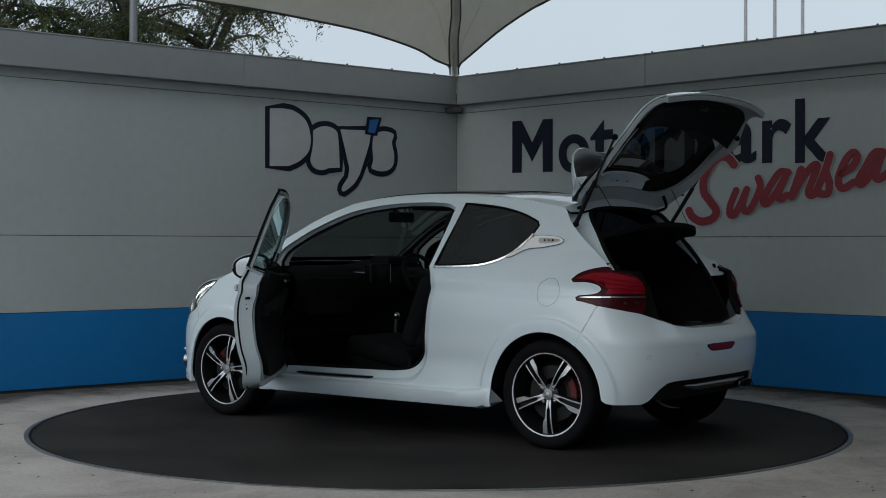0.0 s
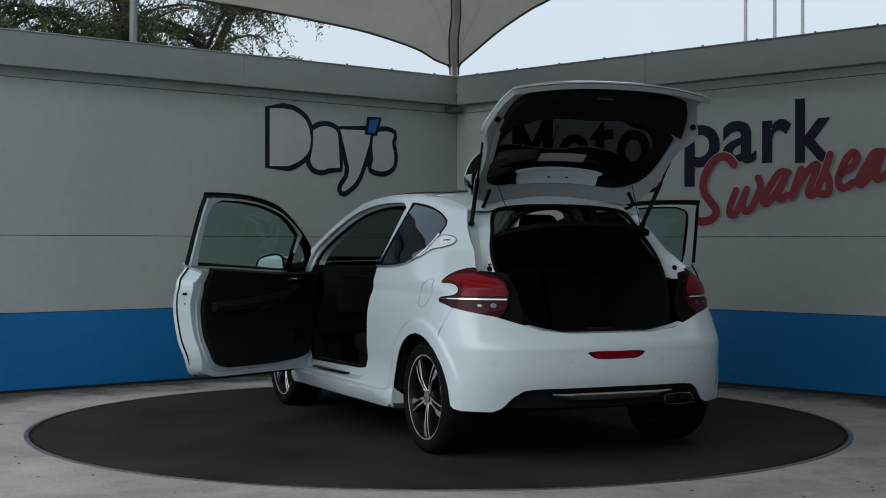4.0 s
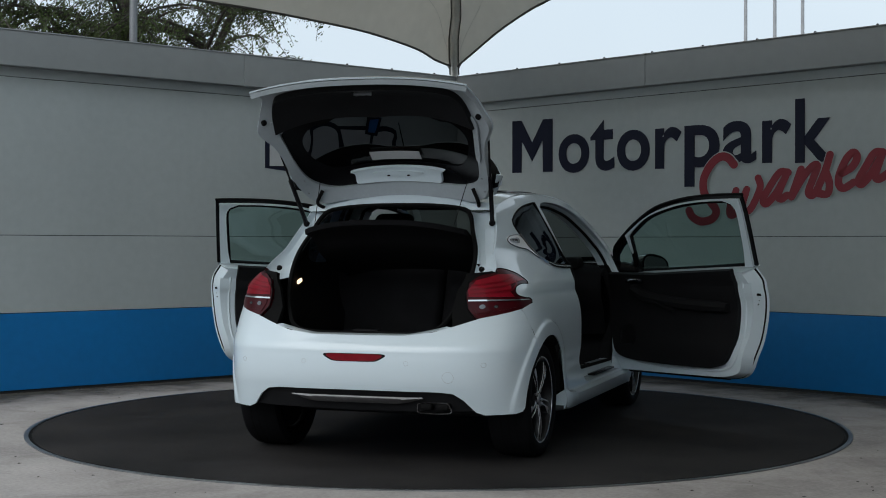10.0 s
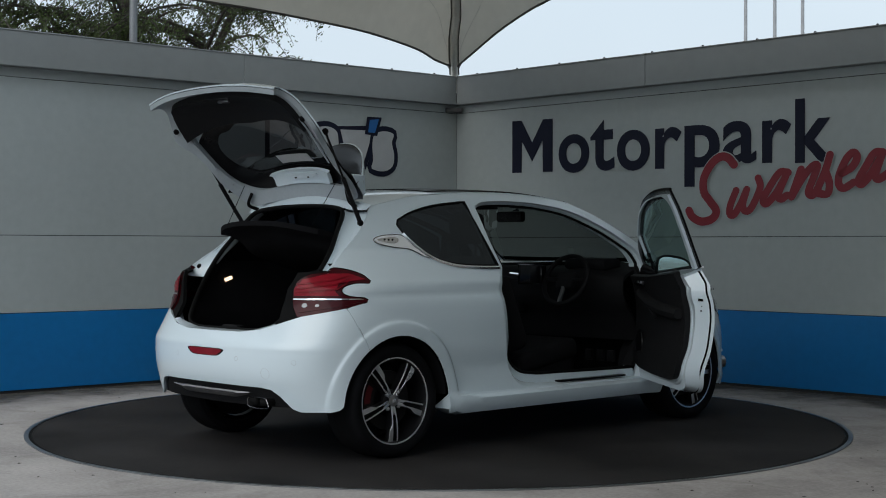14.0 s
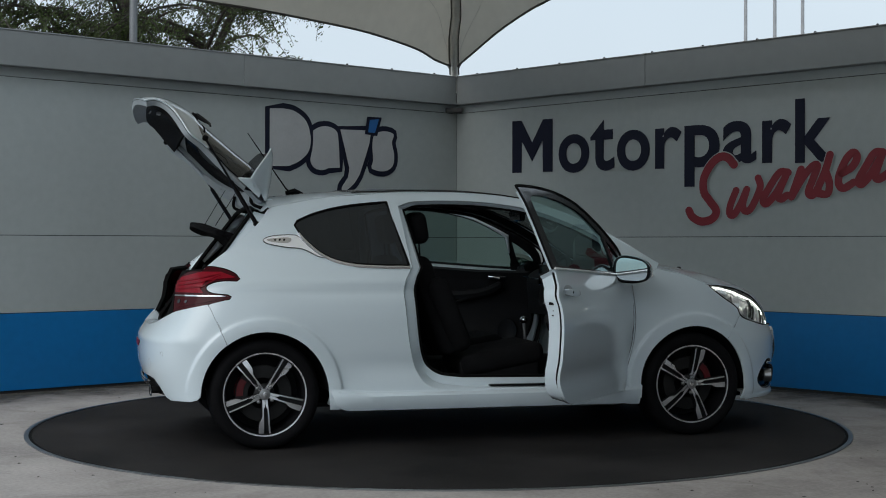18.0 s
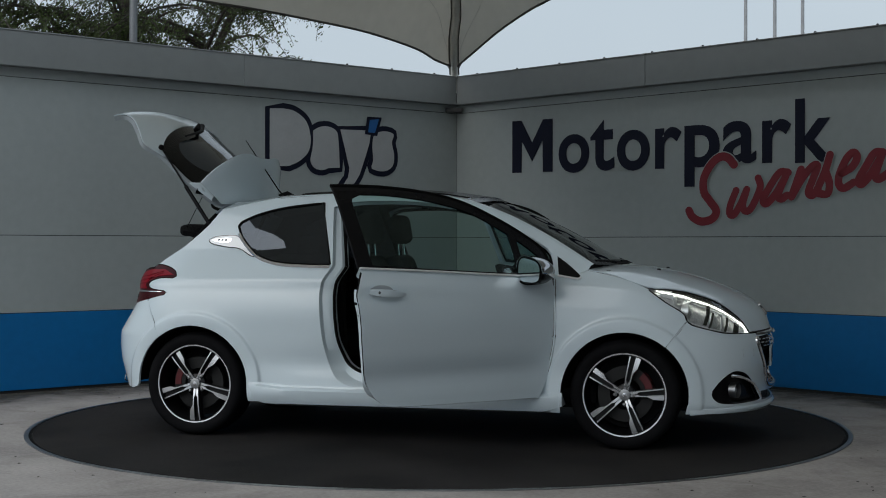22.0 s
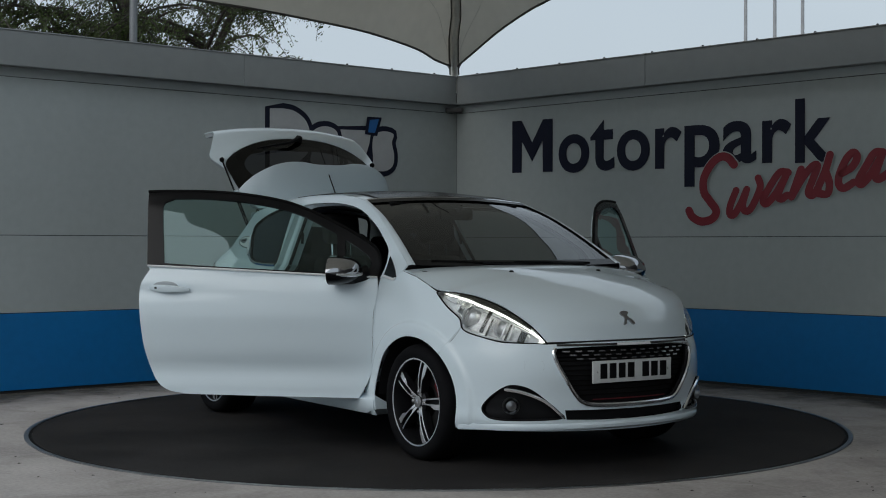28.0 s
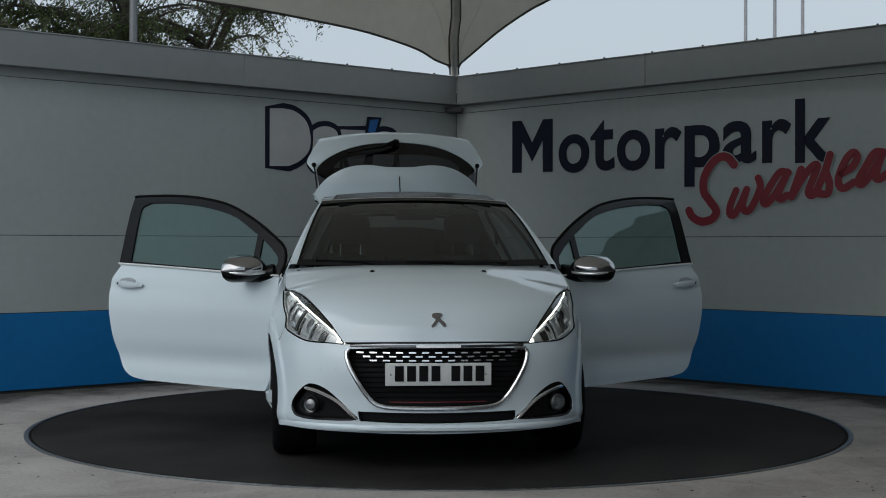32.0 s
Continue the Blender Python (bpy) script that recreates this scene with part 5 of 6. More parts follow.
lathe(bm, [(0.001, 0.035), (0.022, 0.031), (0.032, 0.0)], 14, "z", Matrix.Translation(gate_at(0.0, 0.68)) @ Matrix.Rotation(radians(-55), 4, "Y"))
part("wiper_boss", bm, PLASTIC, gate)
for sy in (1, -1):
    bm = bmesh.new()
    box(bm, -1.225, -1.165, sy * 0.33 - 0.02, sy * 0.33 + 0.02, 1.345, 1.392, 0.008)
    part("gate_hinge", bm, PAINT, car)
    part("hinge_cable", tube(bmesh.new(), curve([(-1.22, sy * 0.45, 1.33), (-1.30, sy * 0.47, 1.36), (-1.30, sy * 0.44, 1.43)], 4), 0.010, 6), RUBBER, car)
    a, b = Vector((-1.285, sy * 0.545, 1.245)), Vector((-1.577, sy * 0.610, 1.719))
    st = part("gas_strut", tube(bmesh.new(), [a, a.lerp(b, 0.5), a.lerp(b, 0.505)], [0.0125, 0.0125, 0.006], 8), BLACK, car)
    part("strut_rod", tube(bmesh.new(), [a.lerp(b, 0.5), b], 0.006, 8), BLACK, st)
    for q in (a, b):
        bm = bmesh.new()
        bmesh.ops.create_icosphere(bm, subdivisions=2, radius=0.018, matrix=Matrix.Translation(q))
        part("strut_ball", bm, RUBBER, st)


# ---- the hatchback: doors ----
BELT = curve([(0.862, 0.944), (0.70, 0.950), (0.4, 0.964), (0.0, 0.984), (-0.425, 1.002)], 4)
SKIN = BELT + [(a + 0.030, b) for a, b in CUT_REAR[1:-1]] + [(-0.178, 0.303), (0.4, 0.293), (0.761, 0.288)] + [(a - 0.004, b) for a, b in CUT_FRONT[1:-1]]
FRAME_TOP = curve([(0.868, 0.955), (0.876, 1.03), (0.850, 1.098), (0.775, 1.153), (0.60, 1.248), (0.36, 1.345), (0.12, 1.392), (-0.12, 1.412), (-0.35, 1.415), (-0.472, 1.412)], 5)
FRAME = FRAME_TOP + [(-0.468, 1.40), (-0.448, 1.20), (-0.428, 1.006)] + [(a, b + 0.004) for a, b in BELT[::-1][1:]]
PANE = curve([(0.625, 1.178), (0.40, 1.285), (0.14, 1.345), (-0.12, 1.370), (-0.31, 1.372)], 5) + curve([(-0.365, 1.352), (-0.372, 1.30), (-0.335, 1.02)], 4) + [(0.0, 1.0), (0.4, 0.980), (0.64, 0.970)]
PANE_F = [(0.685, 0.968), (0.672, 1.150), (0.745, 1.106), (0.812, 1.055), (0.826, 1.02), (0.80, 0.966)]
CARD = curve([(0.84, 0.982), (0.855, 0.80), (0.842, 0.60), (0.80, 0.47), (0.71, 0.405), (0.4, 0.388), (0.0, 0.388), (-0.165, 0.398), (-0.262, 0.442), (-0.303, 0.55), (-0.312, 0.75), (-0.302, 1.018)], 5) + [(0.0, 1.003), (0.4, 0.985)]


def handle_shape(sy):
    bm = bmesh.new()
    rows = []
    for t in np.linspace(0, 1, 15):
        x = -0.40 + 0.225 * t
        z = 0.892 - 0.014 * t
        y = side(x, z)[1]
        h = 0.024 * (math.sin(math.pi * min(0.96, max(0.04, t))) ** 0.35) * (1 - 0.35 * t)
        o = 0.040 * math.sin(math.pi * min(0.97, max(0.03, t))) ** 0.4 + 0.004
        rows.append([(x, sy * (y + o * c), z + h * d) for c, d in ((0.35, -1), (0.9, -0.9), (1.0, 0), (0.9, 0.9), (0.35, 1), (0.35, -1))])
    sheet(bm, rows)
    return bm


def mirror_parts(door, sy):
    """A two-tone mirror on a black foot; its glass looks back."""
    hx, hy, hz, hw = 0.606, 0.880, 0.992, 0.118
    part("mirror_foot", tube(bmesh.new(), [(0.80, sy * 0.755, 0.966), (0.73, sy * 0.79, 0.955), (0.665, sy * 0.83, 0.958)], [0.050, 0.046, 0.048], 12), BLACK, door)

    def rim_of(u):
        """Half height and depth of the housing, from its inner (-1) to its outer end (1)."""
        k = max(0.0, 1 - abs(u) ** 3.2) ** 0.5
        return k * (0.078 - 0.010 * u - 0.008 * u * u), k * (0.160 - 0.030 * u)

    for lower in (False, True):
        rows = []
        for u in np.linspace(-1, 1, 21):
            h, depth = rim_of(u)
            span = np.linspace(-0.22, 1.0, 12) if not lower else np.linspace(-1.0, -0.22, 9)
            rows.append([(hx + depth * math.cos(w * math.pi / 2) ** 0.8 + 0.016 * (1 - u) / 2, sy * (hy + hw * u), hz + h * math.sin(w * math.pi / 2) - 0.004 * u) for w in span])
        part("mirror_cap" if not lower else "mirror_underside", sheet(bmesh.new(), rows, 0.003), CHROME_DARK if not lower else BLACK, door)
    bar = [(hx + rim_of(u)[1] * 0.95 + 0.018 * (1 - u) / 2, sy * (hy + hw * u), hz - 0.30 * rim_of(u)[0] - 0.004 * u) for u in np.linspace(-0.75, 0.93, 16)]
    part("mirror_indicator", tube(bmesh.new(), bar, [0.004] + [0.009] * 14 + [0.004], 8), LAMP_SILVER, door)

    def face_of(grow, dx):
        pts = []
        for a in np.linspace(0, math.tau, 41)[:-1]:
            u, v = (math.copysign(abs(q) ** 0.62, q) for q in (math.cos(a), math.sin(a)))
            pts.append((hx + dx + 0.016 * (1 - u) / 2, sy * (hy + hw * 0.93 * grow * u), hz + 0.072 * grow * v * (1 - 0.10 * u) - 0.004 * u))
        return pts
    for name, grow, dx, mat in (("mirror_back", 1.0, 0.006, BLACK), ("mirror_glass", 0.86, -0.002, MIRROR)):
        bm = bmesh.new()
        bm.faces.new([bm.verts.new(p) for p in face_of(grow, dx)])
        part(name, bm, mat, door)


CAP_GREY = material("grey_wheel_cap", (0.36, 0.365, 0.37), 0.35, metal=0.7, var=0.08)
DISC_IRON = material("worn_brake_iron", (0.010, 0.010, 0.010), 0.55, metal=0.3, var=0.15)
CHROME_DARK = material("dark_chrome", (0.42, 0.42, 0.43), 0.10, metal=1.0, var=0.03, rough_var=0.03)


def door(flip):
    sy = -1 if flip else 1
    d = panel("door", SKIN, side, PAINT, car, flip=flip, step=0.03, th=0.095, label="white door standing open",
              draw_in=lambda u, v: (0.042 * min(1.0, max(0.0, (-0.28 - u) / 0.12)), 0.0, 0.025 * min(1.0, max(0.0, (0.42 - v) / 0.10))))
    hinge = Vector((0.870, sy * 0.802, 0.85))
    d.matrix_basis = Matrix.Translation(hinge) @ Matrix.Rotation(radians(-52.3 * sy), 4, "Z") @ Matrix.Rotation(radians(-3.6 * sy), 4, "X") @ Matrix.Translation(-hinge)
    panel("window_frame", FRAME, side, BLACK, d, [PANE, PANE_F], flip=flip, step=0.03, th=0.012, offset=0.002, inner=BLACK)
    inner_hole = grown(PANE, 0.020)
    panel("inner_frame", [(a * (0.95 if a < 0 else 0.985), b - 0.016 if b > 1.12 else b) for a, b in FRAME if a < 0.69], side, PAINT, d, [inner_hole], flip=flip, step=0.03, th=0.016, offset=-0.013)
    g = panel("door_glass", PANE, side, GREEN_GLASS, d, flip=flip, step=0.05, th=0, offset=-0.008)
    g2 = panel("front_quarter_pane", PANE_F, side, GREEN_GLASS, d, flip=flip, step=0.05, th=0, offset=-0.006)
    belt = [side(x, z + 0.006) for x, z in BELT]
    part("belt_chrome", tube(bmesh.new(), [(x, sy * (y + 0.011), z) for x, y, z in belt], 0.0055, 6), SATIN, d)
    part("frame_seal", tube(bmesh.new(), [(x, sy * (y + 0.0), z) for x, y, z in [side(*q) for q in FRAME_TOP]], 0.009, 6), RUBBER, d)
    # rubber seal round the shut face
    gasket = [side(*q) for q in CUT_REAR + [(-0.18, 0.300), (0.4, 0.290), (0.755, 0.285)]]
    part("door_gasket", tube(bmesh.new(), [(x + (0.040 if x < -0.2 else 0), sy * (y - 0.020), z + 0.004) for x, y, z in gasket], 0.0058, 6), RUBBER, d)
    # no hollow is modelled here: a darker oval paints the shade of the bowl
    panel("handle_recess_shade", [(-0.315 + 0.072 * math.cos(a), 0.895 + 0.028 * math.sin(a)) for a in np.linspace(0, math.tau, 25)[:-1]], side, PAINT_SHADED, d, flip=flip, step=0.02, th=0.003, offset=0.0015)
    h = part("door_handle", handle_shape(sy), PAINT, d)
    bm = bmesh.new()
    y = side(-0.36, 0.892)[1] + 0.044
    lathe(bm, [(0.001, 0.0), (0.007, 0.0)], 10, "y", Matrix.Translation((-0.358, sy * y, 0.891)))
    part("key_lock", bm, BLACK, d)
    # inner card
    card = panel("door_card", CARD, side, PLASTIC, d, flip=flip, step=0.04, th=0.035, offset=-0.091)
    bead = [side(x, z) for x, z in curve([(0.80, 0.39), (0.4, 0.352), (0.0, 0.350), (-0.20, 0.360), (-0.305, 0.415), (-0.352, 0.55), (-0.362, 0.75), (-0.350, 0.96)], 5)]
    part("inner_pressing", tube(bmesh.new(), [(x + 0.010, sy * (y - 0.090), z) for x, y, z in bead], 0.011, 8), PAINT, d)
    arm = [side(x, z) for x, z in curve([(-0.25, 0.74), (0.1, 0.75), (0.45, 0.78), (0.62, 0.84)], 5)]
    part("armrest", tube(bmesh.new(), [(x, sy * (y - 0.144), z) for x, y, z in arm], [0.03, 0.036] + [0.038] * (len(arm) - 3) + [0.022], 8), PLASTIC, d)
    q = side(0.60, 0.885)
    bm = bmesh.new()
    box(bm, 0.50, 0.66, min(sy * (q[1] - 0.154), sy * (q[1] - 0.134)), max(sy * (q[1] - 0.154), sy * (q[1] - 0.134)), 0.868, 0.905, 0.010)
    part("inner_handle_bowl", bm, BLACK, d)
    part("inner_handle", tube(bmesh.new(), [(0.52, sy * (q[1] - 0.159), 0.893), (0.57, sy * (q[1] - 0.171), 0.890), (0.62, sy * (q[1] - 0.165), 0.882)], 0.009, 8), CHROME, d)
    part("pull_handle_trim", tube(bmesh.new(), [(x, sy * (side(x, z)[1] - 0.169), z) for x, z in curve([(0.20, 0.70), (0.34, 0.745), (0.50, 0.80)], 5)], 0.011, 6), PLASTIC, d)
    bm = bmesh.new()
    q = side(0.66, 0.52)
    lathe(bm, [(0.085, 0.0), (0.082, 0.006), (0.07, 0.004), (0.001, 0.004)], 28, "y", Matrix.Translation((0.66, sy * (q[1] - 0.131), 0.52)) @ Matrix.Rotation(radians(180 if sy > 0 else 0), 4, "Z"))
    part("speaker_grille", bm, BLACK, d)
    # latch and bolts on the shut face
    bm = bmesh.new()
    q = side(-0.456, 0.83)
    box(bm, -0.440, -0.425, min(sy * (q[1] - 0.074), sy * (q[1] - 0.038)), max(sy * (q[1] - 0.074), sy * (q[1] - 0.038)), 0.822, 0.836, 0.002)
    part("door_latch", bm, RUBBER, d)
    for dz, dy in ((0.03, 0.02), (-0.035, 0.028), (-0.06, 0.03)):
        bm = bmesh.new()
        bmesh.ops.create_icosphere(bm, subdivisions=1, radius=0.0055, matrix=Matrix.Translation((-0.430 + abs(dz) * 0.06, sy * (q[1] - dy - 0.022), 0.83 + dz)))
        part("latch_bolt", bm, RUBBER, d)
    mirror_parts(d, sy)
    # check strap between door and pillar
    part("door_check_strap", tube(bmesh.new(), [(0.93, sy * 0.80, 0.62), (0.86, sy * 0.845, 0.62)], 0.010, 6), BLACK, car)
    return d


for s in (LEFT, RIGHT):
    door(s)


# ---- the hatchback: wheels ----
def spoke_bar(bm, lean, m, hand):
    """One leg of a split spoke, from the hub to the rim; the trailing leg steps out to a broad foot."""
    rows = []
    for t in np.linspace(0, 1, 15):
        r = 0.027 + 0.199 * t
        step = 1 / (1 + math.exp(-(t - 0.56) / 0.03)) if lean == hand else 0.0
        a0 = lean * (0.0078 + 0.0055 * t) * min(1.0, max(0.0, (t - 0.20) / 0.06))
        a1 = lean * (0.0155 + 0.0085 * t + 0.022 * step * (0.55 + 0.45 * t))
        y = 0.022 - 0.012 * (2 * t - 1) ** 2 + 0.004 * t
        lo, hi = min(a0, a1), max(a0, a1)
        rows.append([(lo, y - 0.03, r), (lo + 0.0005, y - 0.002, r), (lo + 0.002, y, r), (hi - 0.002, y, r), (hi - 0.0005, y - 0.002, r), (hi, y - 0.03, r)])
    sheet(bm, [[m @ Vector(p) for p in r] for r in rows])
    # bright turned face, dark painted flanks
    for i, f in enumerate(bm.faces):
        f.material_index = 1 if i % 5 in (0, 4) else 0
    return bm


def wheel(sx, sy):
    base = Matrix.Translation((sx * AXLE, sy * 0.785, HUB_Z)) @ Matrix.Rotation(radians(0 if sy > 0 else 180), 4, "Z")
    w = empty("wheel")
    w.parent = car
    w.matrix_basis = base
    turn0 = 183 if sx < 0 else 131
    bm = bmesh.new()
    lathe(bm, [(0.226, 0.018), (0.232, 0.034), (0.250, 0.042), (0.272, 0.043), (0.290, 0.034), (0.300, 0.016), (0.3045, -0.01), (0.305, -0.10), (0.3045, -0.15), (0.298, -0.178), (0.27, -0.19), (0.235, -0.18), (0.226, -0.165)], 72, "y")
    part("tyre", bm, TYRE, w)
    bm = bmesh.new()
    for g in (-0.03, -0.07, -0.11):
        lathe(bm, [(0.3056, g + 0.005), (0.3056, g - 0.005)], 72, "y")
    part("tread_groove", bm, RUBBER, w)
    bm = bmesh.new()
    lathe(bm, [(0.226, 0.018), (0.231, 0.028), (0.2285, 0.032), (0.222, 0.030), (0.217, 0.018), (0.212, -0.01), (0.205, -0.06), (0.205, -0.17)], 72, "y")
    rim_ob = part("rim_barrel", bm, ALLOY_DARK, w)
    bm = bmesh.new()
    lathe(bm, [(0.2320, 0.024), (0.2305, 0.0325), (0.2230, 0.0316), (0.2200, 0.018)], 72, "y")
    part("rim_lip", bm, ALLOY, w)
    for k in range(5):
        a = Matrix.Rotation(radians(turn0 + 72 * k), 4, "Y")
        bm = bmesh.new()
        rows = []
        for t in np.linspace(0, 1, 6):
            r = 0.04 + 0.180 * t
            h = 0.015 + 0.010 * t ** 1.3
            rows.append([(-h, -0.03, r), (-h * 0.9, -0.006 + 0.004 * t, r), (h * 0.9, -0.006 + 0.004 * t, r), (h, -0.03, r)])
        sheet(bm, [[a @ Vector(p) for p in r] for r in rows])
        part("spoke_backing", bm, ALLOY_DARK, w)
        for lean in (-1, 1):
            part("spoke", spoke_bar(bmesh.new(), lean, a, -1), (ALLOY, ALLOY_DARK), w)
    bm = bmesh.new()
    lathe(bm, [(0.058, -0.02), (0.056, 0.000), (0.045, 0.006), (0.030, 0.010)], 32, "y")
    part("hub", bm, ALLOY_DARK, w)
    for k in range(4):
        bm = bmesh.new()
        bmesh.ops.create_icosphere(bm, subdivisions=2, radius=0.0112, matrix=Matrix.Rotation(radians(turn0 + 48 + 90 * k), 4, "Y") @ Matrix.Translation((0, 0.010, 0.053)))
        part("wheel_bolt", bm, CAP_GREY, w)
    bm = bmesh.new()
    lathe(bm, [(0.031, 0.016), (0.030, 0.0215), (0.027, 0.0225), (0.001, 0.0230)], 28, "y")
    part("centre_cap", bm, CAP_GREY, w)
    bm = bmesh.new()
    lathe(bm, [(0.0135, 0.0236), (0.0105, 0.0244), (0.001, 0.0244)], 5, "y")
    part("cap_mark", bm, ALLOY, w)
    bm = bmesh.new()
    lathe(bm, [(0.085, -0.045), (0.088, -0.040), (0.155, -0.040), (0.157, -0.045), (0.157, -0.062), (0.155, -0.065), (0.085, -0.065)], 48, "y")
    part("brake_disc", bm, DISC_IRON, w)
    bm = bmesh.new()
    a0 = 30 if sx > 0 else 165
    rows = []
    for ang in np.linspace(a0 - 20, a0 + 20, 12):
        c, q = math.cos(radians(ang)), math.sin(radians(ang))
        flipx = 1 if sy > 0 else -1
        rows.append([(flipx * r * c, y, r * q) for r, y in ((0.105, -0.050), (0.115, -0.036), (0.150, -0.036), (0.158, -0.050), (0.158, -0.09), (0.105, -0.09))])
    sheet(bm, rows)
    part("brake_caliper", bm, RED_CAL, w)
    bm = bmesh.new()
    lathe(bm, [(0.20, -0.14), (0.001, -0.14)], 32, "y")
    part("backing_plate", bm, PLASTIC, w)
    return w


for sx in (1, -1):
    for sy in (1, -1):
        wheel(sx, sy)


# ---- the hatchback: cabin ----
def plate_box(name, x0, x1, y0, y1, z0, z1, mat, bevel=0.02, m=None, label=""):
    return part(name, box(bmesh.new(), x0, x1, y0, y1, z0, z1, bevel, m), mat, car, label)


plate_box("underbody", -1.30, 1.70, -0.58, 0.58, 0.20, 0.225, PLASTIC, 0.01)
plate_box("cabin_floor", -0.80, 1.06, -0.70, 0.70, 0.245, 0.262, CARPET, 0.005)
plate_box("firewall", 1.06, 1.10, -0.70, 0.70, 0.24, 0.98, CARPET, 0.01)
plate_box("engine_bay_floor", 1.10, 1.90, -0.50, 0.50, 0.23, 0.62, PLASTIC, 0.02)
plate_box("centre_tunnel", -0.55, 0.95, -0.11, 0.11, 0.26, 0.43, PLASTIC, 0.03)
for sy in (1, -1):
    # lining behind the flank, in front of the wheel houses
    plate_box("quarter_lining", -0.85, -0.40, min(sy * 0.62, sy * 0.66), max(sy * 0.62, sy * 0.66), 0.26, 0.98, CARPET, 0.01)
    part("seat_belt", tube(bmesh.new(), [(-0.40, sy * 0.60, 1.20), (-0.40, sy * 0.63, 0.80), (-0.38, sy * 0.64, 0.45)], 0.012, 4), RUBBER, car)
# head lining
lining = [[(x, y * 0.96, z - 0.03) for x, y, z in r] for r in crown(ROOF_C, ROOF_E, n=5)]
part("head_lining", sheet(bmesh.new(), lining), material("grey_head_lining", (0.10, 0.10, 0.10), 0.95, var=0.05), car)

dash = []
for x, z in curve([(1.06, 0.985), (0.95, 0.985), (0.80, 0.972), (0.70, 0.93), (0.675, 0.86), (0.70, 0.76), (0.78, 0.66), (0.84, 0.52)], 4):
    dash.append([(x + 0.05 * (abs(v) ** 4), 0.70 * v, z + (0.035 * math.exp(-((v + 0.52) / 0.2) ** 2) if 0.9 < z else 0)) for v in np.linspace(-1, 1, 28)])
part("dashboard", sheet(bmesh.new(), dash, 0.02), PLASTIC, car)
# instrument hood, wheel and column on the right
plate_box("instrument_hood", 0.72, 0.90, -0.55, -0.20, 0.965, 1.045, PLASTIC, 0.03)
part("screen_bezel", tube(bmesh.new(), [(0.618, y, z) for y, z in ((-0.103, 0.872), (0.103, 0.872), (0.103, 0.998), (-0.103, 0.998), (-0.103, 0.872))], 0.004, 6, False), DARK_STEEL, car)
plate_box("touch_screen", 0.620, 0.672, -0.10, 0.10, 0.875, 0.995, BLACK, 0.008, label="glossy touch screen")
part("air_vent_trim", tube(bmesh.new(), [(0.655, 0.13, 0.93), (0.662, 0.22, 0.935)], 0.012, 8), CHROME, car)
part("dash_chrome_line", tube(bmesh.new(), [(0.668, 0.12, 0.90), (0.664, 0.35, 0.905), (0.675, 0.62, 0.91)], 0.004, 6), DARK_STEEL, car)
sw = Matrix.Translation((0.56, -0.37, 0.905)) @ Matrix.Rotation(radians(-66), 4, "Y")
bm = bmesh.new()
ring = [sw @ Vector((0.165 * math.cos(a), 0.175 * math.sin(a), 0)) for a in np.linspace(0, math.tau, 41)]
steer = part("steering_wheel", tube(bm, ring, 0.015, 10, False), PLASTIC, car)
part("steering_boss", box(bmesh.new(), -0.06, 0.055, -0.075, 0.075, -0.03, 0.012, 0.02, sw), PLASTIC, steer)
for a in (90, 270, 180):
    c, q = math.cos(radians(a)), math.sin(radians(a))
    part("steering_spoke", tube(bmesh.new(), [sw @ Vector((0.05 * c, 0.06 * q, 0)), sw @ Vector((0.158 * c, 0.168 * q, 0))], 0.014, 8), STEEL if a == 180 else PLASTIC, steer)
part("steering_column", tube(bmesh.new(), [sw @ Vector((0, 0, -0.02)), (0.80, -0.37, 0.80)], [0.035, 0.05], 10), PLASTIC, car)
gear = part("gear_lever", tube(bmesh.new(), [(0.50, 0, 0.43), (0.48, 0, 0.63)], 0.010, 8), STEEL, car)
bm = bmesh.new()
bmesh.ops.create_icosphere(bm, subdivisions=2, radius=0.026, matrix=Matrix.Translation((0.48, 0, 0.65)))
part("gear_knob", bm, CHROME, gear)
for k, y in enumerate((-0.26, -0.36, -0.45)):
    part("pedal", box(bmesh.new(), 0.90, 0.925, y - 0.028, y + 0.028, 0.37, 0.44, 0.006), PLASTIC, car)
plate_box("glove_compartment", 0.70, 0.84, 0.18, 0.62, 0.66, 0.86, PLASTIC, 0.03)
mir = plate_box("rear_view_mirror", 0.42, 0.455, -0.12, 0.12, 1.275, 1.345, BLACK, 0.015)
part("mirror_stalk", tube(bmesh.new(), [(0.44, 0, 1.33), (0.50, 0, 1.355)], 0.012, 8), BLACK, mir)
# glass painted black in place of the dark cabin it would reflect
part("rear_view_glass", box(bmesh.new(), 0.4165, 0.4195, -0.11, 0.11, 1.283, 1.337, 0.0), BLACK, mir)
for sy in (1, -1):
    plate_box("sun_visor", 0.30, 0.44, min(sy * 0.12, sy * 0.46), max(sy * 0.12, sy * 0.46), 1.36, 1.375, PLASTIC, 0.006)


def cushion(w, l, h, bulge=0.03, taper=1.0):
    """A padded block with rolled edges, lying flat: length along x."""
    bm = bmesh.new()
    box(bm, -l / 2, l / 2, -w / 2, w / 2, -h / 2, h / 2, min(h, 0.13) * 0.42, segments=4)
    for v in bm.verts:
        v.co.y *= 1 + (taper - 1) * (v.co.x / l + 0.5)
        v.co.z += (0.0 if v.co.z < 0 else -bulge * (1 - min(1, (abs(v.co.y) / (w / 2)) ** 2)))
    return bm


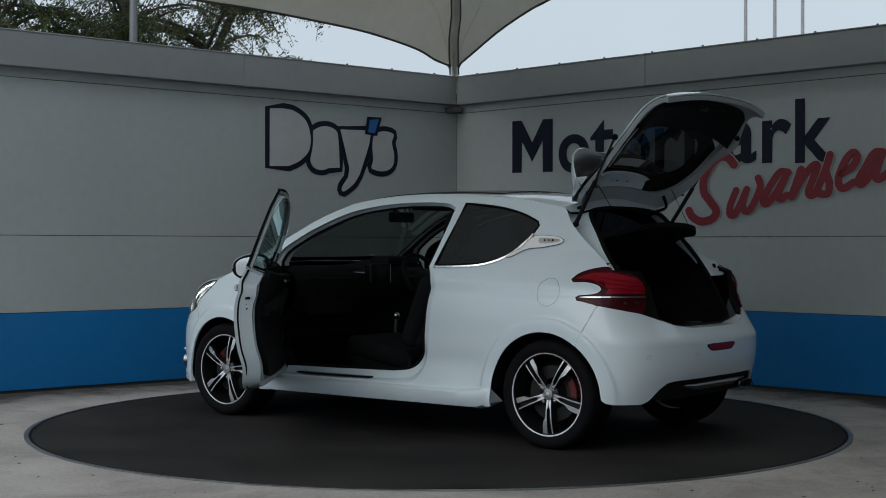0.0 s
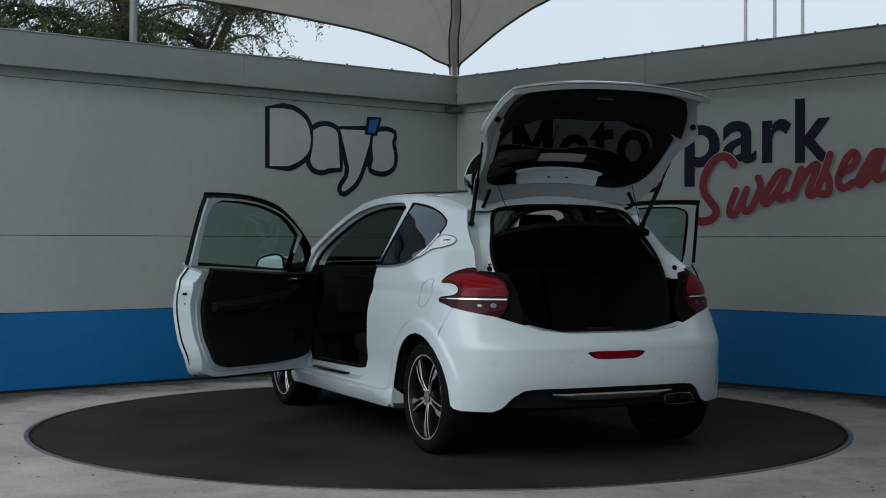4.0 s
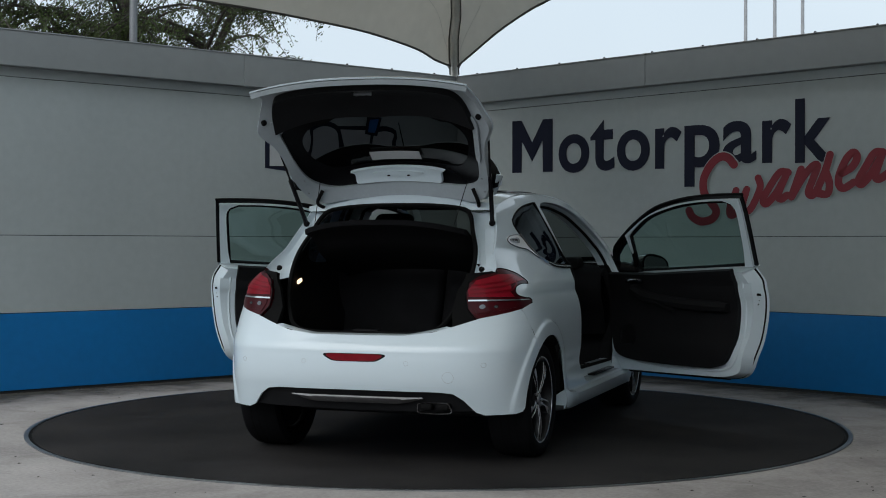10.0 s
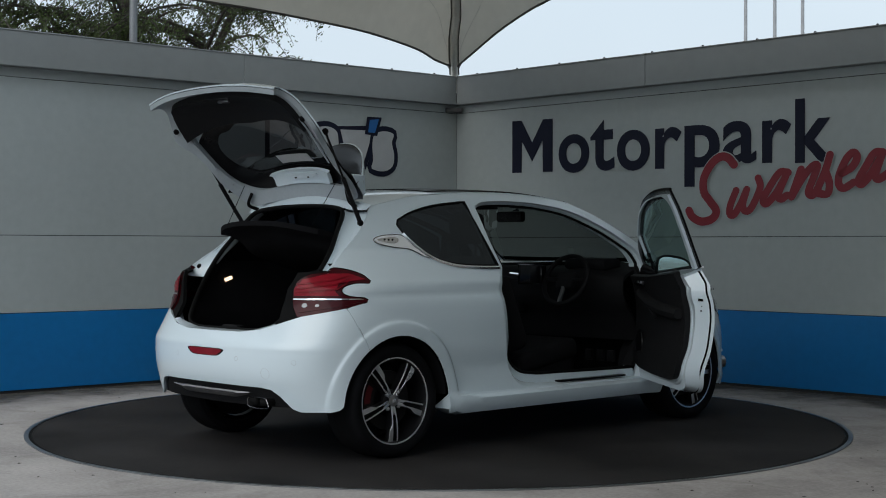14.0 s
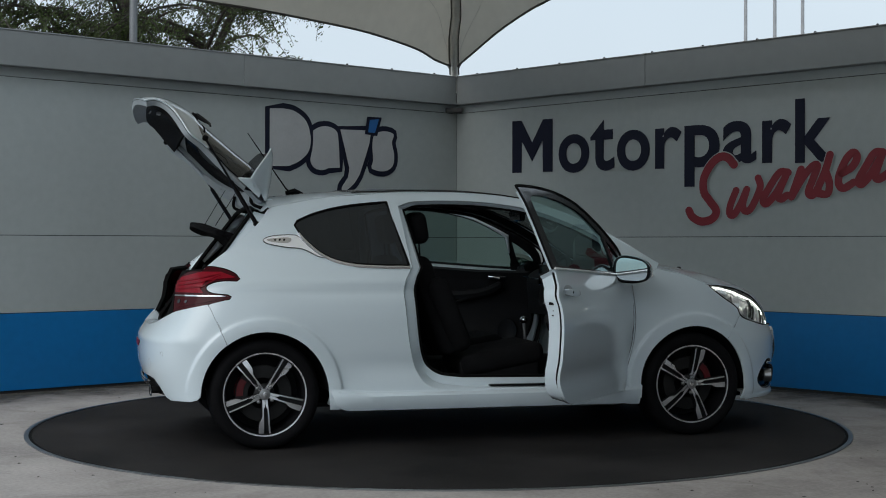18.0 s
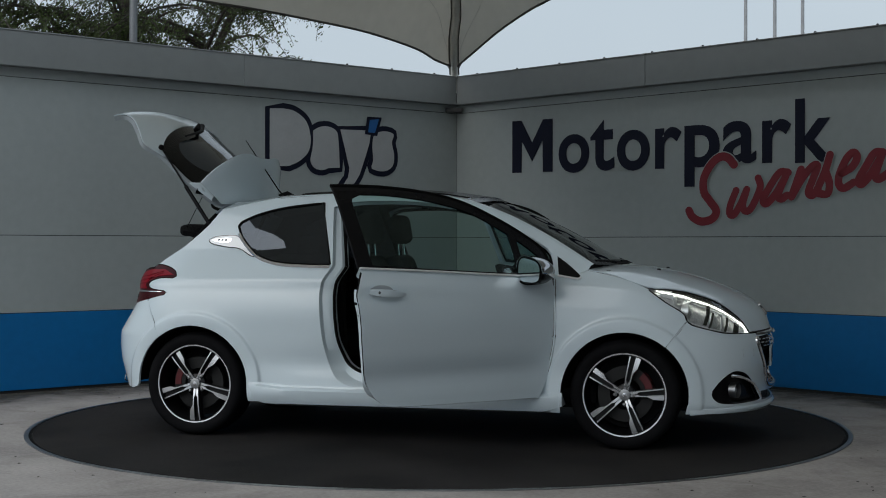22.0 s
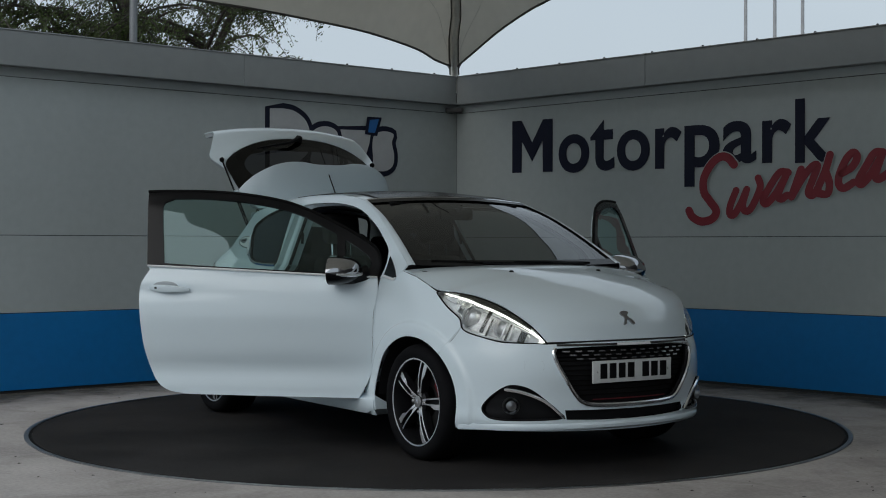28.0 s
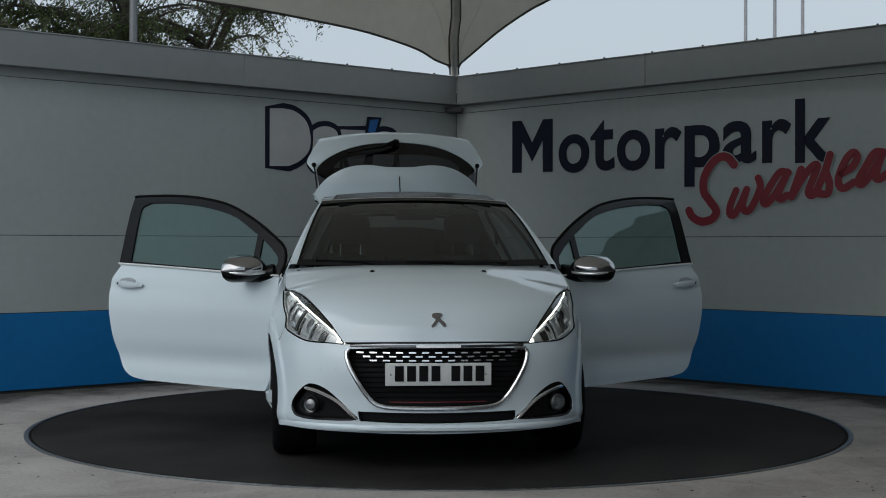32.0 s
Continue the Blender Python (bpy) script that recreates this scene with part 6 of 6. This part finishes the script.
def seat(y0, x0=0.0):
    s = part("front_seat", cushion(0.50, 0.52, 0.14), CLOTH, car, "dark cloth sports seat")
    s.matrix_basis = pose(0.16, y0, 0.46, 0, -10, 0)
    inv = s.matrix_basis.inverted()
    s.matrix_basis = pose(0.16 + x0, y0, 0.46, 0, -10, 0)

    def sub(name, bm, mat, m):
        o = part(name, bm, mat, s)
        o.matrix_basis = inv @ m
        return o
    sub("seat_back", cushion(0.48, 0.60, 0.15, taper=0.72), CLOTH, Matrix.Translation((-0.225, y0, 0.775)) @ Matrix.Rotation(radians(-110), 4, "Y") @ Matrix.Rotation(radians(180), 4, "X"))
    for sy in (1, -1):
        sub("seat_bolster", cushion(0.09, 0.46, 0.13, 0.0, 0.7), CLOTH, Matrix.Translation((-0.165, y0 + sy * 0.215, 0.72)) @ Matrix.Rotation(radians(-112), 4, "Y"))
        sub("head_rest_post", tube(bmesh.new(), [(-0.300, y0 + sy * 0.066, 1.00), (-0.318, y0 + sy * 0.066, 1.22)], 0.006, 8), CHROME, Matrix())
        sub("seat_rail", box(bmesh.new(), -0.10, 0.38, y0 + sy * 0.2 - 0.02, y0 + sy * 0.2 + 0.02, 0.262, 0.44, 0.01), PLASTIC, Matrix())
    sub("seat_base", box(bmesh.new(), -0.07, 0.37, y0 - 0.20, y0 + 0.20, 0.266, 0.41, 0.02), PLASTIC, Matrix())
    sub("head_rest", cushion(0.25, 0.19, 0.11, 0.02), CLOTH, Matrix.Translation((-0.318, y0, 1.225)) @ Matrix.Rotation(radians(-100), 4, "Y"))


seat(0.37, -0.02)
seat(-0.37)
bench = part("rear_bench", cushion(1.18, 0.46, 0.16), CLOTH, car, "dark cloth rear bench")
bench.matrix_basis = pose(-0.62, 0, 0.50, 0, -8, 0)
inv = bench.matrix_basis.inverted()
for y0, w in ((0.22, 0.70), (-0.37, 0.46)):
    o = part("bench_back", cushion(w, 0.56, 0.12, 0.01), CLOTH, bench)
    o.matrix_basis = inv @ Matrix.Translation((-0.87, y0, 0.80)) @ Matrix.Rotation(radians(-70), 4, "Y")
for y0 in (0.36, -0.36):
    o = part("rear_head_rest", cushion(0.24, 0.13, 0.09, 0.01), CLOTH, bench)
    o.matrix_basis = inv @ Matrix.Translation((-0.965, y0, 1.12)) @ Matrix.Rotation(radians(-78), 4, "Y")


BRACKET = material("dark_grey_steel", (0.06, 0.06, 0.06), 0.5, var=0.1)


# ---- signs on the walls ----
def sign_sheet(name, pts, mat, parent, y, th=0.003, holes=()):
    """A flat cut shape on a wall: outline by distance from the corner and height."""
    loops = [list(map(tuple, pts))] + [list(map(tuple, h)) for h in holes]
    allp, edges = [], []
    for lp in loops:
        k0 = len(allp)
        allp += [Vector(q) for q in lp]
        edges += [(k0 + i, k0 + (i + 1) % len(lp)) for i in range(len(lp))]
    v2, _, faces, *_ = delaunay_2d_cdt(allp, edges, [], 0, 1e-6)
    p = np.array([tuple(q) for q in v2])
    tri = [f for f in faces if len(f) == 3]
    c = p[np.array(tri)].mean(1)
    ok = inside(c, loops[0])
    for h in loops[1:]:
        ok &= ~inside(c, h)
    bm = bmesh.new()
    vs = [bm.verts.new((q[0], y, q[1])) for q in p]
    fs = [bm.faces.new([vs[i] for i in f]) for f, k in zip(tri, ok) if k]
    ex = bmesh.ops.extrude_face_region(bm, geom=fs)
    bmesh.ops.translate(bm, vec=(0, th, 0), verts=[v for v in ex["geom"] if isinstance(v, bmesh.types.BMVert)])
    loose = [v for v in bm.verts if not v.link_faces]
    bmesh.ops.delete(bm, geom=loose, context="VERTS")
    return part(name, bm, mat, parent, smooth=False)


# the trade mark: plain rounded shapes, grey with a navy outline and a blue slip
logo = empty("wall_logo", wall_frame(WAY_L))
tagged(logo, "grey trade mark shapes outlined in navy on the wall", "sign")
slab = [(2.184, 2.312)] + curve([(2.04, 2.32), (1.92, 2.303), (1.80, 2.226), (1.75, 2.088), (1.769, 1.962), (1.861, 1.874), (1.98, 1.82)], 4) + [(2.185, 1.813)]
blob = curve([(1.72, 2.145), (1.645, 2.182), (1.55, 2.189), (1.469, 2.158), (1.443, 2.09), (1.425, 1.826)], 3) + curve([(1.55, 1.818), (1.62, 1.797), (1.708, 1.814), (1.751, 1.878), (1.73, 1.974), (1.72, 2.055)], 3)
wedge = [(1.418, 2.171), (1.066, 2.179), (1.086, 2.059), (1.166, 1.849)] + curve([(1.20, 1.77), (1.27, 1.68), (1.38, 1.611), (1.40, 1.65), (1.33, 1.74)], 3) + [(1.316, 1.828)]
capsule = curve([(1.03, 2.14), (0.92, 2.181), (0.80, 2.161), (0.82, 2.08), (0.792, 1.967), (0.812, 1.861), (0.914, 1.81), (1.055, 1.832), (1.04, 1.91), (1.05, 2.03)], 3, True)
logo_shapes = (slab, blob, wedge, capsule)
for k, shape in enumerate(logo_shapes):
    sign_sheet("outline_shape", grown(shape, 0.048), NAVY, logo, 0.001 + 0.0006 * k)
for k, shape in enumerate(logo_shapes):
    sign_sheet("grey_shape", shape, SIGN_GREY, logo, 0.0062 + 0.0004 * k)
slip = [(1.086, 2.277), (0.98, 2.288), (1.027, 2.16), (1.106, 2.161)]
sign_sheet("outline_shape", grown(slip, 0.04), NAVY, logo, 0.0115)
sign_sheet("blue_slip", slip, SIGN_BLUE, logo, 0.0150)

words = empty("wall_lettering", wall_frame(WAY_R))
tagged(words, "navy word Motorpark over red slanted Swansea on the wall", "sign")


def letter(ch, u0, u1, z0, z1, mat, y=0.004, shear=0.0, bold=0.02, tilt=0.0):
    me = text_mesh(ch, shear, bold)
    co = np.array([v.co[:] for v in me.vertices])
    lo, hi = co.min(0), co.max(0)
    q = np.empty_like(co)
    q[:, 0] = u0 + (co[:, 0] - lo[0]) / (hi[0] - lo[0]) * (u1 - u0)
    q[:, 2] = z0 + (co[:, 1] - lo[1]) / (hi[1] - lo[1]) * (z1 - z0)
    q[:, 1] = y + (co[:, 2] - lo[2]) / (hi[2] - lo[2]) * 0.004
    if tilt:
        c, s = math.cos(tilt), math.sin(tilt)
        m = np.array(((u0 + u1) / 2, (z0 + z1) / 2))
        d = q[:, (0, 2)] - m
        q[:, 0], q[:, 2] = m[0] + d[:, 0] * c - d[:, 1] * s, m[1] + d[:, 0] * s + d[:, 1] * c
    # the wall's own frame is left-handed to the reader where it runs to the left
    for v, p in zip(me.vertices, q):
        v.co = p
    me.update()
    return part("letter", me, mat, words)


sign_sheet("letter", [(0.75, 1.80), (0.75, 2.28), (0.865, 2.28), (1.0, 2.07), (1.135, 2.275), (1.25, 2.272), (1.25, 1.795), (1.135, 1.797), (1.13, 2.09), (1.0, 1.90), (0.87, 2.09), (0.865, 1.80)], NAVY, words, 0.004, th=0.004)
for ch, u0, u1, z0, z1 in (("o", 1.325, 1.685, 1.775, 2.12), ("t", 1.70, 1.97, 1.78, 2.225), ("o", 2.0, 2.355, 1.77, 2.12), ("r", 2.415, 2.69, 1.775, 2.12),
                            ("p", 2.72, 3.07, 1.615, 2.12), ("a", 3.10, 3.42, 1.785, 2.13), ("r", 3.475, 3.74, 1.78, 2.12), ("k", 3.775, 4.11, 1.77, 2.265)):
    letter(ch, u0, u1, z0, z1, NAVY, bold=0.020)


def brush(bm, pts, r, y, th=0.0012):
    """One stroke of a broad round brush on the wall, along points by distance from the corner and height."""
    c = np.array(curve([(a, 0.0, b) for a, b in pts], 7))[:, (0, 2)]
    d = np.gradient(c, axis=0)
    d /= np.linalg.norm(d, axis=1)[:, None] + 1e-9
    left, right = [], []
    for p, t in zip(c, d):
        n = np.array((-t[1], t[0])) * (r * 1.12, r)
        left.append(p + n)
        right.append(p - n)
    for end, sgn, at in ((c[0], -1, 0), (c[-1], 1, -1)):
        t = d[at] * sgn
        caps = [end + np.array((t[0] * math.cos(a) - t[1] * math.sin(a), t[1] * math.cos(a) + t[0] * math.sin(a))) * (r * 1.12, r) for a in np.linspace(-math.pi / 2, math.pi / 2, 9)]
        f = bm.faces.new([bm.verts.new((q[0], y, q[1])) for q in caps])
        bm.faces.new([bm.verts.new((v.co.x, y + th, v.co.z)) for v in reversed(f.verts)])
    for yy in (y, y + th):
        rows = [[bm.verts.new((q[0], yy, q[1])) for q in side_] for side_ in (left, right)]
        for i in range(len(c) - 1):
            bm.faces.new((rows[0][i], rows[0][i + 1], rows[1][i + 1], rows[1][i]))


SCRIPT = (
    (0.034, ([(3.214, 1.781), (3.154, 1.838), (3.077, 1.846), (2.988, 1.786), (2.921, 1.678), (2.921, 1.571), (2.982, 1.491), (3.043, 1.412), (3.004, 1.348), (2.898, 1.326), (2.807, 1.365), (2.773, 1.417)],)),
    (0.029, ([(3.235, 1.571), (3.181, 1.454), (3.175, 1.386), (3.213, 1.377), (3.273, 1.452), (3.337, 1.577)], [(3.337, 1.577), (3.30, 1.461), (3.321, 1.406), (3.374, 1.423), (3.443, 1.538), (3.464, 1.609), (3.443, 1.664)])),
    (0.029, ([(3.717, 1.698), (3.641, 1.701), (3.548, 1.589), (3.49, 1.492), (3.521, 1.46), (3.599, 1.53), (3.687, 1.655)], [(3.712, 1.702), (3.63, 1.533), (3.656, 1.493), (3.707, 1.522)])),
    (0.029, ([(3.833, 1.72), (3.747, 1.508)], [(3.747, 1.508), (3.858, 1.666), (3.942, 1.745), (3.977, 1.735), (3.942, 1.65), (3.898, 1.543), (3.932, 1.516), (3.981, 1.562)])),
    (0.029, ([(3.972, 1.554), (4.045, 1.702), (4.084, 1.821)], [(4.045, 1.702), (4.079, 1.607), (4.064, 1.526), (3.986, 1.528)])),
    (0.029, ([(4.185, 1.676), (4.27, 1.719), (4.312, 1.789), (4.279, 1.829), (4.218, 1.776), (4.161, 1.655), (4.165, 1.583), (4.208, 1.564), (4.284, 1.604)],)),
    (0.029, ([(4.52, 1.821), (4.456, 1.816), (4.382, 1.714), (4.326, 1.62), (4.354, 1.589), (4.433, 1.67), (4.511, 1.788)], [(4.52, 1.817), (4.465, 1.657), (4.493, 1.622), (4.561, 1.661)])),
)
for k, (r, strokes) in enumerate(SCRIPT):
    for name, mat, grow, y in (("letter_edging", WALL, 0.008, 0.0085), ("letter", SIGN_RED, 0.0, 0.0125)):
        bm = bmesh.new()
        for j, pts in enumerate(strokes):
            brush(bm, pts, r + grow, y + 0.0005 * j + 0.0002 * k)
        part(name, bm, mat, words, smooth=False)

# ---- canopy: a stretched white membrane, held down at a mast in the corner ----
canopy = empty("canopy")
tagged(canopy, "white tensioned membrane canopy drawn down to a corner mast", "canopy")
EDGE_L = curve([(0.105, 4.40, 2.83), (-0.035, 4.066, 2.842), (-0.215, 3.766, 2.907), (-0.619, 3.166, 2.962), (-1.052, 2.566, 2.973), (-1.437, 1.966, 2.961), (-1.833, 1.466, 2.950), (-2.22, 0.866, 2.947), (-2.58, 0.166, 2.948), (-2.95, -0.8, 3.0)], 5)
EDGE_R = curve([(0.175, 4.40, 2.83), (0.298, 4.066, 2.897), (0.527, 3.766, 3.057), (0.759, 3.366, 3.170), (0.934, 3.066, 3.227), (1.30, 2.466, 3.33), (1.82, 1.766, 3.43), (2.49, 0.966, 3.50), (3.4, 0.2, 3.56), (4.6, -0.8, 3.55)], 5)
rows = []
for i, (a, b) in enumerate(zip(EDGE_L, EDGE_R)):
    t = i / (len(EDGE_L) - 1)
    a, b = Vector(a), Vector(b)
    row = []
    for v in np.linspace(0, 1, 25):
        p = a.lerp(b, v)
        p.z += 4 * v * (1 - v) * (0.02 + 1.55 * t ** 0.9)
        row.append(p)
    rows.append(row)
# unseen front of the membrane, added and skewed to shade the right side more
last = rows[-1]
for k in range(1, 9):
    f = k / 8
    rows.append([Vector((p.x * (1 - (0.10 if p.x > 0 else 0.38) * f), p.y - (3.7 + 0.36 * p.x) * f, p.z + (3.0 - p.z) * f ** 2 * 0.8)) for p in last])
part("membrane", sheet(bmesh.new(), rows), MEMBRANE, canopy)
for e in (EDGE_L, EDGE_R):
    part("edge_hem", tube(bmesh.new(), e, 0.011, 6), HEM, canopy)
for j in (6, 19):
    part("membrane_seam", tube(bmesh.new(), [r[j] - Vector((0, 0, 0.003)) for r in rows[:50]], 0.0018, 5), MEMBRANE_DARK, canopy)


def ridge(i, v, drop):
    """A point under the membrane: row, share of the way across, distance below."""
    return rows[i][0].lerp(rows[i][-1], v).lerp(rows[i][round(v * 24)], 1.0) - Vector((0, 0, drop))


# the mast: a short post, then a flat arm that follows the membrane from below
spine = [Vector((0.145, 4.60, 2.60)), Vector((0.145, 4.56, 2.78))] + [ridge(i, 0.5, 0.05) for i in range(2, 21, 3)]
part("mast", tube(bmesh.new(), spine, [0.042, 0.042] + [0.040] * (len(spine) - 2), 10), CANOPY_STEEL, canopy)
for sx in (-1, 1):
    cord = [Vector((p.x + 0.043 * sx, p.y - 0.01, p.z - 0.012)) for p in spine[1:]]
    part("mast_cord", tube(bmesh.new(), cord, 0.006, 6), HEM, canopy)
part("mast_arm", tube(bmesh.new(), [ridge(12, 0.5, 0.07), ridge(18, 0.58, 0.07), ridge(25, 0.66, 0.07)], 0.028, 8), CANOPY_STEEL, canopy)
part("mast_arm", tube(bmesh.new(), [ridge(12, 0.5, 0.10), ridge(18, 0.62, 0.09), ridge(25, 0.74, 0.09)], 0.012, 6), HEM, canopy)
for sx in (-1, 1):
    bm = bmesh.new()
    box(bm, -0.018, 0.018, -0.03, 0.03, -0.05, 0.05, 0.006, Matrix.Translation((0.14 + 0.055 * sx, 4.50, 2.865)) @ Matrix.Rotation(radians(28 * sx), 4, "Y"))
    part("corner_clamp", bm, GALV, canopy)
bm = bmesh.new()
box(bm, -0.09, 0.07, -0.07, 0.02, 2.405, 2.445, 0.006, Matrix.Translation((CORNER.x - 0.02, CORNER.y - 0.07, 0)))
tagged(part("corner_bracket", bm, BRACKET), "grey steel bracket in the wall corner", "bracket")

# ---- behind the walls: flag poles, a lamp post, trees ----
for k, (x, top) in enumerate(((6.93, 9.5), (7.59, 9.5), (8.22, 9.5))):
    fp = empty("flag_pole", pose(x, 22.966, 0))
    tagged(fp, "slim white flag pole behind the wall", "flag pole", "flag poles behind the wall")
    part("shaft", tube(bmesh.new(), [(0, 0, 0), (0, 0, top)], [0.055, 0.032], 10), POLE, fp)
    bm = bmesh.new()
    bmesh.ops.create_icosphere(bm, subdivisions=2, radius=0.05, matrix=Matrix.Translation((0, 0, top)))
    part("finial", bm, POLE, fp)
    bm = bmesh.new()
    box(bm, -0.16, 0.16, -0.16, 0.16, 0, 0.02, 0.004)
    part("base_plate", bm, GALV, fp)
lp = empty("lamp_post", pose(-3.47, 7.0, 0))
tagged(lp, "grey galvanised lamp post behind the wall", "lamp post")
part("column", tube(bmesh.new(), [(0, 0, 0), (0.0, 0, 3.0), (0.03, 0, 7.0)], [0.055, 0.046, 0.04], 12), GALV, lp)
part("lantern", box(bmesh.new(), -0.15, 0.55, -0.12, 0.12, 6.98, 7.10, 0.04), GALV, lp)


def tree(name, m, height, spread, seed, label, lean=0.0, girth=0.19):
    rnd = random.Random(seed)
    t = empty(name, m)
    tagged(t, label, "tree", "trees behind the wall")
    trunk = [(lean * z * 0.12 + 0.05 * math.sin(z * 1.3 + seed), 0.04 * math.cos(z), z) for z in np.linspace(0, height * 0.8, 10)]
    part("trunk", tube(bmesh.new(), trunk, [girth * (1 - 0.75 * i / 9) + 0.01 for i in range(10)], 9), BARK, t)
    twigs, leaf_at = bmesh.new(), []
    for k in range(46):
        z = height * (0.25 + 0.55 * rnd.random())
        j = min(8, int(z / (height * 0.8) * 9))
        p = Vector(trunk[j]) + Vector((0, 0, z - trunk[j][2]))
        ang = rnd.uniform(0, math.tau)
        ln = spread * rnd.uniform(0.55, 1.0) * (1.15 - 0.5 * z / height)
        d = Vector((math.cos(ang), math.sin(ang), rnd.uniform(0.25, 0.75))).normalized()
        pts = [p]
        for i in range(6):
            d = (d + Vector((rnd.uniform(-0.18, 0.18), rnd.uniform(-0.18, 0.18), -0.07 * i + rnd.uniform(-0.08, 0.08)))).normalized()
            pts.append(pts[-1] + d * ln / 6)
        r0 = 0.030 * (1.2 - 0.6 * z / height)
        part("limb", tube(bmesh.new(), pts, [r0 * (1 - 0.85 * i / 6) + 0.002 for i in range(7)], 5), BARK, t)
        for q in range(16):
            i = rnd.randint(1, 6)
            b = pts[i].lerp(pts[max(0, i - 1)], rnd.random())
            e = Vector((rnd.uniform(-1, 1), rnd.uniform(-1, 1), rnd.uniform(-0.2, 0.5))).normalized()
            tp = [b]
            for w in range(5):
                e = (e + Vector((rnd.uniform(-0.2, 0.2), rnd.uniform(-0.2, 0.2), -0.26))).normalized()
                tp.append(tp[-1] + e * rnd.uniform(0.09, 0.17))
            tube(twigs, tp, [0.007, 0.006, 0.005, 0.0045, 0.004, 0.003], 3, False)
            for w in range(1, 6):
                for _ in range(11):
                    leaf_at.append(tp[w].lerp(tp[w - 1], rnd.random()) + Vector((rnd.gauss(0, 0.03), rnd.gauss(0, 0.03), rnd.gauss(-0.02, 0.03))))
    tagged(part("twig_mass", twigs, BARK, t), kind="stuff")
    verts, faces = [], []
    for c in leaf_at:
        n = Vector((rnd.gauss(0, 1), rnd.gauss(0, 1), rnd.gauss(0, 0.6))).normalized()
        u = n.orthogonal().normalized()
        v = n.cross(u)
        L, W = rnd.uniform(0.014, 0.027), rnd.uniform(0.006, 0.012)
        k = len(verts)
        verts += [tuple(c - u * L), tuple(c - v * W + n * 0.004), tuple(c + u * L), tuple(c + v * W + n * 0.004)]
        faces.append((k, k + 1, k + 2, k + 3))
    me = bpy.data.meshes.new("crown")
    me.from_pydata(verts, [], faces)
    tagged(part("crown", me, LEAF, t, "fresh spring leaves"), kind="stuff")


tree("birch_tree", pose(-4.15, 8.97, 0), 6.2, 2.6, 3, "slender tree with drooping twigs and fresh leaves", 0.25)
tree("birch_tree", pose(-5.4, 8.2, 0), 6.6, 2.2, 8, "dark-trunked tree in thin spring leaf beside another", -0.1)
tree("birch_tree", pose(-4.42, 8.5, 0), 7.2, 2.3, 12, "leaning tree with thin drooping twigs", 4.0, 0.075)


# ---- dirt on the ground ----
rnd = random.Random(5)
verts, faces = [], []
for _ in range(420):
    a, r = rnd.uniform(0, math.tau), rnd.uniform(2.62, 6.5)
    x, y = r * math.cos(a), r * math.sin(a) * 0.95
    s = rnd.uniform(0.004, 0.014) * (1.6 if rnd.random() < 0.1 else 1)
    k = len(verts)
    n = rnd.randint(4, 6)
    verts += [(x + s * rnd.uniform(0.6, 1.2) * math.cos(q * math.tau / n), y + s * rnd.uniform(0.6, 1.2) * math.sin(q * math.tau / n), 0.001) for q in range(n)] + [(x, y, 0.004)]
    faces += [(k + q, k + (q + 1) % n, k + n) for q in range(n)]
me = bpy.data.meshes.new("grit")
me.from_pydata(verts, [], faces)
tagged(part("grit", me, BARK), "dark specks of grit and leaf litter on the concrete", "grit", kind="stuff")


# ---- what turns ----
def turn_of(t):
    return 28.6 - 7.095 * (t - 16.0)


def motions():
    """The turntable carries the car round at a steady pace."""
    seat = pose(0.028, -0.186, 0.006)
    walk(turntable, [(t, pose(0, 0, 0, 0, 0, turn_of(t))) for t in range(0, 33)])
    walk(car, [(t, pose(0, 0, 0, 0, 0, turn_of(t)) @ seat) for t in range(0, 33)])


motions()
